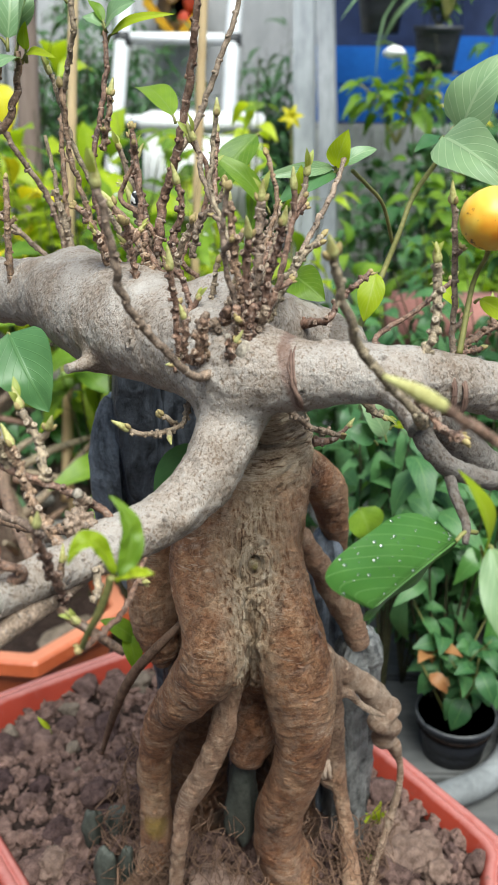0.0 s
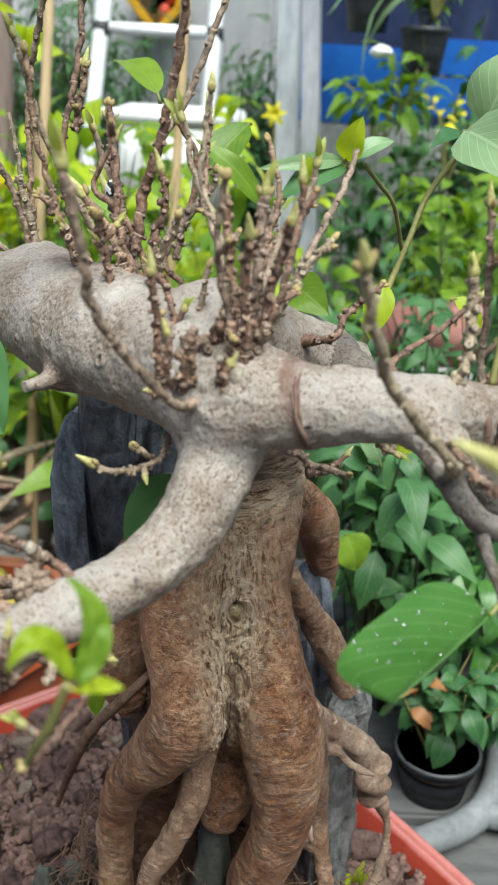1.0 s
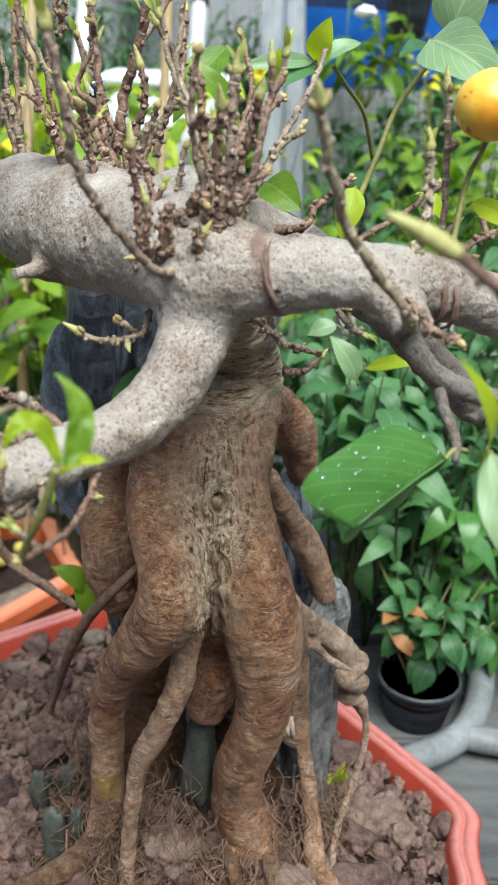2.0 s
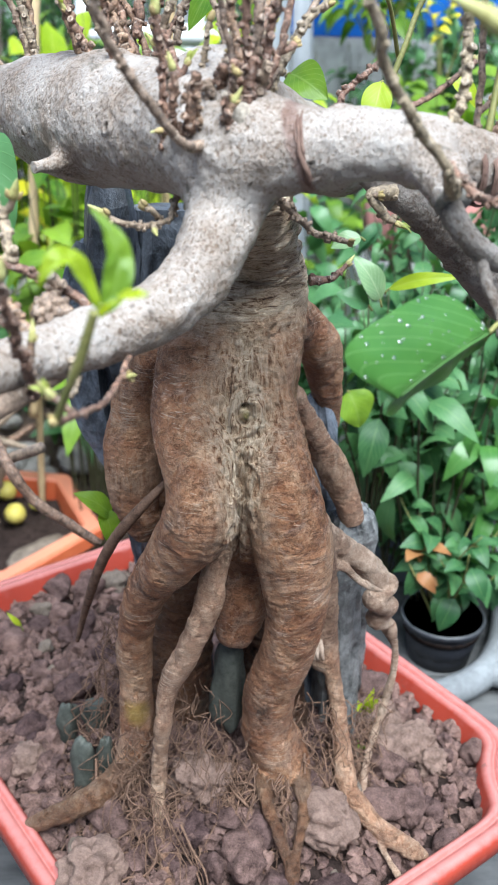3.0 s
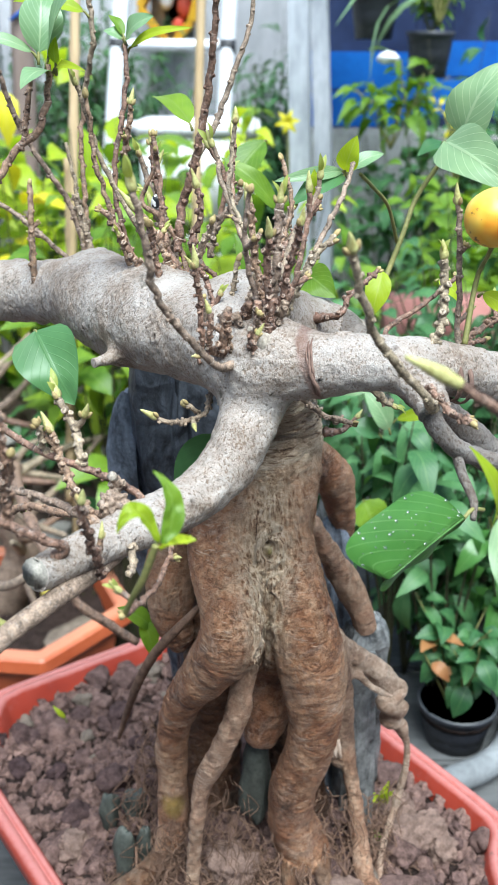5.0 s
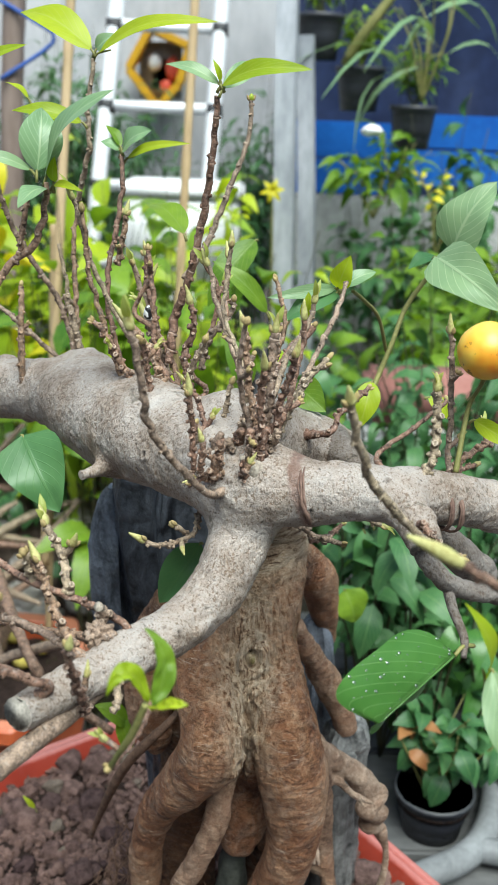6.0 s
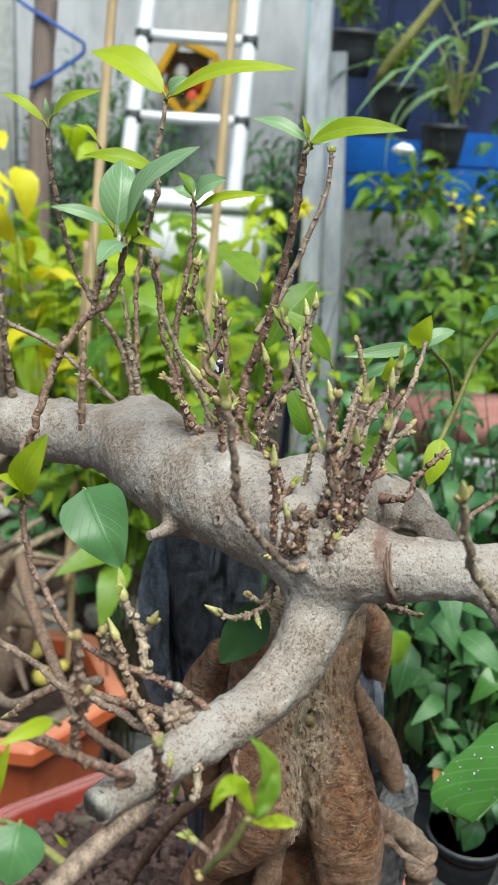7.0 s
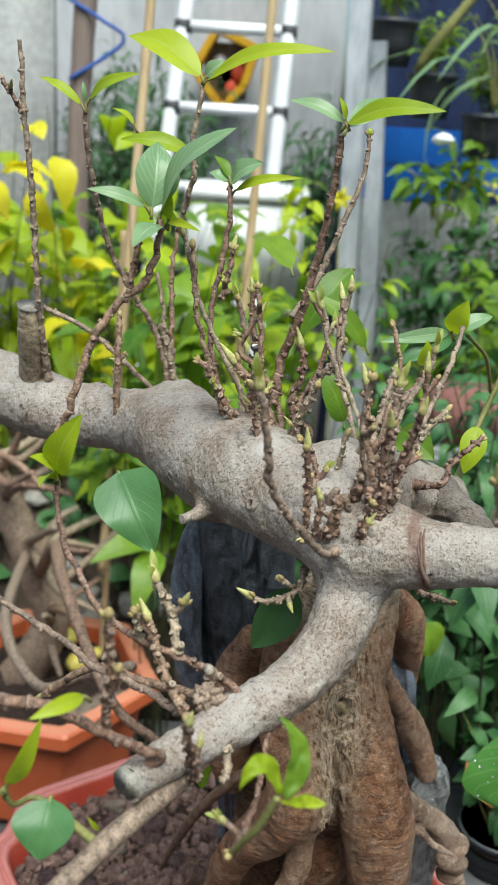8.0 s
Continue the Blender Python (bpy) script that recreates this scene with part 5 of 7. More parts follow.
twig([(-0.0680, 0.3400, 1.0830, 0.0028), (-0.0740, 0.3440, 1.0900, 0.0026), (-0.0790, 0.3480, 1.0955, 0.0025), (-0.0850, 0.3550, 1.1065, 0.0024), (-0.0893, 0.3570, 1.1195, 0.0022)], "b")
twig([(-0.0670, 0.3450, 1.0810, 0.0034), (-0.0790, 0.3500, 1.0850, 0.0033), (-0.0940, 0.3600, 1.0870, 0.0031), (-0.1160, 0.3720, 1.0880, 0.0030), (-0.1270, 0.3800, 1.0920, 0.0029), (-0.1590, 0.4000, 1.0980, 0.0027), (-0.1810, 0.4100, 1.1080, 0.0025)], "n")
twig([(-0.0790, 0.3160, 1.0870, 0.0036), (-0.0885, 0.3120, 1.0935, 0.0038), (-0.1040, 0.3080, 1.1040, 0.0039), (-0.1160, 0.3030, 1.1135, 0.0040), (-0.1330, 0.3000, 1.1170, 0.0041), (-0.1450, 0.2950, 1.1230, 0.0042)], "n")
twig([(-0.0980, 0.3100, 1.1005, 0.0028), (-0.0960, 0.3050, 1.1210, 0.0025), (-0.0950, 0.3000, 1.1400, 0.0023), (-0.0950, 0.2970, 1.1540, 0.0021)], "b")
twig([(-0.0970, 0.3060, 1.1170, 0.0022), (-0.0930, 0.3020, 1.1270, 0.0020), (-0.0920, 0.3000, 1.1320, 0.0018)], "b")
twig([(-0.0660, 0.3280, 1.0680, 0.0026), (-0.0662, 0.3110, 1.0890, 0.0024), (-0.0672, 0.3020, 1.1045, 0.0022), (-0.0675, 0.2980, 1.1145, 0.0020)], "b")
twig([(-0.0560, 0.3450, 1.0780, 0.0028), (-0.0540, 0.3350, 1.0740, 0.0024), (-0.0550, 0.3300, 1.0660, 0.0020)], "n")
twig([(-0.0640, 0.3580, 1.0910, 0.0034), (-0.0620, 0.3560, 1.0970, 0.0032), (-0.0640, 0.3540, 1.1010, 0.0030)], "s")
twig([(-0.0930, 0.3610, 1.1080, 0.0022), (-0.0940, 0.3580, 1.1180, 0.0020), (-0.0950, 0.3560, 1.1230, 0.0018)], "b")
part("burl", stone(bmesh.new(), (-0.0640, 0.3530, 1.0885), (0.0058, 0.0052, 0.0056), 0.6, 4, 1.8), TWIG_PALE, limbs[24], "knobbly brown burl")
twig([(-0.0570, 0.3700, 1.0698, 0.0034), (-0.0745, 0.3900, 1.0650, 0.0038), (-0.0974, 0.4100, 1.0562, 0.0040), (-0.1252, 0.4300, 1.0493, 0.0036), (-0.1556, 0.4500, 1.0175, 0.0035)], "s")
twig([(-0.0375, 0.3650, 1.0729, 0.0026), (-0.0392, 0.3450, 1.0690, 0.0019), (-0.0421, 0.3150, 1.0706, 0.0016), (-0.0460, 0.2900, 1.0772, 0.0014), (-0.0497, 0.2750, 1.0815, 0.0014)], "s")
twig([(-0.0497, 0.2750, 1.0815, 0.0014), (-0.0461, 0.2700, 1.0910, 0.0013), (-0.0411, 0.2650, 1.1024, 0.0021), (-0.0362, 0.2612, 1.1168, 0.0019)], "g")
twig([(-0.0247, 0.4300, 1.1123, 0.0022), (-0.0272, 0.4200, 1.1067, 0.0017), (-0.0349, 0.4100, 1.1059, 0.0017), (-0.0431, 0.4000, 1.1087, 0.0016), (-0.0486, 0.3980, 1.1116, 0.0014)], "b")
twig([(-0.0293, 0.4200, 1.1054, 0.0015), (-0.0333, 0.4150, 1.1108, 0.0015), (-0.0358, 0.4150, 1.1119, 0.0015)], "b")

# a burl of short pruned stubs at the fork
rnd = random.Random(17)
for k in range(15):
    x, y = rnd.uniform(-0.027, 0.006), rnd.uniform(0.396, 0.424)
    dx, dy, h = rnd.uniform(-0.006, 0.006), rnd.uniform(-0.010, 0.001), rnd.uniform(0.010, 0.021)
    twig([(x, y, 1.1440, 0.0033), (x + dx * 0.4, y + dy * 0.5, 1.1480 + h * 0.5, 0.0030), (x + dx, y + dy, 1.1480 + h, 0.0026)], "n")
# a healed pruning cut beside them, ringed
ring_cut = bmesh.new()
at, out = Vector((-0.0004, 0.3938, 1.1500)), Vector((-0.04, -0.92, 0.39)).normalized()
sweep(ring_cut, [(*(at + out * h), r) for h, r in ((-0.003, 0.0046), (-0.0004, 0.0043), (0.0004, 0.0038), (0.0002, 0.0034), (-0.0004, 0.0031), (0.0, 0.0027), (-0.0005, 0.0023), (-0.0001, 0.0019), (-0.0006, 0.0014), (-0.0003, 0.0009), (-0.0005, 0.0002))], 24, 0.12)
part("healed_cut", ring_cut, CUT_PALE, limbs[21], "round grey healed cut with rings")

leaf((-0.0993, 0.6000, 1.3315), (-0.1462, 0.6300, 1.3526), 0.0203, "y", 60)
leaf((-0.0961, 0.6000, 1.3296), (-0.0250, 0.5700, 1.3468), 0.0106, "y", -70)
leaf((-0.0968, 0.6000, 1.3317), (-0.0852, 0.6000, 1.3405), 0.0096, "p", 20)
leaf((-0.0210, 0.4820, 1.3113), (0.0202, 0.4600, 1.3189), 0.0101, "y", -55)
leaf((-0.0218, 0.4820, 1.3118), (-0.0484, 0.4900, 1.3201), 0.0068, "p", 50)
leaf((-0.0203, 0.4820, 1.3099), (-0.0001, 0.5000, 1.3221), 0.0106, "p", 10)
leaf((-0.0216, 0.4820, 1.3130), (-0.0254, 0.4800, 1.3227), 0.0031, "y", 0)
leaf((-0.1040, 0.4750, 1.2666), (-0.0696, 0.4600, 1.3068), 0.0205, "p", -25)
leaf((-0.1085, 0.4750, 1.2689), (-0.1084, 0.4900, 1.2978), 0.0212, "p", 20)
leaf((-0.1112, 0.4750, 1.2693), (-0.1383, 0.4700, 1.2762), 0.0063, "p", 50)
leaf((-0.1039, 0.4750, 1.2609), (-0.1139, 0.4550, 1.2530), 0.0120, "p", 10)
leaf((-0.1005, 0.4750, 1.2629), (-0.0840, 0.4600, 1.2613), 0.0042, "y", 20)
leaf((-0.1005, 0.4750, 1.2642), (-0.0989, 0.4700, 1.2763), 0.0058, "y", 0)
leaf((-0.1603, 0.5650, 1.3124), (-0.1845, 0.5700, 1.3255), 0.0055, "y", 60)
leaf((-0.1561, 0.5650, 1.3156), (-0.1266, 0.5500, 1.3297), 0.0072, "y", -60)
leaf((-0.1582, 0.5650, 1.3134), (-0.1597, 0.5650, 1.3248), 0.0030, "p", 0)
leaf((-0.1370, 0.6000, 1.3031), (-0.1501, 0.6000, 1.3116), 0.0065, "y", 30)
leaf((-0.0991, 0.5600, 1.2913), (-0.1381, 0.5600, 1.2960), 0.0098, "y", 50)
leaf((-0.0770, 0.5600, 1.2771), (-0.0596, 0.5500, 1.2889), 0.0147, "p", 0)
leaf((-0.0785, 0.5600, 1.2776), (-0.0892, 0.5600, 1.2815), 0.0093, "p", 10)
leaf((-0.0746, 0.5600, 1.2730), (-0.0382, 0.5400, 1.2829), 0.0055, "y", -40)
leaf((-0.0780, 0.5600, 1.2792), (-0.0875, 0.5700, 1.2901), 0.0068, "g", 20)
leaf((-0.0410, 0.5500, 1.2335), (-0.0647, 0.5800, 1.2463), 0.0192, "g", 20)
leaf((0.0447, 0.5150, 1.2115), (0.0493, 0.5050, 1.2308), 0.0123, "y", 10)
leaf((0.0476, 0.5150, 1.2126), (0.0658, 0.5200, 1.2205), 0.0089, "p", 0)
leaf((0.0438, 0.5150, 1.2115), (0.0058, 0.5000, 1.2075), 0.0076, "p", -30)
leaf((0.0449, 0.5150, 1.2094), (0.0152, 0.5000, 1.1949), 0.0142, "d", 0)
leaf((0.0244, 0.4700, 1.2033), (0.0249, 0.4650, 1.2174), 0.0076, "y", 10)
leaf((-0.1346, 0.3930, 1.1658), (-0.1211, 0.3800, 1.1967), 0.0142, "y", 15)
leaf((-0.1351, 0.3930, 1.1638), (-0.1427, 0.3800, 1.1770), 0.0093, "y", 30)
leaf((-0.1341, 0.3930, 1.1626), (-0.1359, 0.3700, 1.1680), 0.0060, "y", 30)
leaf((-0.1279, 0.5100, 1.1229), (-0.1045, 0.4900, 1.0851), 0.0363, "d", 10)
leaf((-0.1130, 0.2900, 1.0860), (-0.1140, 0.2780, 1.0700), 0.0215, "d", 0)
leaf((-0.1310, 0.3000, 1.0820), (-0.1170, 0.2950, 1.1150), 0.0066, "y", 45)
leaf((-0.1340, 0.3000, 1.0790), (-0.1440, 0.2950, 1.0840), 0.0060, "y", 45)
twig([(-0.1230, 0.3150, 1.0640, 0.0018), (-0.1300, 0.3040, 1.0700, 0.0017), (-0.1325, 0.3000, 1.0800, 0.0014)], "g")
leaf((-0.1003, 0.2850, 1.1312), (-0.1146, 0.2700, 1.1315), 0.0053, "y", 60)
big_leaf = broad_leaf((0.0870, 0.3520, 1.0835), (0.0510, 0.3180, 1.0725), Vector((-0.0168, 0.0030, 0.0185)), Vector((0.0050, 0.0150, -0.0100)))
leaf((0.0870, 0.3000, 1.1092), (0.0978, 0.2800, 1.0750), 0.0144, "p", 25)
leaf((0.0847, 0.3000, 1.1055), (0.0709, 0.2900, 1.1415), 0.0094, "y", 30)
leaf((0.1195, 0.5800, 1.2257), (0.1423, 0.5800, 1.2676), 0.0331, "p", -20)
leaf((0.1079, 0.5700, 1.2238), (0.1400, 0.5200, 1.2010), 0.0300, "p", 30)
leaf((0.1129, 0.5900, 1.2211), (0.0941, 0.5800, 1.2140), 0.0120, "d", 20)
leaf((-0.0259, 0.5000, 1.0646), (-0.0484, 0.4900, 1.0307), 0.0249, "d", -20)
leaf((0.1066, 0.5850, 0.6750), (0.1150, 0.5750, 0.6952), 0.0141, "g", 0)
leaf((0.1022, 0.5850, 0.6777), (0.0972, 0.5800, 0.6958), 0.0091, "g", 0)
leaf((0.1043, 0.6000, 0.7063), (0.1097, 0.6000, 0.7275), 0.0067, "y", 0)
leaf((0.1030, 0.6000, 0.7063), (0.0923, 0.6000, 0.7153), 0.0075, "y", 0)
leaf((0.1047, 0.6000, 0.7063), (0.1123, 0.5900, 0.7265), 0.0075, "y", 0)
leaf((-0.1761, 0.7200, 0.6932), (-0.1870, 0.7200, 0.7071), 0.0048, "y", 0)
leaf((0.1119, 0.7000, 1.0018), (0.1593, 0.6800, 1.0167), 0.0102, "y", -60)
leaf((0.1066, 0.7000, 0.9935), (0.0842, 0.7000, 1.0257), 0.0198, "p", 0)
leaf((0.0989, 0.7000, 0.9893), (0.0742, 0.7000, 0.9973), 0.0184, "d", 0)
leaf((0.0784, 0.6200, 1.0561), (0.0600, 0.6200, 1.0490), 0.0123, "p", 0)
leaf((0.1026, 0.8000, 0.8838), (0.1148, 0.8000, 0.8496), 0.0340, "g", 0)
leaf((-0.0784, 0.6000, 0.8698), (-0.1026, 0.5950, 0.8894), 0.0164, "g", 20)
leaf((-0.0845, 0.6000, 0.8762), (-0.0777, 0.5900, 0.8517), 0.0165, "g", -30)
leaf((0.0243, 0.5200, 1.1555), (0.0413, 0.5000, 1.1456), 0.0196, "g", 20)
leaf((0.0730, 0.5500, 1.1510), (0.0664, 0.5400, 1.1249), 0.0153, "y", 0)
leaf((0.1071, 0.4400, 1.1622), (0.1272, 0.4200, 1.1534), 0.0084, "y", 40)
leaf((0.0968, 0.5000, 1.1563), (0.1108, 0.5000, 1.1433), 0.0096, "y", 0)
leaf((0.0010, 0.6200, 1.1260), (-0.0169, 0.6200, 1.1610), 0.0194, "g", 0)
leaf((0.0110, 0.6200, 1.1766), (-0.0258, 0.6200, 1.2091), 0.0144, "g", 0)
leaf((0.0037, 0.7000, 1.2145), (-0.0296, 0.6800, 1.1679), 0.0239, "g", 0)
curled_leaf((-0.0354, 0.2620, 1.1173), (-0.0420, 0.2580, 1.1405), (-0.0478, 0.2540, 1.1245), 0.0070, LEAF_Y)
curled_leaf((-0.0341, 0.2620, 1.1159), (-0.0258, 0.2680, 1.1302), (-0.0372, 0.2690, 1.1400), 0.0080, LEAF_G)
curled_leaf((-0.0347, 0.2600, 1.1159), (-0.0288, 0.2500, 1.1253), (-0.0222, 0.2500, 1.1245), 0.0055, LEAF_Y)

# a scrap caught between the twigs
m, nt, b = nodes("blotched_plastic")
nt.links.new(ramp(nt, noise_tex(nt, coords(nt), 420, 2, 0.4), [(0.53, (0.85, 0.85, 0.84)), (0.56, (0.015, 0.015, 0.018))]), b.inputs["Base Color"])
b.inputs["Roughness"].default_value = 0.4
tagged(part("plastic_scrap", stone(bmesh.new(), (-0.0574, 0.5150, 1.1942), (0.0034, 0.0022, 0.0040), 0.25, 3), m), "small white plastic scrap with black blotches lodged among twigs", "scrap")

# drops of rain on the broad leaf
WATER, nt, b = nodes("water")
clear, gloss, both = nt.nodes.new("ShaderNodeBsdfTransparent"), nt.nodes.new("ShaderNodeBsdfGlossy"), nt.nodes.new("ShaderNodeMixShader")
gloss.inputs["Roughness"].default_value, both.inputs[0].default_value = 0.3, 0.28
nt.links.new(clear.outputs[0], both.inputs[1])
nt.links.new(gloss.outputs[0], both.inputs[2])
nt.links.new(both.outputs[0], nt.nodes["Material Output"].inputs[0])
drops = bmesh.new()
rnd = random.Random(5)
faces = [f for k, f in enumerate(big_leaf.data.polygons) if k % 16 > 7]
for _ in range(44):
    f = rnd.choice(faces)
    n = f.normal if f.normal.y < 0 else -f.normal
    r = rnd.choice((0.0003, 0.0004, 0.0005, 0.0008))
    m = Matrix.Translation(f.center + n * r * 0.15) @ n.to_track_quat("Z", "Y").to_matrix().to_4x4() @ Matrix.Diagonal((1.2, 1, 0.4, 1))
    bmesh.ops.create_icosphere(drops, subdivisions=2, radius=r, matrix=m)
tagged(part("rain", drops, WATER, big_leaf, "clear rain drops"), kind="stuff")

# the ripe fruit
m, nt, b = nodes("ripe_fruit")
v = coords(nt)
col = ramp(nt, noise_tex(nt, v, 35, 3), [(0.36, (0.66, 0.23, 0.015)), (0.5, (0.74, 0.40, 0.035)), (0.66, (0.78, 0.56, 0.10))])
spots = ramp(nt, plus(nt, noise_tex(nt, v, 210, 4, 0.7), noise_tex(nt, v, 60, 2), 0.65, 0.35), [(0.585, (0, 0, 0)), (0.625, (0.9, 0.9, 0.9))])
nt.links.new(mixed(nt, spots, col, (0.09, 0.04, 0.015)), b.inputs["Base Color"])
b.inputs["Roughness"].default_value = 0.38
b.inputs["Subsurface Weight"].default_value, b.inputs["Subsurface Scale"].default_value = 0.15, 0.004
FRUIT = m
bm = bmesh.new()
prof = [(-1.0, 0.05), (-0.96, 0.3), (-0.8, 0.62), (-0.5, 0.88), (-0.15, 1.0), (0.2, 0.98), (0.55, 0.8), (0.82, 0.5), (0.96, 0.2), (0.99, 0.04)]
sweep(bm, catmull([(0.1048, 0.4221, 1.2010 + 0.0135 * h, 0.0138 * r) for h, r in prof], 0.0016), 28, 0.02)
fruit = part("fruit", bm, FRUIT, bonsai, "ripe yellow orange fruit with dark specks")
bm = bmesh.new()
sweep(bm, catmull([(0.1048, 0.4221, 1.1885, 0.0014), (0.1040, 0.4240, 1.1835, 0.0010), (0.1010, 0.4300, 1.1700, 0.0012), (0.0960, 0.4200, 1.1420, 0.0015)], 0.0015), 6)
part("fruit_stalk", bm, SHOOT, fruit)


# ---- the red pot ----
TH = radians(35.5)
PU, PV = Vector((math.cos(TH), math.sin(TH), 0)), Vector((-math.sin(TH), math.cos(TH), 0))
POT_U, POT_V, RIM = (0.177, 0.532), (0.304, 0.787), 0.68
POT_MID = PU * (sum(POT_U) / 2) + PV * (sum(POT_V) / 2)
HU, HV = (POT_U[1] - POT_U[0]) / 2, (POT_V[1] - POT_V[0]) / 2
BENCH = 0.53


def notched(hu, hv, cut, n=5, step=0.16, soft=3):
    """The outline of an oblong with stepped-in, rounded corners, counter-clockwise."""
    raw = [(hu - cut, -hv), (hu - cut * (0.58 + step), -hv + cut * (0.42 + step * 0.2)), (hu - cut * (0.42 + step * 0.2), -hv + cut * (0.58 + step)), (hu, -hv + cut)]
    q = []
    for sx, sy, rev in ((1, 1, 0), (1, -1, 1), (-1, -1, 0), (-1, 1, 1)):
        c = [(sx * x, sy * y) for x, y in raw]
        q += c[::-1] if rev else c
    # split the long sides and round what is left by averaging
    pts = []
    for i4, ((ax, ay), (bx, by)) in enumerate(zip(q, q[1:] + q[:1])):
        k = 14 if i4 % 4 == 3 else n
        pts += [(ax + (bx - ax) * i / k, ay + (by - ay) * i / k) for i in range(k)]
    for _ in range(soft):
        pts = [((pts[i - 1][0] + 2 * x + pts[(i + 1) % len(pts)][0]) / 4, (pts[i - 1][1] + 2 * y + pts[(i + 1) % len(pts)][1]) / 4)
               for i, (x, y) in enumerate(pts)]
    return pts


def planter(name, label, mid, u, v, hu, hv, rim, floor, lip, mat, step, cut=0.058, soft=3):
    """A thin-walled oblong planter with a broad flat lip; its wall tapers to the foot."""
    ob = thing(name, label, "plant pot", (mid[0], mid[1], floor))
    levels = [  # inset of the outline, height
        (0.055, floor + 0.004), (0.052, floor), (0.045, floor + 0.012), (0.022, rim - 0.045), (0.016, rim - 0.022), (0.004, rim - 0.020), (0.0, rim - 0.016),
        (0.0, rim - 0.004), (0.003, rim), (0.009, rim + 0.0005), (0.0095, rim - 0.0012), (0.011, rim - 0.0012), (0.0115, rim + 0.001), (lip - 0.003, rim + 0.001), (lip, rim - 0.003), (lip + 0.004, rim - 0.03), (0.05, floor + 0.014), (0.12, floor + 0.012)]
    bm = bmesh.new()
    rings = []
    for inset, z in levels:
        rings.append([bm.verts.new(Vector((mid[0], mid[1], 0)) + u * x + v * y + Vector((0, 0, z + 0.0012 * noise.noise((x * 9, y * 9, 1)))))
                      for x, y in notched(hu - inset, hv - inset, max(0.03, cut - inset * 0.2), 5, step, soft)])
    n = len(rings[0])
    for a, b2 in zip(rings, rings[1:]):
        for k in range(n):
            bm.faces.new((a[k], a[(k + 1) % n], b2[(k + 1) % n], b2[k]))
    bm.faces.new(rings[0][::-1])
    bm.faces.new(rings[-1])
    part("shell", bm, mat, ob)
    for sx in (-1, 1):
        for sy in (-1, 1):
            ft = bmesh.new()
            c = Vector((mid[0], mid[1], 0)) + u * sx * (hu - 0.085) + v * sy * (hv - 0.085)
            sweep(ft, [(c.x, c.y, floor - 0.012, 0.017), (c.x, c.y, floor - 0.010, 0.019), (c.x, c.y, floor + 0.004, 0.021)], 12)
            part("foot", ft, mat, ob)
    return ob


def hex_planter(label, mid, r, turn, rim, floor, mat):
    """A six-sided planter with a broad flat lip."""
    ob = thing("planter", label, "plant pot", (mid[0], mid[1], floor))
    levels = [(0.07, floor + 0.005), (0.066, floor), (0.058, floor + 0.012), (0.030, rim - 0.06), (0.022, rim - 0.034), (0.004, rim - 0.032), (0.0, rim - 0.027), (0.0, rim - 0.005), (0.004, rim),
              (0.026, rim), (0.031, rim - 0.004), (0.036, rim - 0.05), (0.065, floor + 0.02), (0.14, floor + 0.018)]
    bm = bmesh.new()
    rings = []
    for inset, z in levels:
        k = r - inset / math.cos(radians(30))
        corner = [Vector((mid[0] + k * math.cos(turn + i * math.pi / 3), mid[1] + k * math.sin(turn + i * math.pi / 3), z)) for i in range(6)]
        ring = []
        for a, b2 in zip(corner, corner[1:] + corner[:1]):
            ring += [bm.verts.new(a + (b2 - a) * f + Vector((0, 0, 0.002 * noise.noise((a + (b2 - a) * f) * 9)))) for f in (0.02, 0.06, 0.35, 0.65, 0.94, 0.98)]
        rings.append(ring)
    for a, b2 in zip(rings, rings[1:]):
        for i in range(36):
            bm.faces.new((a[i], a[(i + 1) % 36], b2[(i + 1) % 36], b2[i]))
    bm.faces.new(rings[0][::-1])
    bm.faces.new(rings[-1])
    part("shell", bm, mat, ob, smooth=False)
    for i in range(6):
        w = turn + i * math.pi / 3
        c = Vector((mid[0], mid[1], 0)) + Vector((math.cos(w), math.sin(w), 0)) * (r - 0.105)
        part("foot", sweep(bmesh.new(), [(c.x, c.y, floor - 0.012, 0.02), (c.x, c.y, floor - 0.01, 0.023), (c.x, c.y, floor + 0.004, 0.025)], 12), mat, ob)
    return ob


planter("planter", "weathered red plastic planter with stepped corners and a faded broad lip, sky sheen in its colour", POT_MID, PU, PV, HU, HV, RIM, BENCH + 0.012, 0.018, RED, 0.14)


# ---- soil ----
def ground_at(x, y):
    """The height of the soil in the red pot."""
    h = 0.652 + 0.050 * math.exp(-(((x - 0.005) / 0.11) ** 2 + ((y - 0.57) / 0.11) ** 2))
    return h + 0.010 * noise.noise((x * 14, y * 14, 0)) + 0.006 * noise.noise((x * 45, y * 45, 2)) + 0.004 * noise.noise((x * 110, y * 110, 5)) + 0.003 * abs(noise.noise((x * 240, y * 240, 8)))


soil = thing("soil", "crumbly grey-brown clay soil filling the red planter", "soil", (POT_MID.x, POT_MID.y, 0.65), kind="stuff")
bm = bmesh.new()
N1, N2 = 200, 270
rows = []
for i in range(N1 + 1):
    row = []
    for j in range(N2 + 1):
        a, b2 = (2 * i / N1 - 1), (2 * j / N2 - 1)
        p = POT_MID + PU * a * (HU - 0.021) + PV * b2 * (HV - 0.021)
        k = max(0.0, abs(a) + abs(b2) * 1.0 - 1.82)
        p = p - (PU * a * HU + PV * b2 * HV) * k * 0.9
        row.append(bm.verts.new((p.x, p.y, ground_at(p.x, p.y))))
    rows.append(row)
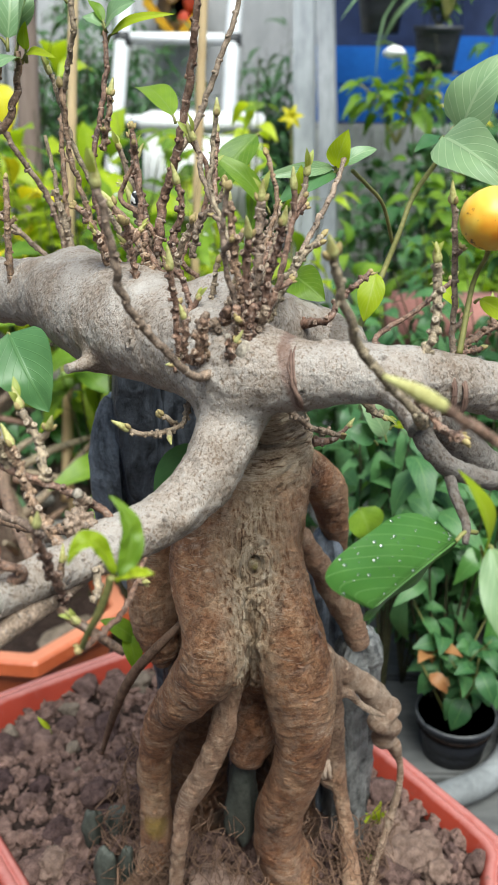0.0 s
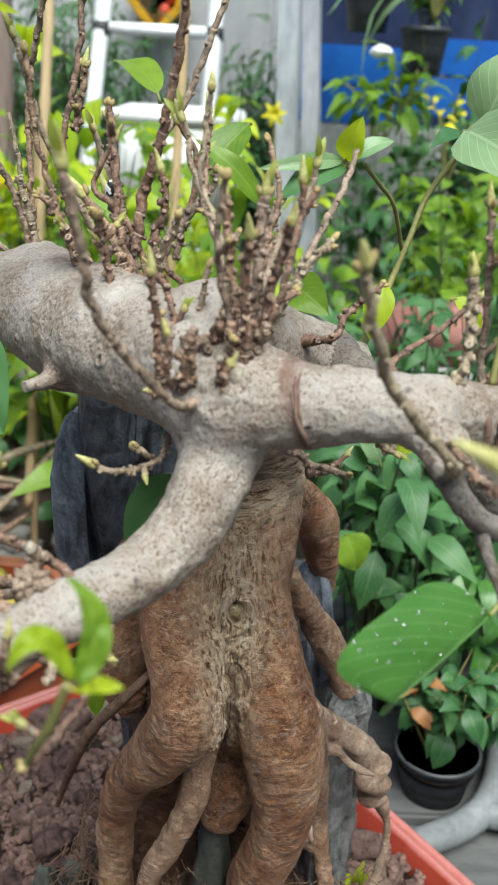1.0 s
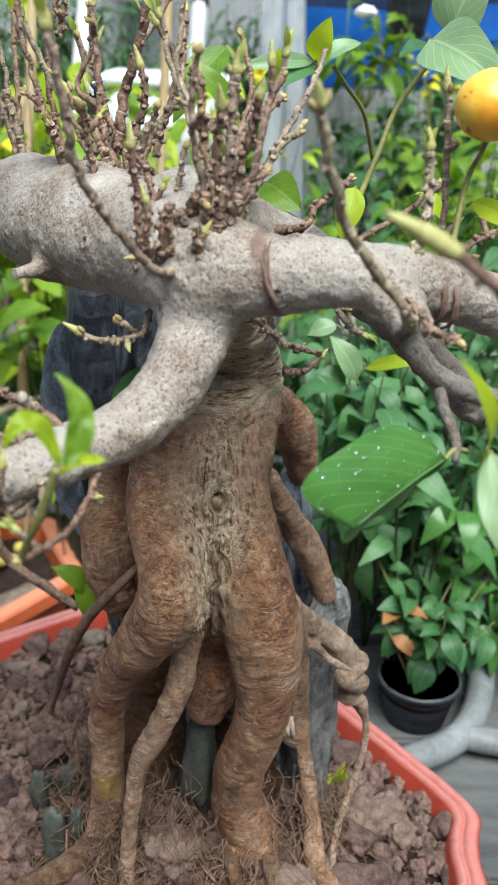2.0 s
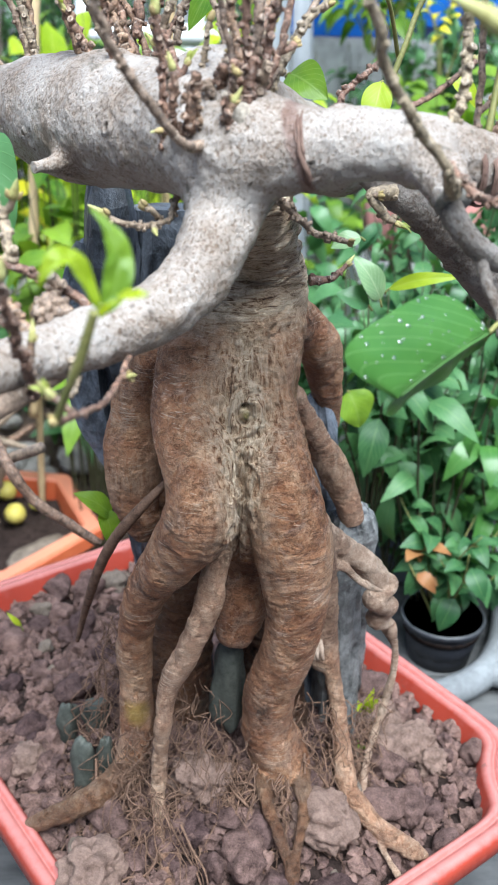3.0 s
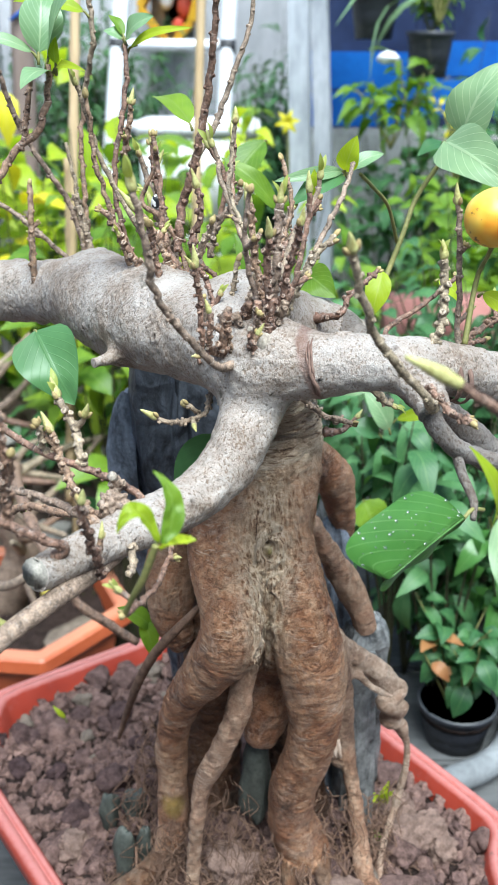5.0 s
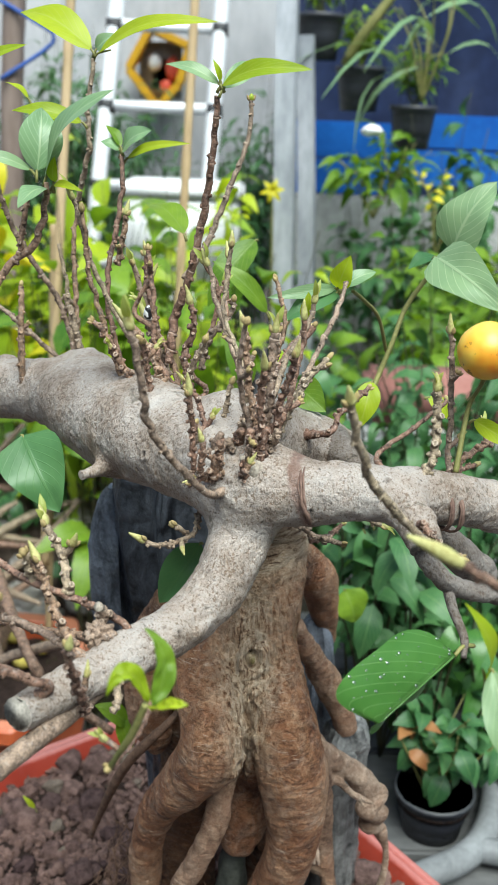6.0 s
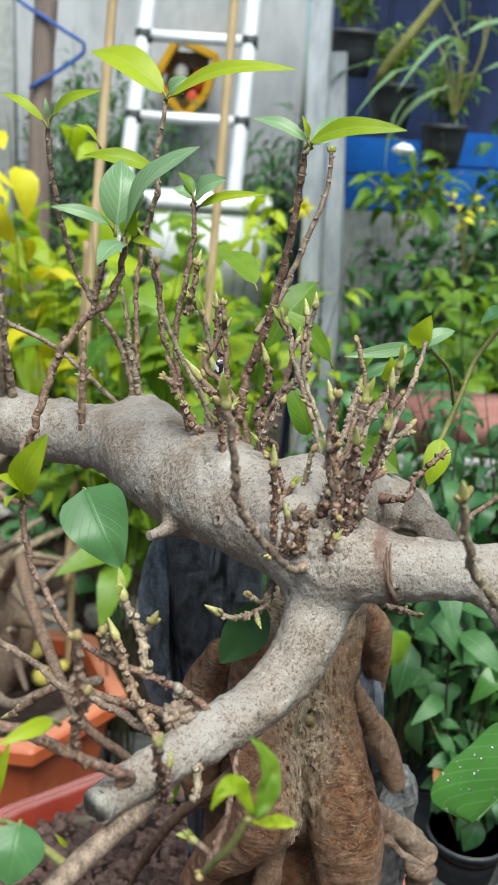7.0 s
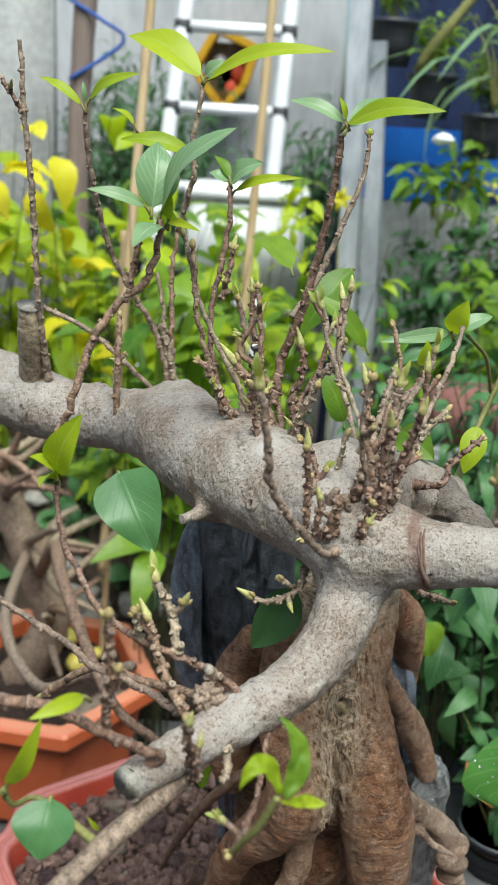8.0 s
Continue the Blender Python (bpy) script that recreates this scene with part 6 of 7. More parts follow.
for i in range(N1):
    for j in range(N2):
        bm.faces.new((rows[i][j], rows[i + 1][j], rows[i + 1][j + 1], rows[i][j + 1]))
part("soil_bed", bm, SOIL, soil)

lumps = []
for k in range(9):
    bm = bmesh.new()
    bmesh.ops.create_icosphere(bm, subdivisions=4 if k < 5 else 3, radius=1.0)
    wide, tall, seed = random.Random(k).uniform(0.75, 1.0), random.Random(k + 50).uniform(0.6, 0.85), Vector((k * 3.1, k * 1.7, k))
    crumb = 0.35 if k == 4 else 1.0
    for v in bm.verts:
        q = v.co * 1.0
        d = 1 + 0.45 * noise.noise(q * 1.3 + seed) + crumb * (0.22 * abs(noise.noise(q * 2.6 + seed)) + 0.16 * abs(noise.noise(q * 6 + seed)) + 0.10 * noise.noise(q * 13 + seed)) - 0.08
        v.co = Vector((q.x * d, q.y * d * wide, q.z * d * tall))
    me = bpy.data.meshes.new("clod")
    bm.to_mesh(me)
    bm.free()
    me.polygons.foreach_set("use_smooth", [True] * len(me.polygons))
    me.materials.append(PEBBLE if k == 4 else CLOD)
    lumps.append(me)


def clod(x, y, r, k, sink=0.02, parent=soil, name="clod"):
    rnd = random.Random(int(x * 1e4) * 7 + int(y * 1e4))
    ob = link(name, lumps[k % len(lumps)], None, parent)
    ob.matrix_basis = Matrix.LocRotScale((x, y, ground_at(x, y) + r * (0.6 - sink)), Euler((rnd.uniform(-0.5, 0.5), rnd.uniform(-0.5, 0.5), rnd.uniform(0, 6.3))),
                                         (r * rnd.uniform(0.8, 1.25), r * rnd.uniform(0.8, 1.1), r))
    return ob


rnd = random.Random(11)
made = 0
while made < 290:
    a, b2 = rnd.uniform(-0.9, 0.9), rnd.uniform(-0.92, 0.92)
    if abs(a) + abs(b2) > 1.7:
        continue
    p = POT_MID + PU * a * HU + PV * b2 * HV
    clod(p.x, p.y, rnd.choice((0.004, 0.005, 0.006, 0.007, 0.008, 0.009, 0.010, 0.012, 0.015)), made, -0.1)
    made += 1
# finer crumbs between them, each a small copy of a lump
cv, cf, at = [], [], 0
for n4 in range(4200):
    a, b2 = rnd.uniform(-0.9, 0.9), rnd.uniform(-0.92, 0.92)
    if abs(a) + abs(b2) > 1.72:
        continue
    p = POT_MID + PU * a * HU + PV * b2 * HV
    r = rnd.choice((0.0012, 0.0016, 0.002, 0.0025, 0.003, 0.004, 0.005)) if n4 < 2900 else rnd.uniform(0.004, 0.009)
    if at == 0:
        bm = bmesh.new()
        bmesh.ops.create_icosphere(bm, subdivisions=2, radius=1.0)
        unit = np.array([v.co[:] for v in bm.verts])
        tri = np.array([[v.index for v in f.verts] for f in bm.faces])
        bm.free()
    turn = np.array(Euler((rnd.uniform(0, 6), rnd.uniform(0, 6), rnd.uniform(0, 6))).to_matrix())
    seed = Vector((rnd.uniform(0, 90), 3, 7))
    bulge = np.array([1 + 0.7 * noise.noise(Vector(u) * 1.3 + seed) + 0.45 * noise.noise(Vector(u) * 2.9 + seed) for u in unit])
    cv.append((unit * bulge[:, None] * np.array((1, 0.85, 0.7))) @ turn.T * r + np.array((p.x, p.y, ground_at(p.x, p.y) + r * 0.45)))
    cf.append(tri + at)
    at += len(unit)
me = bpy.data.meshes.new("crumbs")
me.from_pydata(np.vstack(cv).tolist(), [], np.vstack(cf).tolist())
me.polygons.foreach_set("use_smooth", [False] * len(me.polygons))
tagged(link("crumbs", me, CLOD, soil), kind="stuff")


# ---- roots and stones on the soil ----
rnd = random.Random(23)
FEET = ((-0.062, 0.53), (-0.040, 0.50), (0.030, 0.525), (0.045, 0.53), (0.075, 0.55), (-0.085, 0.56), (0.10, 0.58), (0.0, 0.53))
for k in range(290):
    x, y = FEET[k % len(FEET)]
    x, y = x + rnd.uniform(-0.012, 0.012), y + rnd.uniform(-0.012, 0.012)
    w = rnd.uniform(-2.9, 0.1) if k % 4 else rnd.uniform(0, 6.3)
    n = rnd.randint(4, 8)
    high = rnd.uniform(0.004, 0.02) if k % 5 else 0.03
    r = rnd.choice((0.00035, 0.00045, 0.0006, 0.0009))
    pts = [(x, y, ground_at(x, y) + high, r)]
    for i in range(n):
        w += rnd.uniform(-0.95, 0.95)
        s = rnd.uniform(0.006, 0.013)
        x, y = x + math.cos(w) * s, y + math.sin(w) * s
        pts.append((x, y, ground_at(x, y) + max(0.0015, high * (1 - (i + 1) / (n * 0.6))) + rnd.uniform(0, 0.003), r * (1 - 0.09 * i)))
    part("rootlet", tube(pts, 0.003, 5, 0.2), ROOTLET, bonsai)
# a hand of short pale root tips below the thin root
for k in range(7):
    x, y, z = 0.0475 + 0.0022 * k + rnd.uniform(-0.001, 0.001), 0.556 + rnd.uniform(-0.005, 0.003), 0.7955 + rnd.uniform(-0.002, 0.002)
    part("root_tip", tube([(x, y, z + 0.006, 0.0022), (x + (k - 3) * 0.0005, y - 0.003, z, 0.0021), (x + (k - 3) * 0.0010, y - 0.004, z - rnd.uniform(0.004, 0.010), 0.0011)], 0.002, 8, 0.15), ROOT_PALE, bonsai)
# beards of hair roots hanging below the trunk
for bx, by, bz, cnt in ((-0.026, 0.535, 0.775, 16), (-0.018, 0.525, 0.760, 10), (0.004, 0.535, 0.755, 6), (-0.06, 0.53, 0.735, 24), (-0.055, 0.515, 0.725, 12), (-0.09, 0.56, 0.715, 16), (0.062, 0.555, 0.755, 16), (0.058, 0.545, 0.735, 10), (0.035, 0.52, 0.715, 8), (-0.035, 0.50, 0.72, 9), (0.085, 0.56, 0.72, 22), (0.105, 0.585, 0.73, 14), (-0.085, 0.60, 0.745, 18), (-0.075, 0.59, 0.79, 14)):
    bm = bmesh.new()
    for _ in range(cnt):
        x, y, z = bx + rnd.uniform(-0.014, 0.014), by + rnd.uniform(-0.01, 0.01), bz + rnd.uniform(-0.01, 0.01)
        dx, dy = rnd.uniform(-0.03, 0.03), rnd.uniform(-0.035, 0.008)
        end = ground_at(x + dx, y + dy) + 0.001
        thick = rnd.choice((0.7, 1.0, 1.0, 1.6))
        path = [(x, y, z, 0.00038 * thick)]
        for i in range(1, 9):
            f = i / 8
            path.append((x + dx * f + rnd.uniform(-0.008, 0.008), y + dy * f + rnd.uniform(-0.006, 0.006), z * (1 - f) + end * f + rnd.uniform(-0.004, 0.007) * (f < 1), (0.00034 - 0.00014 * f) * thick))
        sweep(bm, catmull(path, 0.0025), 5)
    tagged(part("hair_root", bm, ROOTLET, bonsai, "tangle of fine hair roots"), kind="stuff")


def slab(pts, wide, thick, mat, name, label, turn=0.0, rough=0.12, seed=0):
    """A split slab of stone: an uneven oblong section carried up through the points (x, y, z, scale)."""
    bm = bmesh.new()
    line = catmull(pts, 0.006)
    rings = []
    a, b2 = Vector((math.cos(turn), math.sin(turn), 0)), Vector((-math.sin(turn), math.cos(turn), 0))
    n, rs = 30, random.Random(seed)
    cuts = sorted(rs.uniform(0, 2 * math.pi) for _ in range(11))
    deep = [rs.uniform(0.80, 1.12) for _ in cuts]
    for i, (x, y, z, s) in enumerate(line):
        ring = []
        for k in range(n):
            w = 2 * math.pi * k / n
            c, sn2 = math.cos(w), math.sin(w)
            q = (abs(c) ** 5 + abs(sn2) ** 5) ** -0.2
            face = deep[sum(w > q2 for q2 in cuts) % len(cuts)]
            step = 0.06 * round(2 * noise.noise((face * 40 + seed, 0, z * 22)))
            d = face + step + rough * 0.5 * noise.noise((c * 1.6 + seed, sn2 * 1.6, z * 14)) + rough * 0.5 * noise.noise((c * 5 + seed, sn2 * 5, z * 60))
            ring.append(bm.verts.new(Vector((x, y, z + 0.004 * noise.noise((c * 2, sn2 * 2, seed)))) + (a * c * wide + b2 * sn2 * thick) * (q * d * s * 0.5)))
        rings.append(ring)
    for r0, r1 in zip(rings, rings[1:]):
        for k in range(n):
            bm.faces.new((r0[k], r0[(k + 1) % n], r1[(k + 1) % n], r1[k]))
    bm.faces.new(rings[0][::-1])
    bm.faces.new(rings[-1])
    ob = part(name, bm, mat, smooth=False)
    return tagged(ob, label, "stone", "slate stones in the planter")


slab([(-0.040, 0.645, 0.64, 0.8), (-0.050, 0.635, 0.86, 0.9), (-0.070, 0.615, 1.0, 0.95), (-0.073, 0.61, 1.075, 0.9), (-0.073, 0.61, 1.092, 0.5)], 0.032, 0.03, SLATE_B,
     "slate_stone", "tall black slate slab standing upright behind the trunk", 0.2, 0.12, 3)
slab([(-0.048, 0.66, 0.64, 0.8), (-0.060, 0.648, 0.84, 0.9), (-0.088, 0.63, 0.93, 0.95), (-0.093, 0.62, 1.0, 1.0), (-0.091, 0.62, 1.04, 0.75), (-0.090, 0.62, 1.05, 0.4)], 0.024, 0.028, SLATE_BG,
     "slate_stone", "narrow blue-grey slate slab standing upright behind the trunk", -0.2, 0.16, 9)
slab([(-0.030, 0.655, 0.64, 0.8), (-0.034, 0.648, 0.85, 0.9), (-0.045, 0.635, 1.0, 0.95), (-0.045, 0.63, 1.07, 0.85)], 0.045, 0.03, SLATE_B,
     "slate_stone", "dark slate slab in shade behind the trunk", 0.1, 0.12, 14)
slab([(0.091, 0.600, 0.66, 0.5), (0.088, 0.602, 0.72, 0.75), (0.083, 0.604, 0.80, 1.0), (0.081, 0.606, 0.845, 1.0)], 0.026, 0.02, SLATE_G,
     "slate_stone", "grey slate slab wedged under the roots", 0.1, 0.14, 21)
slab([(0.086, 0.625, 0.66, 1.0), (0.087, 0.622, 0.80, 1.0), (0.088, 0.620, 0.855, 0.95), (0.088, 0.620, 0.866, 0.55)], 0.036, 0.03, SLATE_G,
     "slate_stone", "broken pale grey slate block under a root", 0.3, 0.2, 31)
slab([(0.063, 0.645, 0.66, 1.0), (0.061, 0.642, 0.85, 1.0), (0.059, 0.636, 0.93, 0.8), (0.058, 0.634, 0.945, 0.35)], 0.03, 0.03, SLATE_BG,
     "slate_stone", "dark blue-grey slate slab behind the roots", 0.2, 0.16, 41)
for x, y, sx, sz, tz in ((0.001, 0.550, 0.0115, 0.040, 0.768), (-0.099, 0.554, 0.0085, 0.025, 0.694), (-0.084, 0.557, 0.006, 0.022, 0.697), (-0.119, 0.607, 0.0085, 0.019, 0.686),
                         (-0.098, 0.612, 0.0105, 0.014, 0.690)):
    bm = bmesh.new()
    made = bmesh.ops.create_icosphere(bm, subdivisions=4, radius=1.0)
    for v in bm.verts:
        d = v.co.normalized()
        q = (abs(d.x) ** 2.3 + abs(d.y) ** 2.3 + abs(d.z) ** 2.3) ** (-1 / 2.3) * (1 + 0.30 * noise.noise(d * 1.2 + Vector((x * 90, y * 40, 0))) + 0.07 * noise.noise(d * 4 + Vector((x * 50, 1, 2))))
        v.co = Vector((x, y, tz)) + Vector((d.x * sx * q, d.y * sx * 0.8 * q, d.z * sz * q + 0.25 * sx * d.x))
    tagged(part("pebble", bm, SLATE_GREEN), "dark grey-green worn stone half sunk in soil", "stone", "pebbles in the planter")
for x, y, r in ((-0.016, 0.528, 0.020), (0.066, 0.505, 0.022), (0.125, 0.585, 0.018), (-0.145, 0.585, 0.014), (0.145, 0.60, 0.016), (0.118, 0.62, 0.018), (-0.085, 0.475, 0.02), (0.155, 0.585, 0.013)):
    bm = stone(bmesh.new(), (x, y, ground_at(x, y) + r * 0.68), (r, r * 0.9, r * 0.8), 0.34, 5, 1.5, x * 30)
    tagged(part("clay_lump", bm, CLAY), "large dry lump of clay soil", "soil lump", "clay lumps in the planter")


# ---- foliage ----
def foliage(name, spots, mat, parent, label="", rows=5, cols=2):
    """Many leaves in one mesh. spots: base, way, normal, length, width of each."""
    V, F, U = [], [], []
    for base, way, nor, L, W in spots:
        y = way.normalized()
        z = (nor - y * nor.dot(y))
        z = z.normalized() if z.length > 1e-4 else y.orthogonal().normalized()
        x = y.cross(z)
        o = len(V)
        curl = 0.16 * L
        for i in range(rows + 1):
            t = i / rows
            pr = (math.sin(math.pi * t ** 0.8) ** 0.85) * W / 2 + 0.0004
            for j in range(cols + 1):
                s = 2 * j / cols - 1
                V.append(base + y * (L * t) + x * (s * pr) + z * (0.22 * abs(s) * pr + curl * math.sin(math.pi * t) - 0.35 * L * t * t))
                U.append((s, t))
        for i in range(rows):
            for j in range(cols):
                a = o + i * (cols + 1) + j
                F.append((a, a + 1, a + cols + 2, a + cols + 1))
    me = bpy.data.meshes.new(name)
    me.from_pydata(V, [], F)
    uvl = me.uv_layers.new(name="UVMap")
    idx = np.empty(len(me.loops), np.int32)
    me.loops.foreach_get("vertex_index", idx)
    uvl.data.foreach_set("uv", np.array(U, np.float32)[idx].ravel())
    me.polygons.foreach_set("use_smooth", [True] * len(me.polygons))
    return link(name, me, mat, parent, label)


def shrub(name, label, base, height, spread, stems, per, size, mat, seed, slim=0.5, stem_r=0.003, bark=None, lean=(0, 0), first=0.35, droop=0.0, category="plant", group="garden plants"):
    """A leafy plant: stems that fork, with leaves set along them."""
    rnd = random.Random(seed)
    ob = thing(name, label, category, base, group)
    spots = []
    for k in range(stems):
        w = 2 * math.pi * (k + rnd.random()) / stems
        out = spread * rnd.uniform(0.35, 1.0)
        h = height * rnd.uniform(0.65, 1.0)
        tip = Vector((base[0] + math.cos(w) * out + lean[0] * h, base[1] + math.sin(w) * out + lean[1] * h, base[2] + h))
        mid = Vector(base) * 0.5 + tip * 0.5 + Vector((rnd.uniform(-0.2, 0.2) * spread, rnd.uniform(-0.2, 0.2) * spread, h * 0.12))
        line = catmull([(*base, stem_r * 1.3), (*mid, stem_r), (*tip, stem_r * 0.5)], max(0.01, height / 16))
        wood = sweep(bmesh.new(), line, 6, 0.1)
        n = len(line)
        for i in range(per):
            f = first + (1 - first) * (i + rnd.random()) / per
            p = Vector(line[min(n - 1, int(f * (n - 1)))][:3])
            d = Vector((rnd.uniform(-1, 1), rnd.uniform(-1, 1), rnd.uniform(-0.5, 0.7) - droop))
            d.normalize()
            L = size * rnd.uniform(0.65, 1.25)
            up = Vector((rnd.uniform(-0.5, 0.5), rnd.uniform(-0.7, 0.2), 1))
            spots.append((p + d * size * 0.25, d, up, L, L * slim * rnd.uniform(0.8, 1.15)))
            if i % 3 == 0:
                sweep(wood, [(*p, stem_r * 0.4), (*(p + d * size * 0.3), stem_r * 0.25)], 4)
        part("stem", wood, bark or TWIG, ob)
    foliage("foliage", spots, mat, ob)
    return ob


# ---- ground, wall and bench ----
GROUND = rough_mat("trodden_earth", (0.05, 0.04, 0.032), (0.19, 0.16, 0.13), 5, 0.95, 12, 0.8, 0.02, spec=0.1)
bm = bmesh.new()
bmesh.ops.create_grid(bm, x_segments=60, y_segments=60, size=30)
for v in bm.verts:
    v.co.z = 0.02 * noise.noise(v.co * 0.9)
tagged(part("ground", bm, GROUND), "dark trodden earth of the yard", "ground", kind="structure")

WALLM = rough_mat("stained_render", (0.29, 0.295, 0.315), (0.56, 0.56, 0.585), 1.6, 0.9, 9, 0.4, 0.004, stretch=(1, 1, 0.4))
bm = box(bmesh.new(), (-5.0, 4.2, -0.1), (0.14, 4.36, 2.6), 0.006)
tagged(part("wall_north", bm, WALLM, smooth=False), "grey rendered yard wall with rain stains", "wall", kind="structure")
DARKBLUE = rough_mat("dark_tarpaulin", (0.007, 0.012, 0.040), (0.020, 0.034, 0.095), 2.5, 0.55, 8, 0.5, 0.006)
bm = bmesh.new()
bmesh.ops.create_grid(bm, x_segments=60, y_segments=30, size=1.0)
for v in bm.verts:
    x, z = v.co.x * 1.4 + 1.52, v.co.y * 1.35 + 1.3
    v.co = Vector((x, 3.3 + 0.03 * math.sin(x * 16 + 2 * noise.noise((x * 2, z, 0))) + 0.02 * noise.noise((x * 4, z * 3, 1)), z))
bmesh.ops.solidify(bm, geom=bm.faces[:], thickness=0.004)
# plain unseen walls closing the yard, added to block low light from behind and beside
for name, lo, hi in (("wall_south", (-3.2, -2.2, -0.1), (3.2, -2.05, 2.7)), ("wall_west", (-3.2, -2.0, -0.1), (-3.05, 4.15, 2.6)), ("wall_east", (3.05, -2.0, -0.1), (3.2, 4.3, 2.6))):
    tagged(part(name, box(bmesh.new(), lo, hi, 0.006), WALLM, smooth=False), "grey rendered yard wall with rain stains", "wall", kind="structure")
tarp = thing("tarpaulin", "dark blue tarpaulin hung behind the plants", "tarpaulin", (1.5, 3.3, 0.0))
part("sheet", bm, DARKBLUE, tarp)
part("hem", tube([(0.12, 3.3, 2.655, 0.012), (1.0, 3.3, 2.648, 0.012), (2.0, 3.3, 2.645, 0.012), (2.92, 3.3, 2.655, 0.012)], 0.05, 8, 0.05), DARKBLUE, tarp)
BLUE = rough_mat("blue_paint", (0.01, 0.075, 0.34), (0.02, 0.13, 0.50), 6, 0.45, 9, 0.2, 0.001)
board = thing("blue_cabinet", "row of bright blue painted boards on a low grey wall", "board", (0.5, 2.95, 1.1))
for x0, x1, z0, z1 in ((0.15, 0.44, 1.100, 1.198), (0.15, 0.44, 1.202, 1.305), (0.445, 0.86, 1.13, 1.235), (0.445, 0.86, 1.239, 1.335)):
    part("board", box(bmesh.new(), (x0, 2.93, z0), (x1, 2.96, z1), 0.004), BLUE, board, smooth=False)
LOWW = rough_mat("old_concrete", (0.22, 0.22, 0.215), (0.46, 0.46, 0.45), 5, 0.9, 8, 0.5, 0.004)
bm = box(bmesh.new(), (0.15, 2.90, 0.0), (1.3, 3.06, 1.096), 0.01)
tagged(part("wall_low", bm, LOWW, smooth=False), "low weathered concrete wall", "wall", kind="structure")

PAINT = rough_mat("flaking_white_paint", (0.20, 0.215, 0.24), (0.50, 0.51, 0.55), 9, 0.7, 6, 0.4, 0.002, stretch=(1, 1, 0.3))
post = thing("post", "whitewashed wooden double post with flaking paint", "post", (0.12, 2.5, 0.0))
part("face_board", tube([(0.137, 2.5, 0.0, 0.034), (0.126, 2.5, 0.8, 0.034), (0.108, 2.5, 1.3, 0.034), (0.092, 2.56, 2.0, 0.034), (0.09, 2.63, 2.095, 0.034)], 0.05, 4, 0.05), PAINT, post, smooth=False)
part("back_board", tube([(0.200, 2.54, 0.0, 0.03), (0.190, 2.54, 0.8, 0.03), (0.150, 2.54, 1.50, 0.028)], 0.05, 4, 0.05), PAINT, post, smooth=False)

BENCHM = rough_mat("mossy_planks", (0.025, 0.026, 0.028), (0.12, 0.12, 0.12), 6, 0.95, 9, 0.7, 0.003, stretch=(0.3, 1, 1))
bench = thing("bench", "low weathered plank bench on block legs", "bench", (0.0, 0.9, 0.0))
for k in range(7):
    y0 = 0.12 + k * 0.185
    part("plank", box(bmesh.new(), (-1.1 if k < 4 else 0.06, y0, BENCH - 0.03), (0.62, y0 + 0.176, BENCH - 0.002 * (k % 2)), 0.004), BENCHM, bench, smooth=False)
for x, y1 in ((-1.0, 0.82), (-0.3, 0.82), (0.14, 1.35), (0.5, 1.35)):
    part("leg", box(bmesh.new(), (x - 0.06, 0.2, 0), (x + 0.06, y1, BENCH - 0.03), 0.008), LOWW, bench, smooth=False)
shelf = thing("low_bench", "low dark plank shelf behind the bench", "bench", (-0.5, 1.6, 0.0))
for k in range(5):
    y0 = 1.18 + k * 0.17
    part("plank", box(bmesh.new(), (-1.2, y0, 0.095), (-0.02, y0 + 0.162, 0.118 - 0.002 * (k % 2)), 0.004), BENCHM, shelf, smooth=False)
for x in (-1.0, -0.2):
    part("leg", box(bmesh.new(), (x - 0.05, 1.22, 0), (x + 0.05, 1.98, 0.095), 0.006), LOWW, shelf, smooth=False)

PIPE = rough_mat("grey_pvc", (0.10, 0.105, 0.11), (0.23, 0.24, 0.25), 20, 0.6, 6, 0.2, 0.001)
pipe = thing("pipe_rack", "dusty grey bent pipe lying on the bench", "pipe", (0.27, 0.85, BENCH))
part("bent_pipe", tube([(0.12, 0.765, 0.548, 0.014), (0.205, 0.80, 0.55, 0.015), (0.275, 0.845, 0.55, 0.0155), (0.318, 0.93, 0.55, 0.0155), (0.345, 1.06, 0.55, 0.015), (0.36, 1.2, 0.55, 0.014)], 0.012, 12, 0.06), PIPE, pipe)
part("side_pipe", tube([(0.275, 0.845, 0.55, 0.0145), (0.34, 0.83, 0.548, 0.0145), (0.45, 0.80, 0.548, 0.014)], 0.012, 12, 0.06), PIPE, pipe)


# ---- the ladder ----
ALU = rough_mat("aluminium", (0.74, 0.75, 0.77), (0.86, 0.86, 0.88), 30, 0.4, 5, 0.1, 0.0005, metal=0.15)
BLACKP = rough_mat("black_collar", (0.02, 0.02, 0.02), (0.05, 0.05, 0.055), 40, 0.5)
ladder = thing("ladder", "bright aluminium telescopic ladder leaning on the wall", "ladder", (-0.25, 3.3, 0.0))
for x0, x1 in ((-0.452, -0.414), (-0.092, -0.072)):
    def rail_at(z, r):
        k = z / 1.7
        return (x0 + (x1 - x0) * (z - 1.27) / 0.43, 3.1 + 0.34 * k, z, r)
    part("rail", sweep(bmesh.new(), [rail_at(z, 0.026) for z in (0.0, 0.3, 0.6, 1.0, 1.5, 2.0, 2.5)], 14), ALU, ladder)
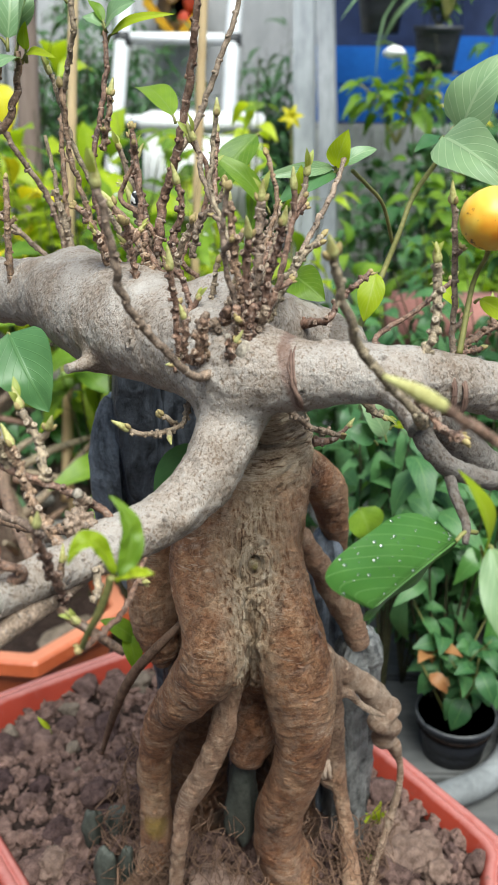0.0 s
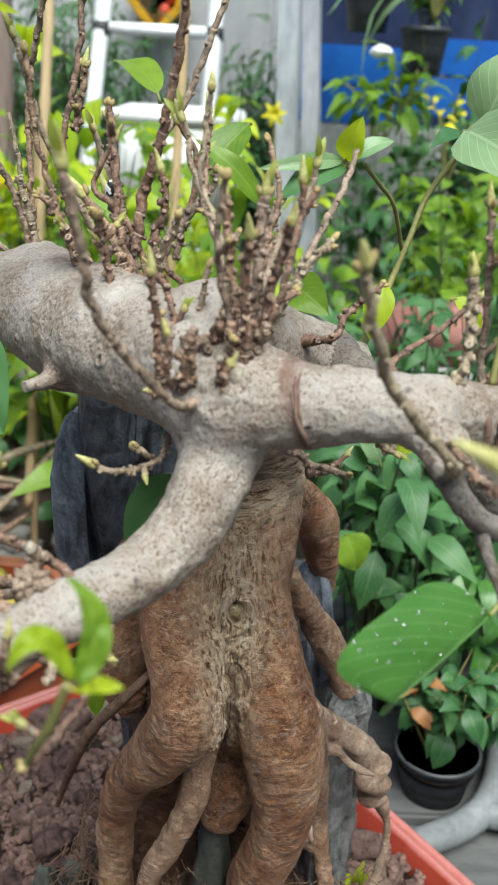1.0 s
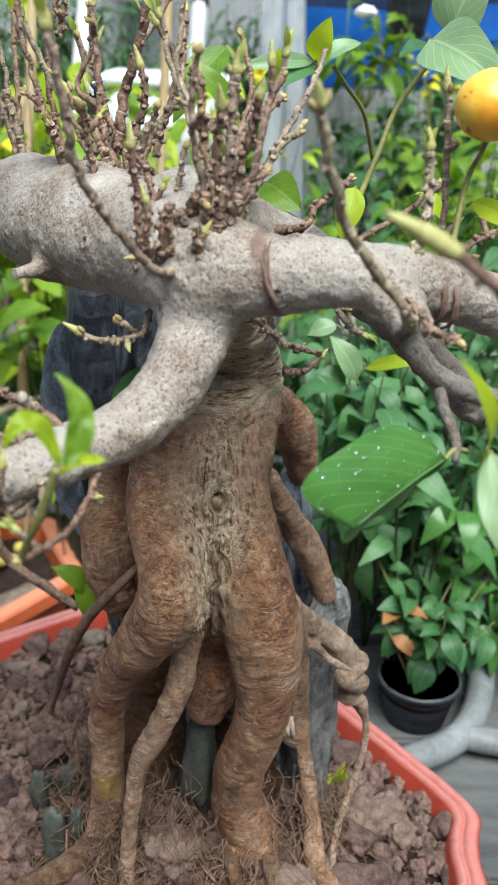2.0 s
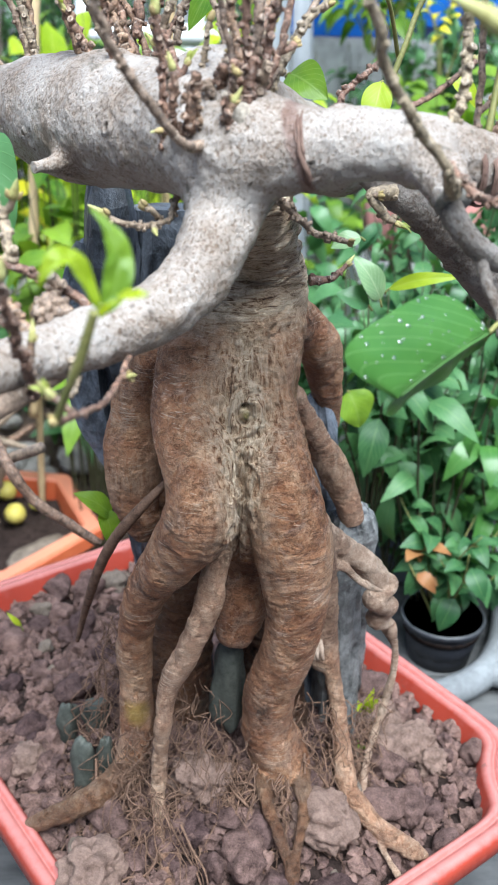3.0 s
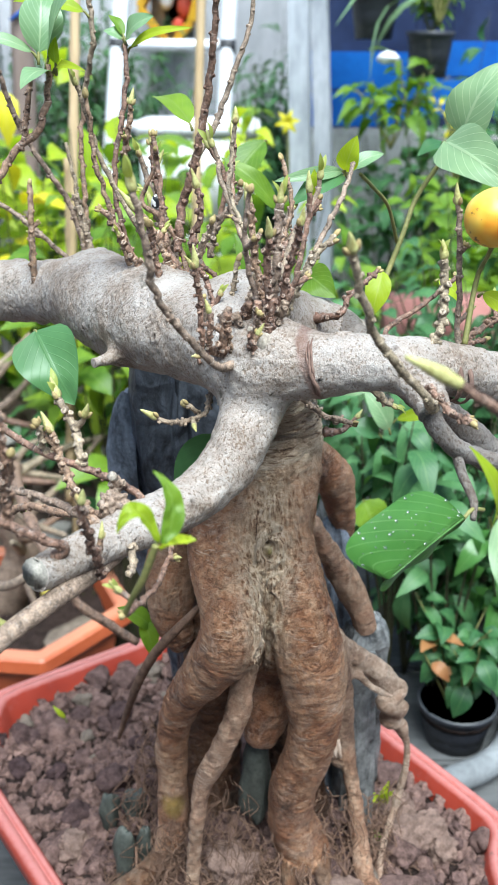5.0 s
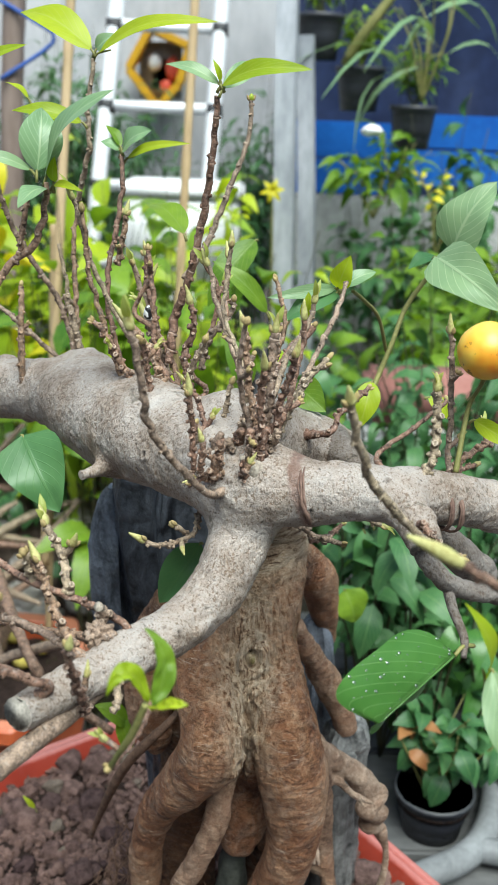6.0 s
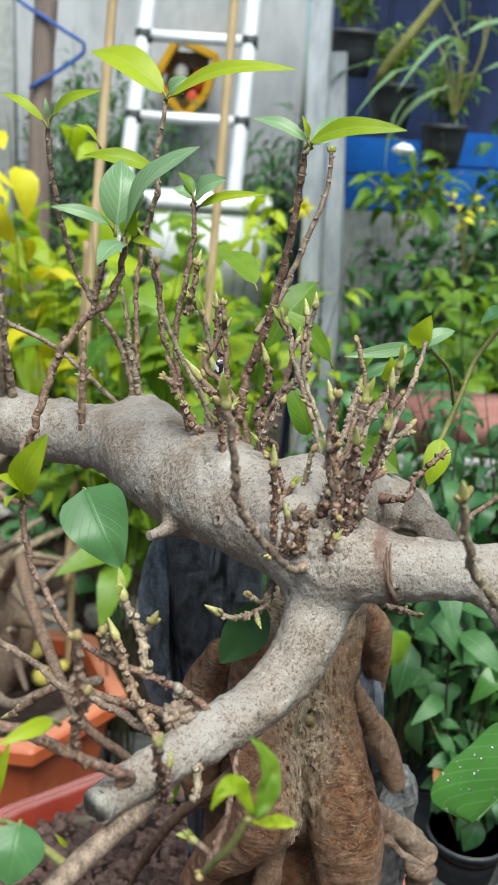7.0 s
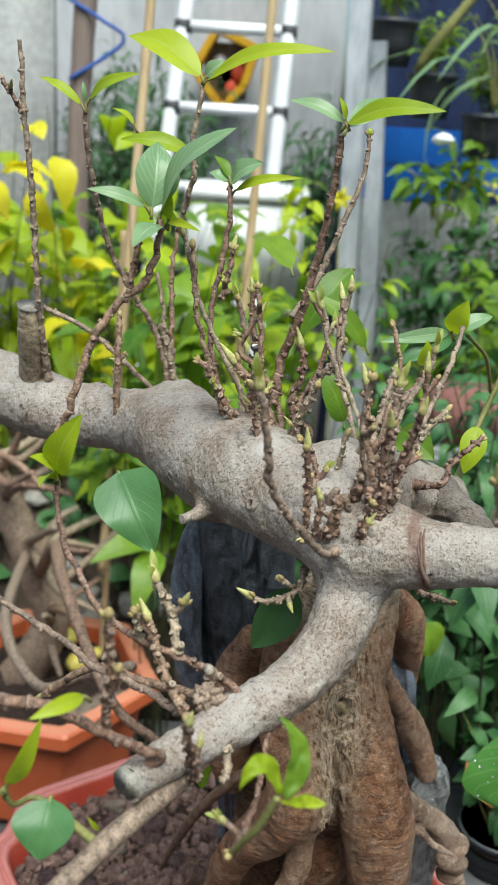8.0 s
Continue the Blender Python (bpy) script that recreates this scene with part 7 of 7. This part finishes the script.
for k in range(9):
    zz = 1.325 + (k - 5) * 0.252
    y = 3.1 + 0.34 * zz / 1.7
    xa, xb = -0.452 + 0.038 * (zz - 1.27) / 0.43, -0.092 + 0.02 * (zz - 1.27) / 0.43
    rung = part("rung", box(bmesh.new(), (xa + 0.02, y - 0.014, zz - 0.018), (xb - 0.02, y + 0.02, zz + 0.018), 0.005), ALU, ladder)
    for x in (xa, xb):
        part("collar", sweep(bmesh.new(), [(x, y, zz - 0.024, 0.0285), (x, y + 0.002, zz + 0.018, 0.0285)], 14), BLACKP, ladder)

# the small yellow house-shaped box on the wall
YEL = rough_mat("yellow_lacquer", (0.55, 0.28, 0.01), (0.68, 0.40, 0.03), 20, 0.4, 5, 0.1, 0.001)
FOAM = rough_mat("white_foam", (0.74, 0.74, 0.74), (0.86, 0.86, 0.86), 30, 0.6)
foam = thing("foam_box", "stack of bright white foam boxes behind the leaves", "box", (-0.2, 3.0, 0.0))
for x0, x1, z0, z1 in ((-0.37, 0.0, 0.0, 0.40), (-0.36, -0.01, 0.405, 0.80), (-0.33, 0.01, 0.805, 1.12)):
    part("box_tier", box(bmesh.new(), (x0, 2.85, z0), (x1, 3.08, z1), 0.012), FOAM, foam)
    part("tier_lid", box(bmesh.new(), (x0 - 0.008, 2.842, z1 - 0.05), (x1 + 0.008, 3.088, z1 - 0.004), 0.006), FOAM, foam)
shrine = thing("wall_box", "small yellow house-shaped box with red and white ornaments", "box", (-0.31, 4.15, 1.35))
part("hanger", box(bmesh.new(), (-0.36, 4.12, 1.40), (-0.26, 4.205, 1.52), 0.003), BLACKP, shrine)


def slat(a, b2, w, d, mat, parent, name):
    bm = bmesh.new()
    a, b2 = Vector(a), Vector(b2)
    m = look(a, b2)
    L = (b2 - a).length
    bmesh.ops.create_cube(bm, size=1.0, matrix=m @ Matrix.Translation((0, 0, -L / 2)) @ Matrix.Diagonal((w, d, L, 1)))
    bmesh.ops.bevel(bm, geom=bm.edges[:], offset=min(w, d) * 0.12, segments=2, affect="EDGES")
    return part(name, bm, mat, parent, smooth=False)


HB = [(-0.36, 4.06, 1.62), (-0.205, 4.06, 1.56), (-0.245, 4.06, 1.42), (-0.33, 4.06, 1.33), (-0.445, 4.06, 1.47)]
for a, b2 in zip(HB, HB[1:] + HB[:1]):
    slat(a, b2, 0.12, 0.03, YEL, shrine, "side")
part("back_panel", box(bmesh.new(), (-0.41, 4.12, 1.37), (-0.24, 4.13, 1.58), 0.002), LOWW, shrine)
REDP = rough_mat("red_paint", (0.45, 0.05, 0.03), (0.60, 0.12, 0.07), 30, 0.5)
WHITEP = rough_mat("white_enamel", (0.66, 0.66, 0.66), (0.82, 0.82, 0.82), 30, 0.4)
part("ornament", stone(bmesh.new(), (-0.345, 4.07, 1.50), (0.03, 0.02, 0.035), 0.1, 2), WHITEP, shrine)
part("ornament", stone(bmesh.new(), (-0.275, 4.07, 1.48), (0.03, 0.02, 0.045), 0.1, 2), REDP, shrine)
part("ornament", stone(bmesh.new(), (-0.30, 4.07, 1.41), (0.025, 0.02, 0.03), 0.1, 2), REDP, shrine)

# bamboo canes and an old brown post
BAMBOO = rough_mat("bamboo", (0.40, 0.28, 0.15), (0.62, 0.47, 0.28), 16, 0.5, 6, 0.2, 0.001, stretch=(1, 1, 0.2))
for a, b2, r in (((-0.270, 1.6, 1.50), (-0.330, 1.55, BENCH), 0.0075), ((-0.094, 1.9, 1.56), (-0.150, 1.85, 0.0), 0.0085), ((-0.31, 1.62, 1.12), (-0.35, 1.6, 0.0), 0.006)):
    n = 18
    line = [[*(Vector(a) + (Vector(b2) - Vector(a)) * i / (n * 3)), r * (1.18 if i % 6 == 0 else 1)] for i in range(n * 3 + 1)]
    tagged(part("bamboo_cane", sweep(bmesh.new(), line, 10), BAMBOO), "dry tan bamboo cane stuck upright", "cane", "bamboo canes")
OLDW = rough_mat("old_brown_wood", (0.14, 0.10, 0.085), (0.30, 0.235, 0.20), 8, 0.85, 7, 0.6, 0.004, stretch=(1, 1, 0.15))
tagged(part("wooden_post", tube([(-0.70, 3.0, 0.0, 0.035), (-0.682, 3.0, 1.2, 0.034), (-0.648, 3.0, 1.8, 0.032), (-0.63, 3.0, 2.4, 0.03)], 0.06, 9, 0.15), OLDW), "rough brown wooden post", "post")
bm = box(bmesh.new(), (-1.35, 3.4, 0.0), (-0.86, 3.5, 2.4), 0.01)
tagged(part("grey_pillar", bm, LOWW), "grey concrete pillar beside the wall", "pillar")


# ---- pots ----
def round_pot(name, label, at, r, h, mat, soil_mat=SOIL, group=""):
    """A tapered nursery pot with a rolled rim and ribs, full of soil."""
    ob = thing(name, label, "plant pot", at, group)
    x, y, z = at
    bm = bmesh.new()
    prof = [(0.70, 0), (0.74, 0.01), (0.80, 0.3), (0.88, 0.62), (0.90, 0.64), (0.905, 0.70), (0.92, 0.72), (0.925, 0.78), (0.94, 0.80), (0.95, 0.86), (1.0, 0.88), (1.02, 0.94), (1.01, 1.0), (0.965, 1.0), (0.95, 0.95), (0.86, 0.5), (0.74, 0.08)]
    sweep(bm, [(x, y, z + h * b2, r * a) for a, b2 in prof], 36, 0.01)
    part("pot_wall", bm, mat, ob)
    bm = bmesh.new()
    bmesh.ops.create_circle(bm, cap_ends=True, segments=24, radius=r * 0.93, matrix=Matrix.Translation((x, y, z + h * 0.86)))
    bmesh.ops.subdivide_edges(bm, edges=bm.edges[:], cuts=2, use_grid_fill=True)
    bmesh.ops.solidify(bm, geom=bm.faces[:], thickness=0.01)
    part("soil", bm, soil_mat, ob)
    return ob


round_pot("nursery_pot", "black ribbed plastic nursery pot with a small leafy plant", (0.238, 0.90, BENCH), 0.045, 0.055, BLACKPOT)
shrub("potted_plant", "young plant with heart-shaped green leaves in the black pot", (0.238, 0.90, 0.575), 0.15, 0.075, 9, 9, 0.030, LEAF_M, 301, 0.62, 0.0010, SHOOT, first=0.45, droop=0.25)
shrub("potted_plant", "sprig of withered orange leaves in the black pot", (0.23, 0.895, 0.575), 0.12, 0.05, 2, 3, 0.026, LEAF_RED, 302, 0.6, 0.0014, SHOOT, first=0.7)

OMID = Vector((-0.421, 1.479, 0))
hex_planter("orange plastic six-sided planter, half full of dark soil", OMID, 0.216, radians(-6.5), 0.37, 0.13, ORANGE)
bm = bmesh.new()
bmesh.ops.create_grid(bm, x_segments=70, y_segments=70, size=1.0)
for v in bm.verts:
    r = max(abs(v.co.x), abs(v.co.y))
    w = math.atan2(v.co.y, v.co.x)
    side = (w + radians(6.5)) % (math.pi / 3) - math.pi / 6
    p = OMID + Vector((math.cos(w), math.sin(w), 0)) * r * 0.150 / math.cos(side)
    v.co = Vector((p.x, p.y, 0.332 + 0.016 * noise.noise(p * 16) + 0.010 * noise.noise(p * 45) + 0.006 * abs(noise.noise(p * 120))))
tagged(part("potting_soil", bm, SOIL), "dark potting soil in the orange planter", "soil", kind="stuff")
for x, y, r in ((-0.435, 1.625, 0.021), (-0.402, 1.60, 0.019), (-0.445, 1.585, 0.020), (-0.368, 1.515, 0.019), (-0.47, 1.54, 0.018), (-0.34, 1.56, 0.012)):
    tagged(part("fallen_fruit", stone(bmesh.new(), (x, y, 0.345 + r * 0.7), (r, r, r * 0.95), 0.08, 3), FRUIT_PALE), "fallen pale yellow fruit on dark soil", "fruit", "fallen fruits")
tagged(part("flat_stone", stone(bmesh.new(), (-0.305, 1.41, 0.348), (0.06, 0.022, 0.014), 0.3, 3, 1.0, 0.8), PEBBLE), "flat pale grey stone on the soil", "stone")
second = thing("bonsai_tree", "second bare bonsai with a dark leaning trunk in the orange planter", "tree", (-0.43, 1.5, 0.34))
trunk2 = [(-0.475, 1.52, 0.31, 0.042), (-0.435, 1.5, 0.38, 0.036), (-0.408, 1.5, 0.45, 0.032), (-0.42, 1.5, 0.50, 0.031), (-0.440, 1.5, 0.56, 0.032), (-0.487, 1.5, 0.68, 0.028), (-0.55, 1.5, 0.80, 0.024)]
part("trunk", tube(trunk2, 0.01, 16, 0.2), TWIG_PALE, second)
rnd = random.Random(77)
line2 = catmull(trunk2, 0.02)
for k in range(22):
    s = Vector(line2[rnd.randrange(len(line2) // 4, len(line2))][:3])
    w = rnd.uniform(-1.2, 1.2)
    e = s + Vector((math.cos(w) * rnd.uniform(0.08, 0.24), rnd.uniform(-0.25, 0.08), rnd.uniform(-0.04, 0.16)))
    part("branch", tube([(*s, 0.009), (*((s + e) / 2 + Vector((0, 0, rnd.uniform(-0.03, 0.03)))), 0.007), (*e, 0.004)], 0.008, 8, 0.25), TWIG_PALE if k % 3 else TWIG, second)
part("branch", tube([(-0.43, 1.5, 0.54, 0.010), (-0.33, 1.2, 0.74, 0.009), (-0.25, 0.90, 0.85, 0.007), (-0.185, 0.745, 0.845, 0.0048), (-0.1595, 0.73, 0.812, 0.0045), (-0.130, 0.728, 0.790, 0.0042), (-0.106, 0.727, 0.772, 0.0038)], 0.006, 8, 0.25), TWIG, second, "thin dark dead branch")
part("branch", tube([(-0.45, 1.5, 0.58, 0.009), (-0.34, 1.0, 0.74, 0.007), (-0.25, 0.79, 0.795, 0.005), (-0.20, 0.765, 0.825, 0.0048), (-0.151, 0.74, 0.854, 0.0045)], 0.008, 9, 0.15), TWIG_PALE, second, "pale cut stick")
ROPE = rough_mat("blue_rope", (0.02, 0.06, 0.25), (0.05, 0.12, 0.42), 60, 0.7)
tagged(part("blue_rope", tube([(-0.80, 3.0, 1.66, 0.006), (-0.71, 2.97, 1.60, 0.006), (-0.60, 2.96, 1.54, 0.006), (-0.545, 2.97, 1.49, 0.006), (-0.70, 2.96, 1.38, 0.006)], 0.02, 6, 0.1), ROPE), "slack blue rope tied to the brown post", "rope")
TERRA = rough_mat("pink_terracotta", (0.20, 0.08, 0.068), (0.34, 0.165, 0.14), 12, 0.85, 6, 0.4, 0.002)
bm = box(bmesh.new(), (0.22, 1.50, 0.824), (0.62, 1.62, 0.905), 0.012)
tagged(part("flower_trough", bm, TERRA), "faded pink terracotta trough among leaves", "plant pot")
bm = box(bmesh.new(), (0.20, 1.48, 0.0), (0.66, 1.64, 0.82), 0.012)
tagged(part("plinth", bm, LOWW, smooth=False), "rough concrete plinth under the trough", "plinth")
for x, z, s in ((0.192, 1.561, 0.062), (0.305, 1.44, 0.064), (0.452, 1.35, 0.062)):
    round_pot("hanging_pot", "black plastic pot hung from a wire with green plants", (x, 2.66, z - 0.11), s, 0.11, BLACKPOT, group="hanging pots")
    wire = bmesh.new()
    for k in range(3):
        w = 2.1 * k
        sweep(wire, [(x + 0.06 * math.cos(w), 2.66 + 0.06 * math.sin(w), z - 0.005, 0.0012), (x, 2.66, 2.1, 0.0012)], 5)
    tagged(part("hanging_wire", wire, BLACKP), "thin dark wires that hold a pot", "wire", "hanging wires")
bm = box(bmesh.new(), (-0.1, 2.63, 2.09), (2.4, 2.69, 2.13), 0.006)
beam = tagged(part("beam", bm, OLDW, smooth=False), "wooden beam from which the pots hang", "beam")
part("upright", box(bmesh.new(), (2.32, 2.635, 0.0), (2.38, 2.685, 2.088), 0.006), OLDW, beam, smooth=False)
tagged(part("banana_stalk", tube([(0.257, 2.6, 1.44, 0.013), (0.283, 2.58, 1.49, 0.014), (0.311, 2.56, 1.534, 0.013), (0.367, 2.56, 1.612, 0.012), (0.45, 2.55, 1.73, 0.011)], 0.02, 10, 0.05), SHOOT), "thick olive plant stalk growing from a hanging pot", "plant")
tagged(part("white_flower", stone(bmesh.new(), (0.312, 2.4, 1.285), (0.024, 0.014, 0.014), 0.3, 3), WHITEP), "white blossom bud on a pale stalk", "flower")


# ---- the garden behind ----
STALK = rough_mat("green_brown_stalk", (0.018, 0.020, 0.009), (0.06, 0.056, 0.025), 60, 0.7, 4, 0.4, 0.001)


def bank(name, label, x, y, z, n, seed, **kw):
    """Several like plants scattered in a box."""
    rnd = random.Random(seed)
    for k in range(n):
        bx, by, bz, h, first = rnd.uniform(*x), rnd.uniform(*y), rnd.uniform(*z), kw.get("height", 0.3) * rnd.uniform(0.75, 1.2), kw.get("first", 0.2)
        # stems rise from the bench, the shelf or the ground
        root = BENCH if by < (1.38 if bx > 0.06 else 0.86) else (0.118 if bx < 0 and by < 2.0 else 0.0)
        first = (bz - root + first * h) / (bz - root + h)
        shrub(name, label, (bx, by, root), bz - root + h, kw.get("spread", 0.12), kw.get("stems", 6), kw.get("per", 12),
              kw.get("size", 0.05), kw["mat"], seed * 100 + k, kw.get("slim", 0.5), kw.get("stem_r", 0.0014), kw.get("bark", STALK), first=first, droop=kw.get("droop", 0.15))


bank("leafy_shrub", "dense shrub with pointed mid-green leaves", (0.20, 0.52), (1.02, 1.30), (0.50, 0.60), 7, 1, mat=LEAF_D, height=0.36, spread=0.14, size=0.040, stems=9, per=16, droop=0.55)
bank("leafy_shrub", "dense shrub with pointed mid-green leaves", (0.12, 0.30), (0.95, 1.15), (0.52, 0.58), 4, 2, mat=LEAF_M, height=0.30, spread=0.10, size=0.036, stems=6, per=12, slim=0.42, droop=0.55)
bank("leafy_shrub", "light green shrub with oval leaves", (0.12, 0.28), (0.92, 1.05), (0.72, 0.78), 3, 3, mat=LEAF_M, droop=0.5, height=0.20, spread=0.09, size=0.05, stems=5, per=7)
bank("broadleaf_shrub", "shrub with broad leaves lit from behind", (-0.80, -0.12), (1.98, 2.2), (0.68, 0.88), 6, 4, mat=LEAF_Y, height=0.50, spread=0.24, size=0.14, stems=5, per=5, slim=0.42)
bank("broadleaf_shrub", "shrub with broad green leaves", (-0.85, -0.10), (2.05, 2.45), (0.58, 0.78), 4, 5, mat=LEAF_G, height=0.48, spread=0.24, size=0.14, stems=6, per=5, slim=0.42)
bank("yellow_shrub", "shrub with yellowing leaves", (-0.60, -0.42), (1.65, 1.9), (1.0, 1.12), 2, 6, mat=LEAF_YEL, height=0.3, spread=0.12, size=0.09, stems=3, per=4)
bank("garden_shrub", "leafy green garden shrub", (0.32, 0.95), (1.75, 2.3), (0.62, 0.85), 11, 7, mat=LEAF_G, height=0.5, spread=0.2, size=0.065, stems=9, per=15)
bank("garden_shrub", "dark leafy garden shrub", (0.22, 0.9), (1.6, 2.3), (0.35, 0.55), 8, 8, mat=LEAF_D, height=0.45, spread=0.2, size=0.07, stems=8, per=14)
bank("fern_clump", "feathery dark green clump by the wall", (-0.85, 0.02), (3.45, 3.8), (0.7, 0.95), 10, 9, mat=LEAF_D, height=0.55, spread=0.2, size=0.06, stems=12, per=20, slim=0.18)
bank("fern_clump", "feathery green clump by the wall", (-0.75, -0.42), (1.9, 2.4), (0.65, 0.85), 2, 10, mat=LEAF_Y, height=0.45, spread=0.2, size=0.08, stems=8, per=12, slim=0.3)
bank("undergrowth", "low dark undergrowth behind the orange planter", (-0.6, -0.1), (1.72, 1.98), (0.13, 0.3), 4, 11, mat=LEAF_D, height=0.26, spread=0.14, size=0.042, stems=6, per=9)
bank("undergrowth", "low dark undergrowth", (-0.9, 0.9), (1.85, 2.15), (0.02, 0.05), 8, 12, mat=LEAF_D, height=0.6, spread=0.25, size=0.08, stems=8, per=12)
for x, z, s in ((0.192, 1.55, 0.05), (0.305, 1.43, 0.055), (0.452, 1.34, 0.05)):
    shrub("trailing_plant", "feathery bright green plant in a hanging pot", (x, 2.66, z), 0.16, 0.09, 12, 12, 0.035, LEAF_G, int(x * 1000), 0.35, 0.0012, SHOOT, first=0.3)
shrub("spiky_plant", "plant with long arching strap leaves", (0.46, 2.6, 1.36), 0.30, 0.16, 6, 2, 0.26, LEAF_P, 931, 0.07, 0.003, SHOOT, first=0.1)
shrub("flowering_plant", "plant with fingered green leaves below a white bud", (0.33, 2.4, 1.08), 0.2, 0.14, 9, 7, 0.07, LEAF_G, 941, 0.32, 0.002, SHOOT, first=0.5)
shrub("flowering_plant", "plant with yellow blossoms", (0.47, 2.3, 1.0), 0.22, 0.1, 4, 3, 0.03, LEAF_YEL, 951, 0.6, 0.002, SHOOT, first=0.7)


def star_flower(at, r, seed):
    """A tall stem with one star-shaped yellow blossom and a few leaves."""
    rnd = random.Random(seed)
    x, y, z = at
    ob = thing("flowering_plant", "slender plant with one bright yellow star-shaped blossom", "plant", (x + 0.03, y, 0.0), "garden plants")
    part("stem", tube([(x + 0.03, y, 0.0, 0.004), (x + 0.02, y + 0.01, z * 0.5, 0.003), (x, y + 0.005, z, 0.002)], 0.04, 6), SHOOT, ob)
    spots = []
    for k in range(6):
        w = 2 * math.pi * k / 6 + 0.2
        spots.append((Vector(at), Vector((math.cos(w), -0.45, math.sin(w))), Vector((0, -1, 0.2)), r * rnd.uniform(0.85, 1.1), r * 0.5))
    foliage("blossom", spots, LEAF_YEL, ob, "bright yellow petals")


star_flower((0.072, 2.2, 1.150), 0.026, 5)
bank("broadleaf_shrub", "shrub with glossy mid-green leaves", (-0.26, 0.10), (1.5, 2.0), (0.70, 0.86), 5, 31, mat=LEAF_G, height=0.40, spread=0.15, size=0.095, stems=6, per=5, slim=0.45)
bank("broadleaf_shrub", "shrub with sunlit yellow-green leaves", (-0.25, 0.08), (1.6, 2.1), (0.80, 0.92), 3, 32, mat=LEAF_Y, height=0.32, spread=0.14, size=0.06, stems=5, per=6, slim=0.4)
bank("garden_shrub", "dense mid-green shrub before the low wall", (0.24, 0.75), (2.35, 2.75), (0.74, 0.98), 10, 33, mat=LEAF_M, height=0.42, spread=0.16, size=0.055, stems=8, per=13)
bank("leafy_shrub", "leafy shrub in front of the trough", (0.20, 0.55), (1.2, 1.4), (0.70, 0.80), 7, 21, mat=LEAF_M, height=0.28, spread=0.12, size=0.042, stems=7, per=13, slim=0.4, droop=0.4)
bank("leafy_shrub", "bluish green shrub on the bench", (0.28, 0.60), (0.95, 1.2), (0.53, 0.60), 5, 22, mat=LEAF_W, height=0.32, spread=0.13, size=0.046, stems=6, per=11, droop=0.6)
bank("broadleaf_shrub", "tall shrub with broad leaves before the foam boxes", (-0.42, 0.02), (2.3, 2.6), (0.80, 0.94), 4, 41, mat=LEAF_G, height=0.34, spread=0.16, size=0.12, stems=4, per=5, slim=0.45)
bank("broadleaf_shrub", "tall shrub with sunlit yellow-green leaves", (-0.40, 0.02), (2.2, 2.5), (0.80, 0.95), 3, 42, mat=LEAF_Y, height=0.36, spread=0.16, size=0.085, stems=4, per=6, slim=0.42)
bank("fern_clump", "tall feathery dark green clump by the wall", (-0.75, -0.48), (3.6, 3.9), (0.85, 1.05), 5, 51, mat=LEAF_D, height=0.62, spread=0.2, size=0.07, stems=14, per=26, slim=0.2)
bank("fern_clump", "tall feathery dark green clump by the wall", (-0.12, 0.06), (3.5, 3.9), (0.75, 0.95), 4, 52, mat=LEAF_D, height=0.60, spread=0.16, size=0.07, stems=13, per=26, slim=0.2)
bank("undergrowth", "leafy dark green undergrowth behind the orange planter", (-0.66, -0.06), (1.90, 2.0), (0.40, 0.52), 5, 61, mat=LEAF_M, height=0.28, spread=0.15, size=0.062, stems=7, per=11, droop=0.4)

# ---- the earth bank behind the orange planter ----
BANK_EARTH = rough_mat("dry_earth", (0.045, 0.032, 0.026), (0.27, 0.205, 0.165), 22, 0.95, 7, 1.0, 0.012, spec=0.1, grit=0.8)
RUBBLE = rough_mat("grey_rubble", (0.13, 0.12, 0.11), (0.42, 0.39, 0.36), 14, 0.9, 6, 0.6, 0.004, where="Position")


def bank_height(x, y):
    """The height of the earth bank, rising away from the planters."""
    up = min(1.0, max(0.0, (y - 1.70) / 0.28))
    return 0.119 + (0.50 * up ** 0.7 + 0.05 * noise.noise((x * 6, y * 6, 0)) * up + 0.018 * noise.noise((x * 22, y * 22, 3)) * up)


bm = bmesh.new()
rows = []
for i in range(91):
    x = -1.1 + 1.05 * i / 90
    rows.append([bm.verts.new((x, 1.70 + 0.32 * j / 30, bank_height(x, 1.70 + 0.32 * j / 30))) for j in range(31)])
for a, b2 in zip(rows, rows[1:]):
    for j in range(30):
        bm.faces.new((a[j], b2[j], b2[j + 1], a[j + 1]))
bmesh.ops.solidify(bm, geom=bm.faces[:], thickness=0.02)
tagged(part("earth_bank", bm, BANK_EARTH), "dry brown earth heaped behind the orange planter", "earth", kind="stuff")
rnd = random.Random(404)
for k in range(26):
    x, y, r = rnd.uniform(-0.72, -0.08), rnd.uniform(1.73, 1.97), rnd.uniform(0.016, 0.05)
    bm = stone(bmesh.new(), (x, y, bank_height(x, y) + r * 0.3), (r * rnd.uniform(1.0, 1.6), r, r * rnd.uniform(0.6, 0.9)), 0.35, 3, 1.0, rnd.uniform(0, 3))
    tagged(part("rubble_stone", bm, RUBBLE), "rough grey-brown stone lying on the earth bank", "stone", "stones on the earth bank")
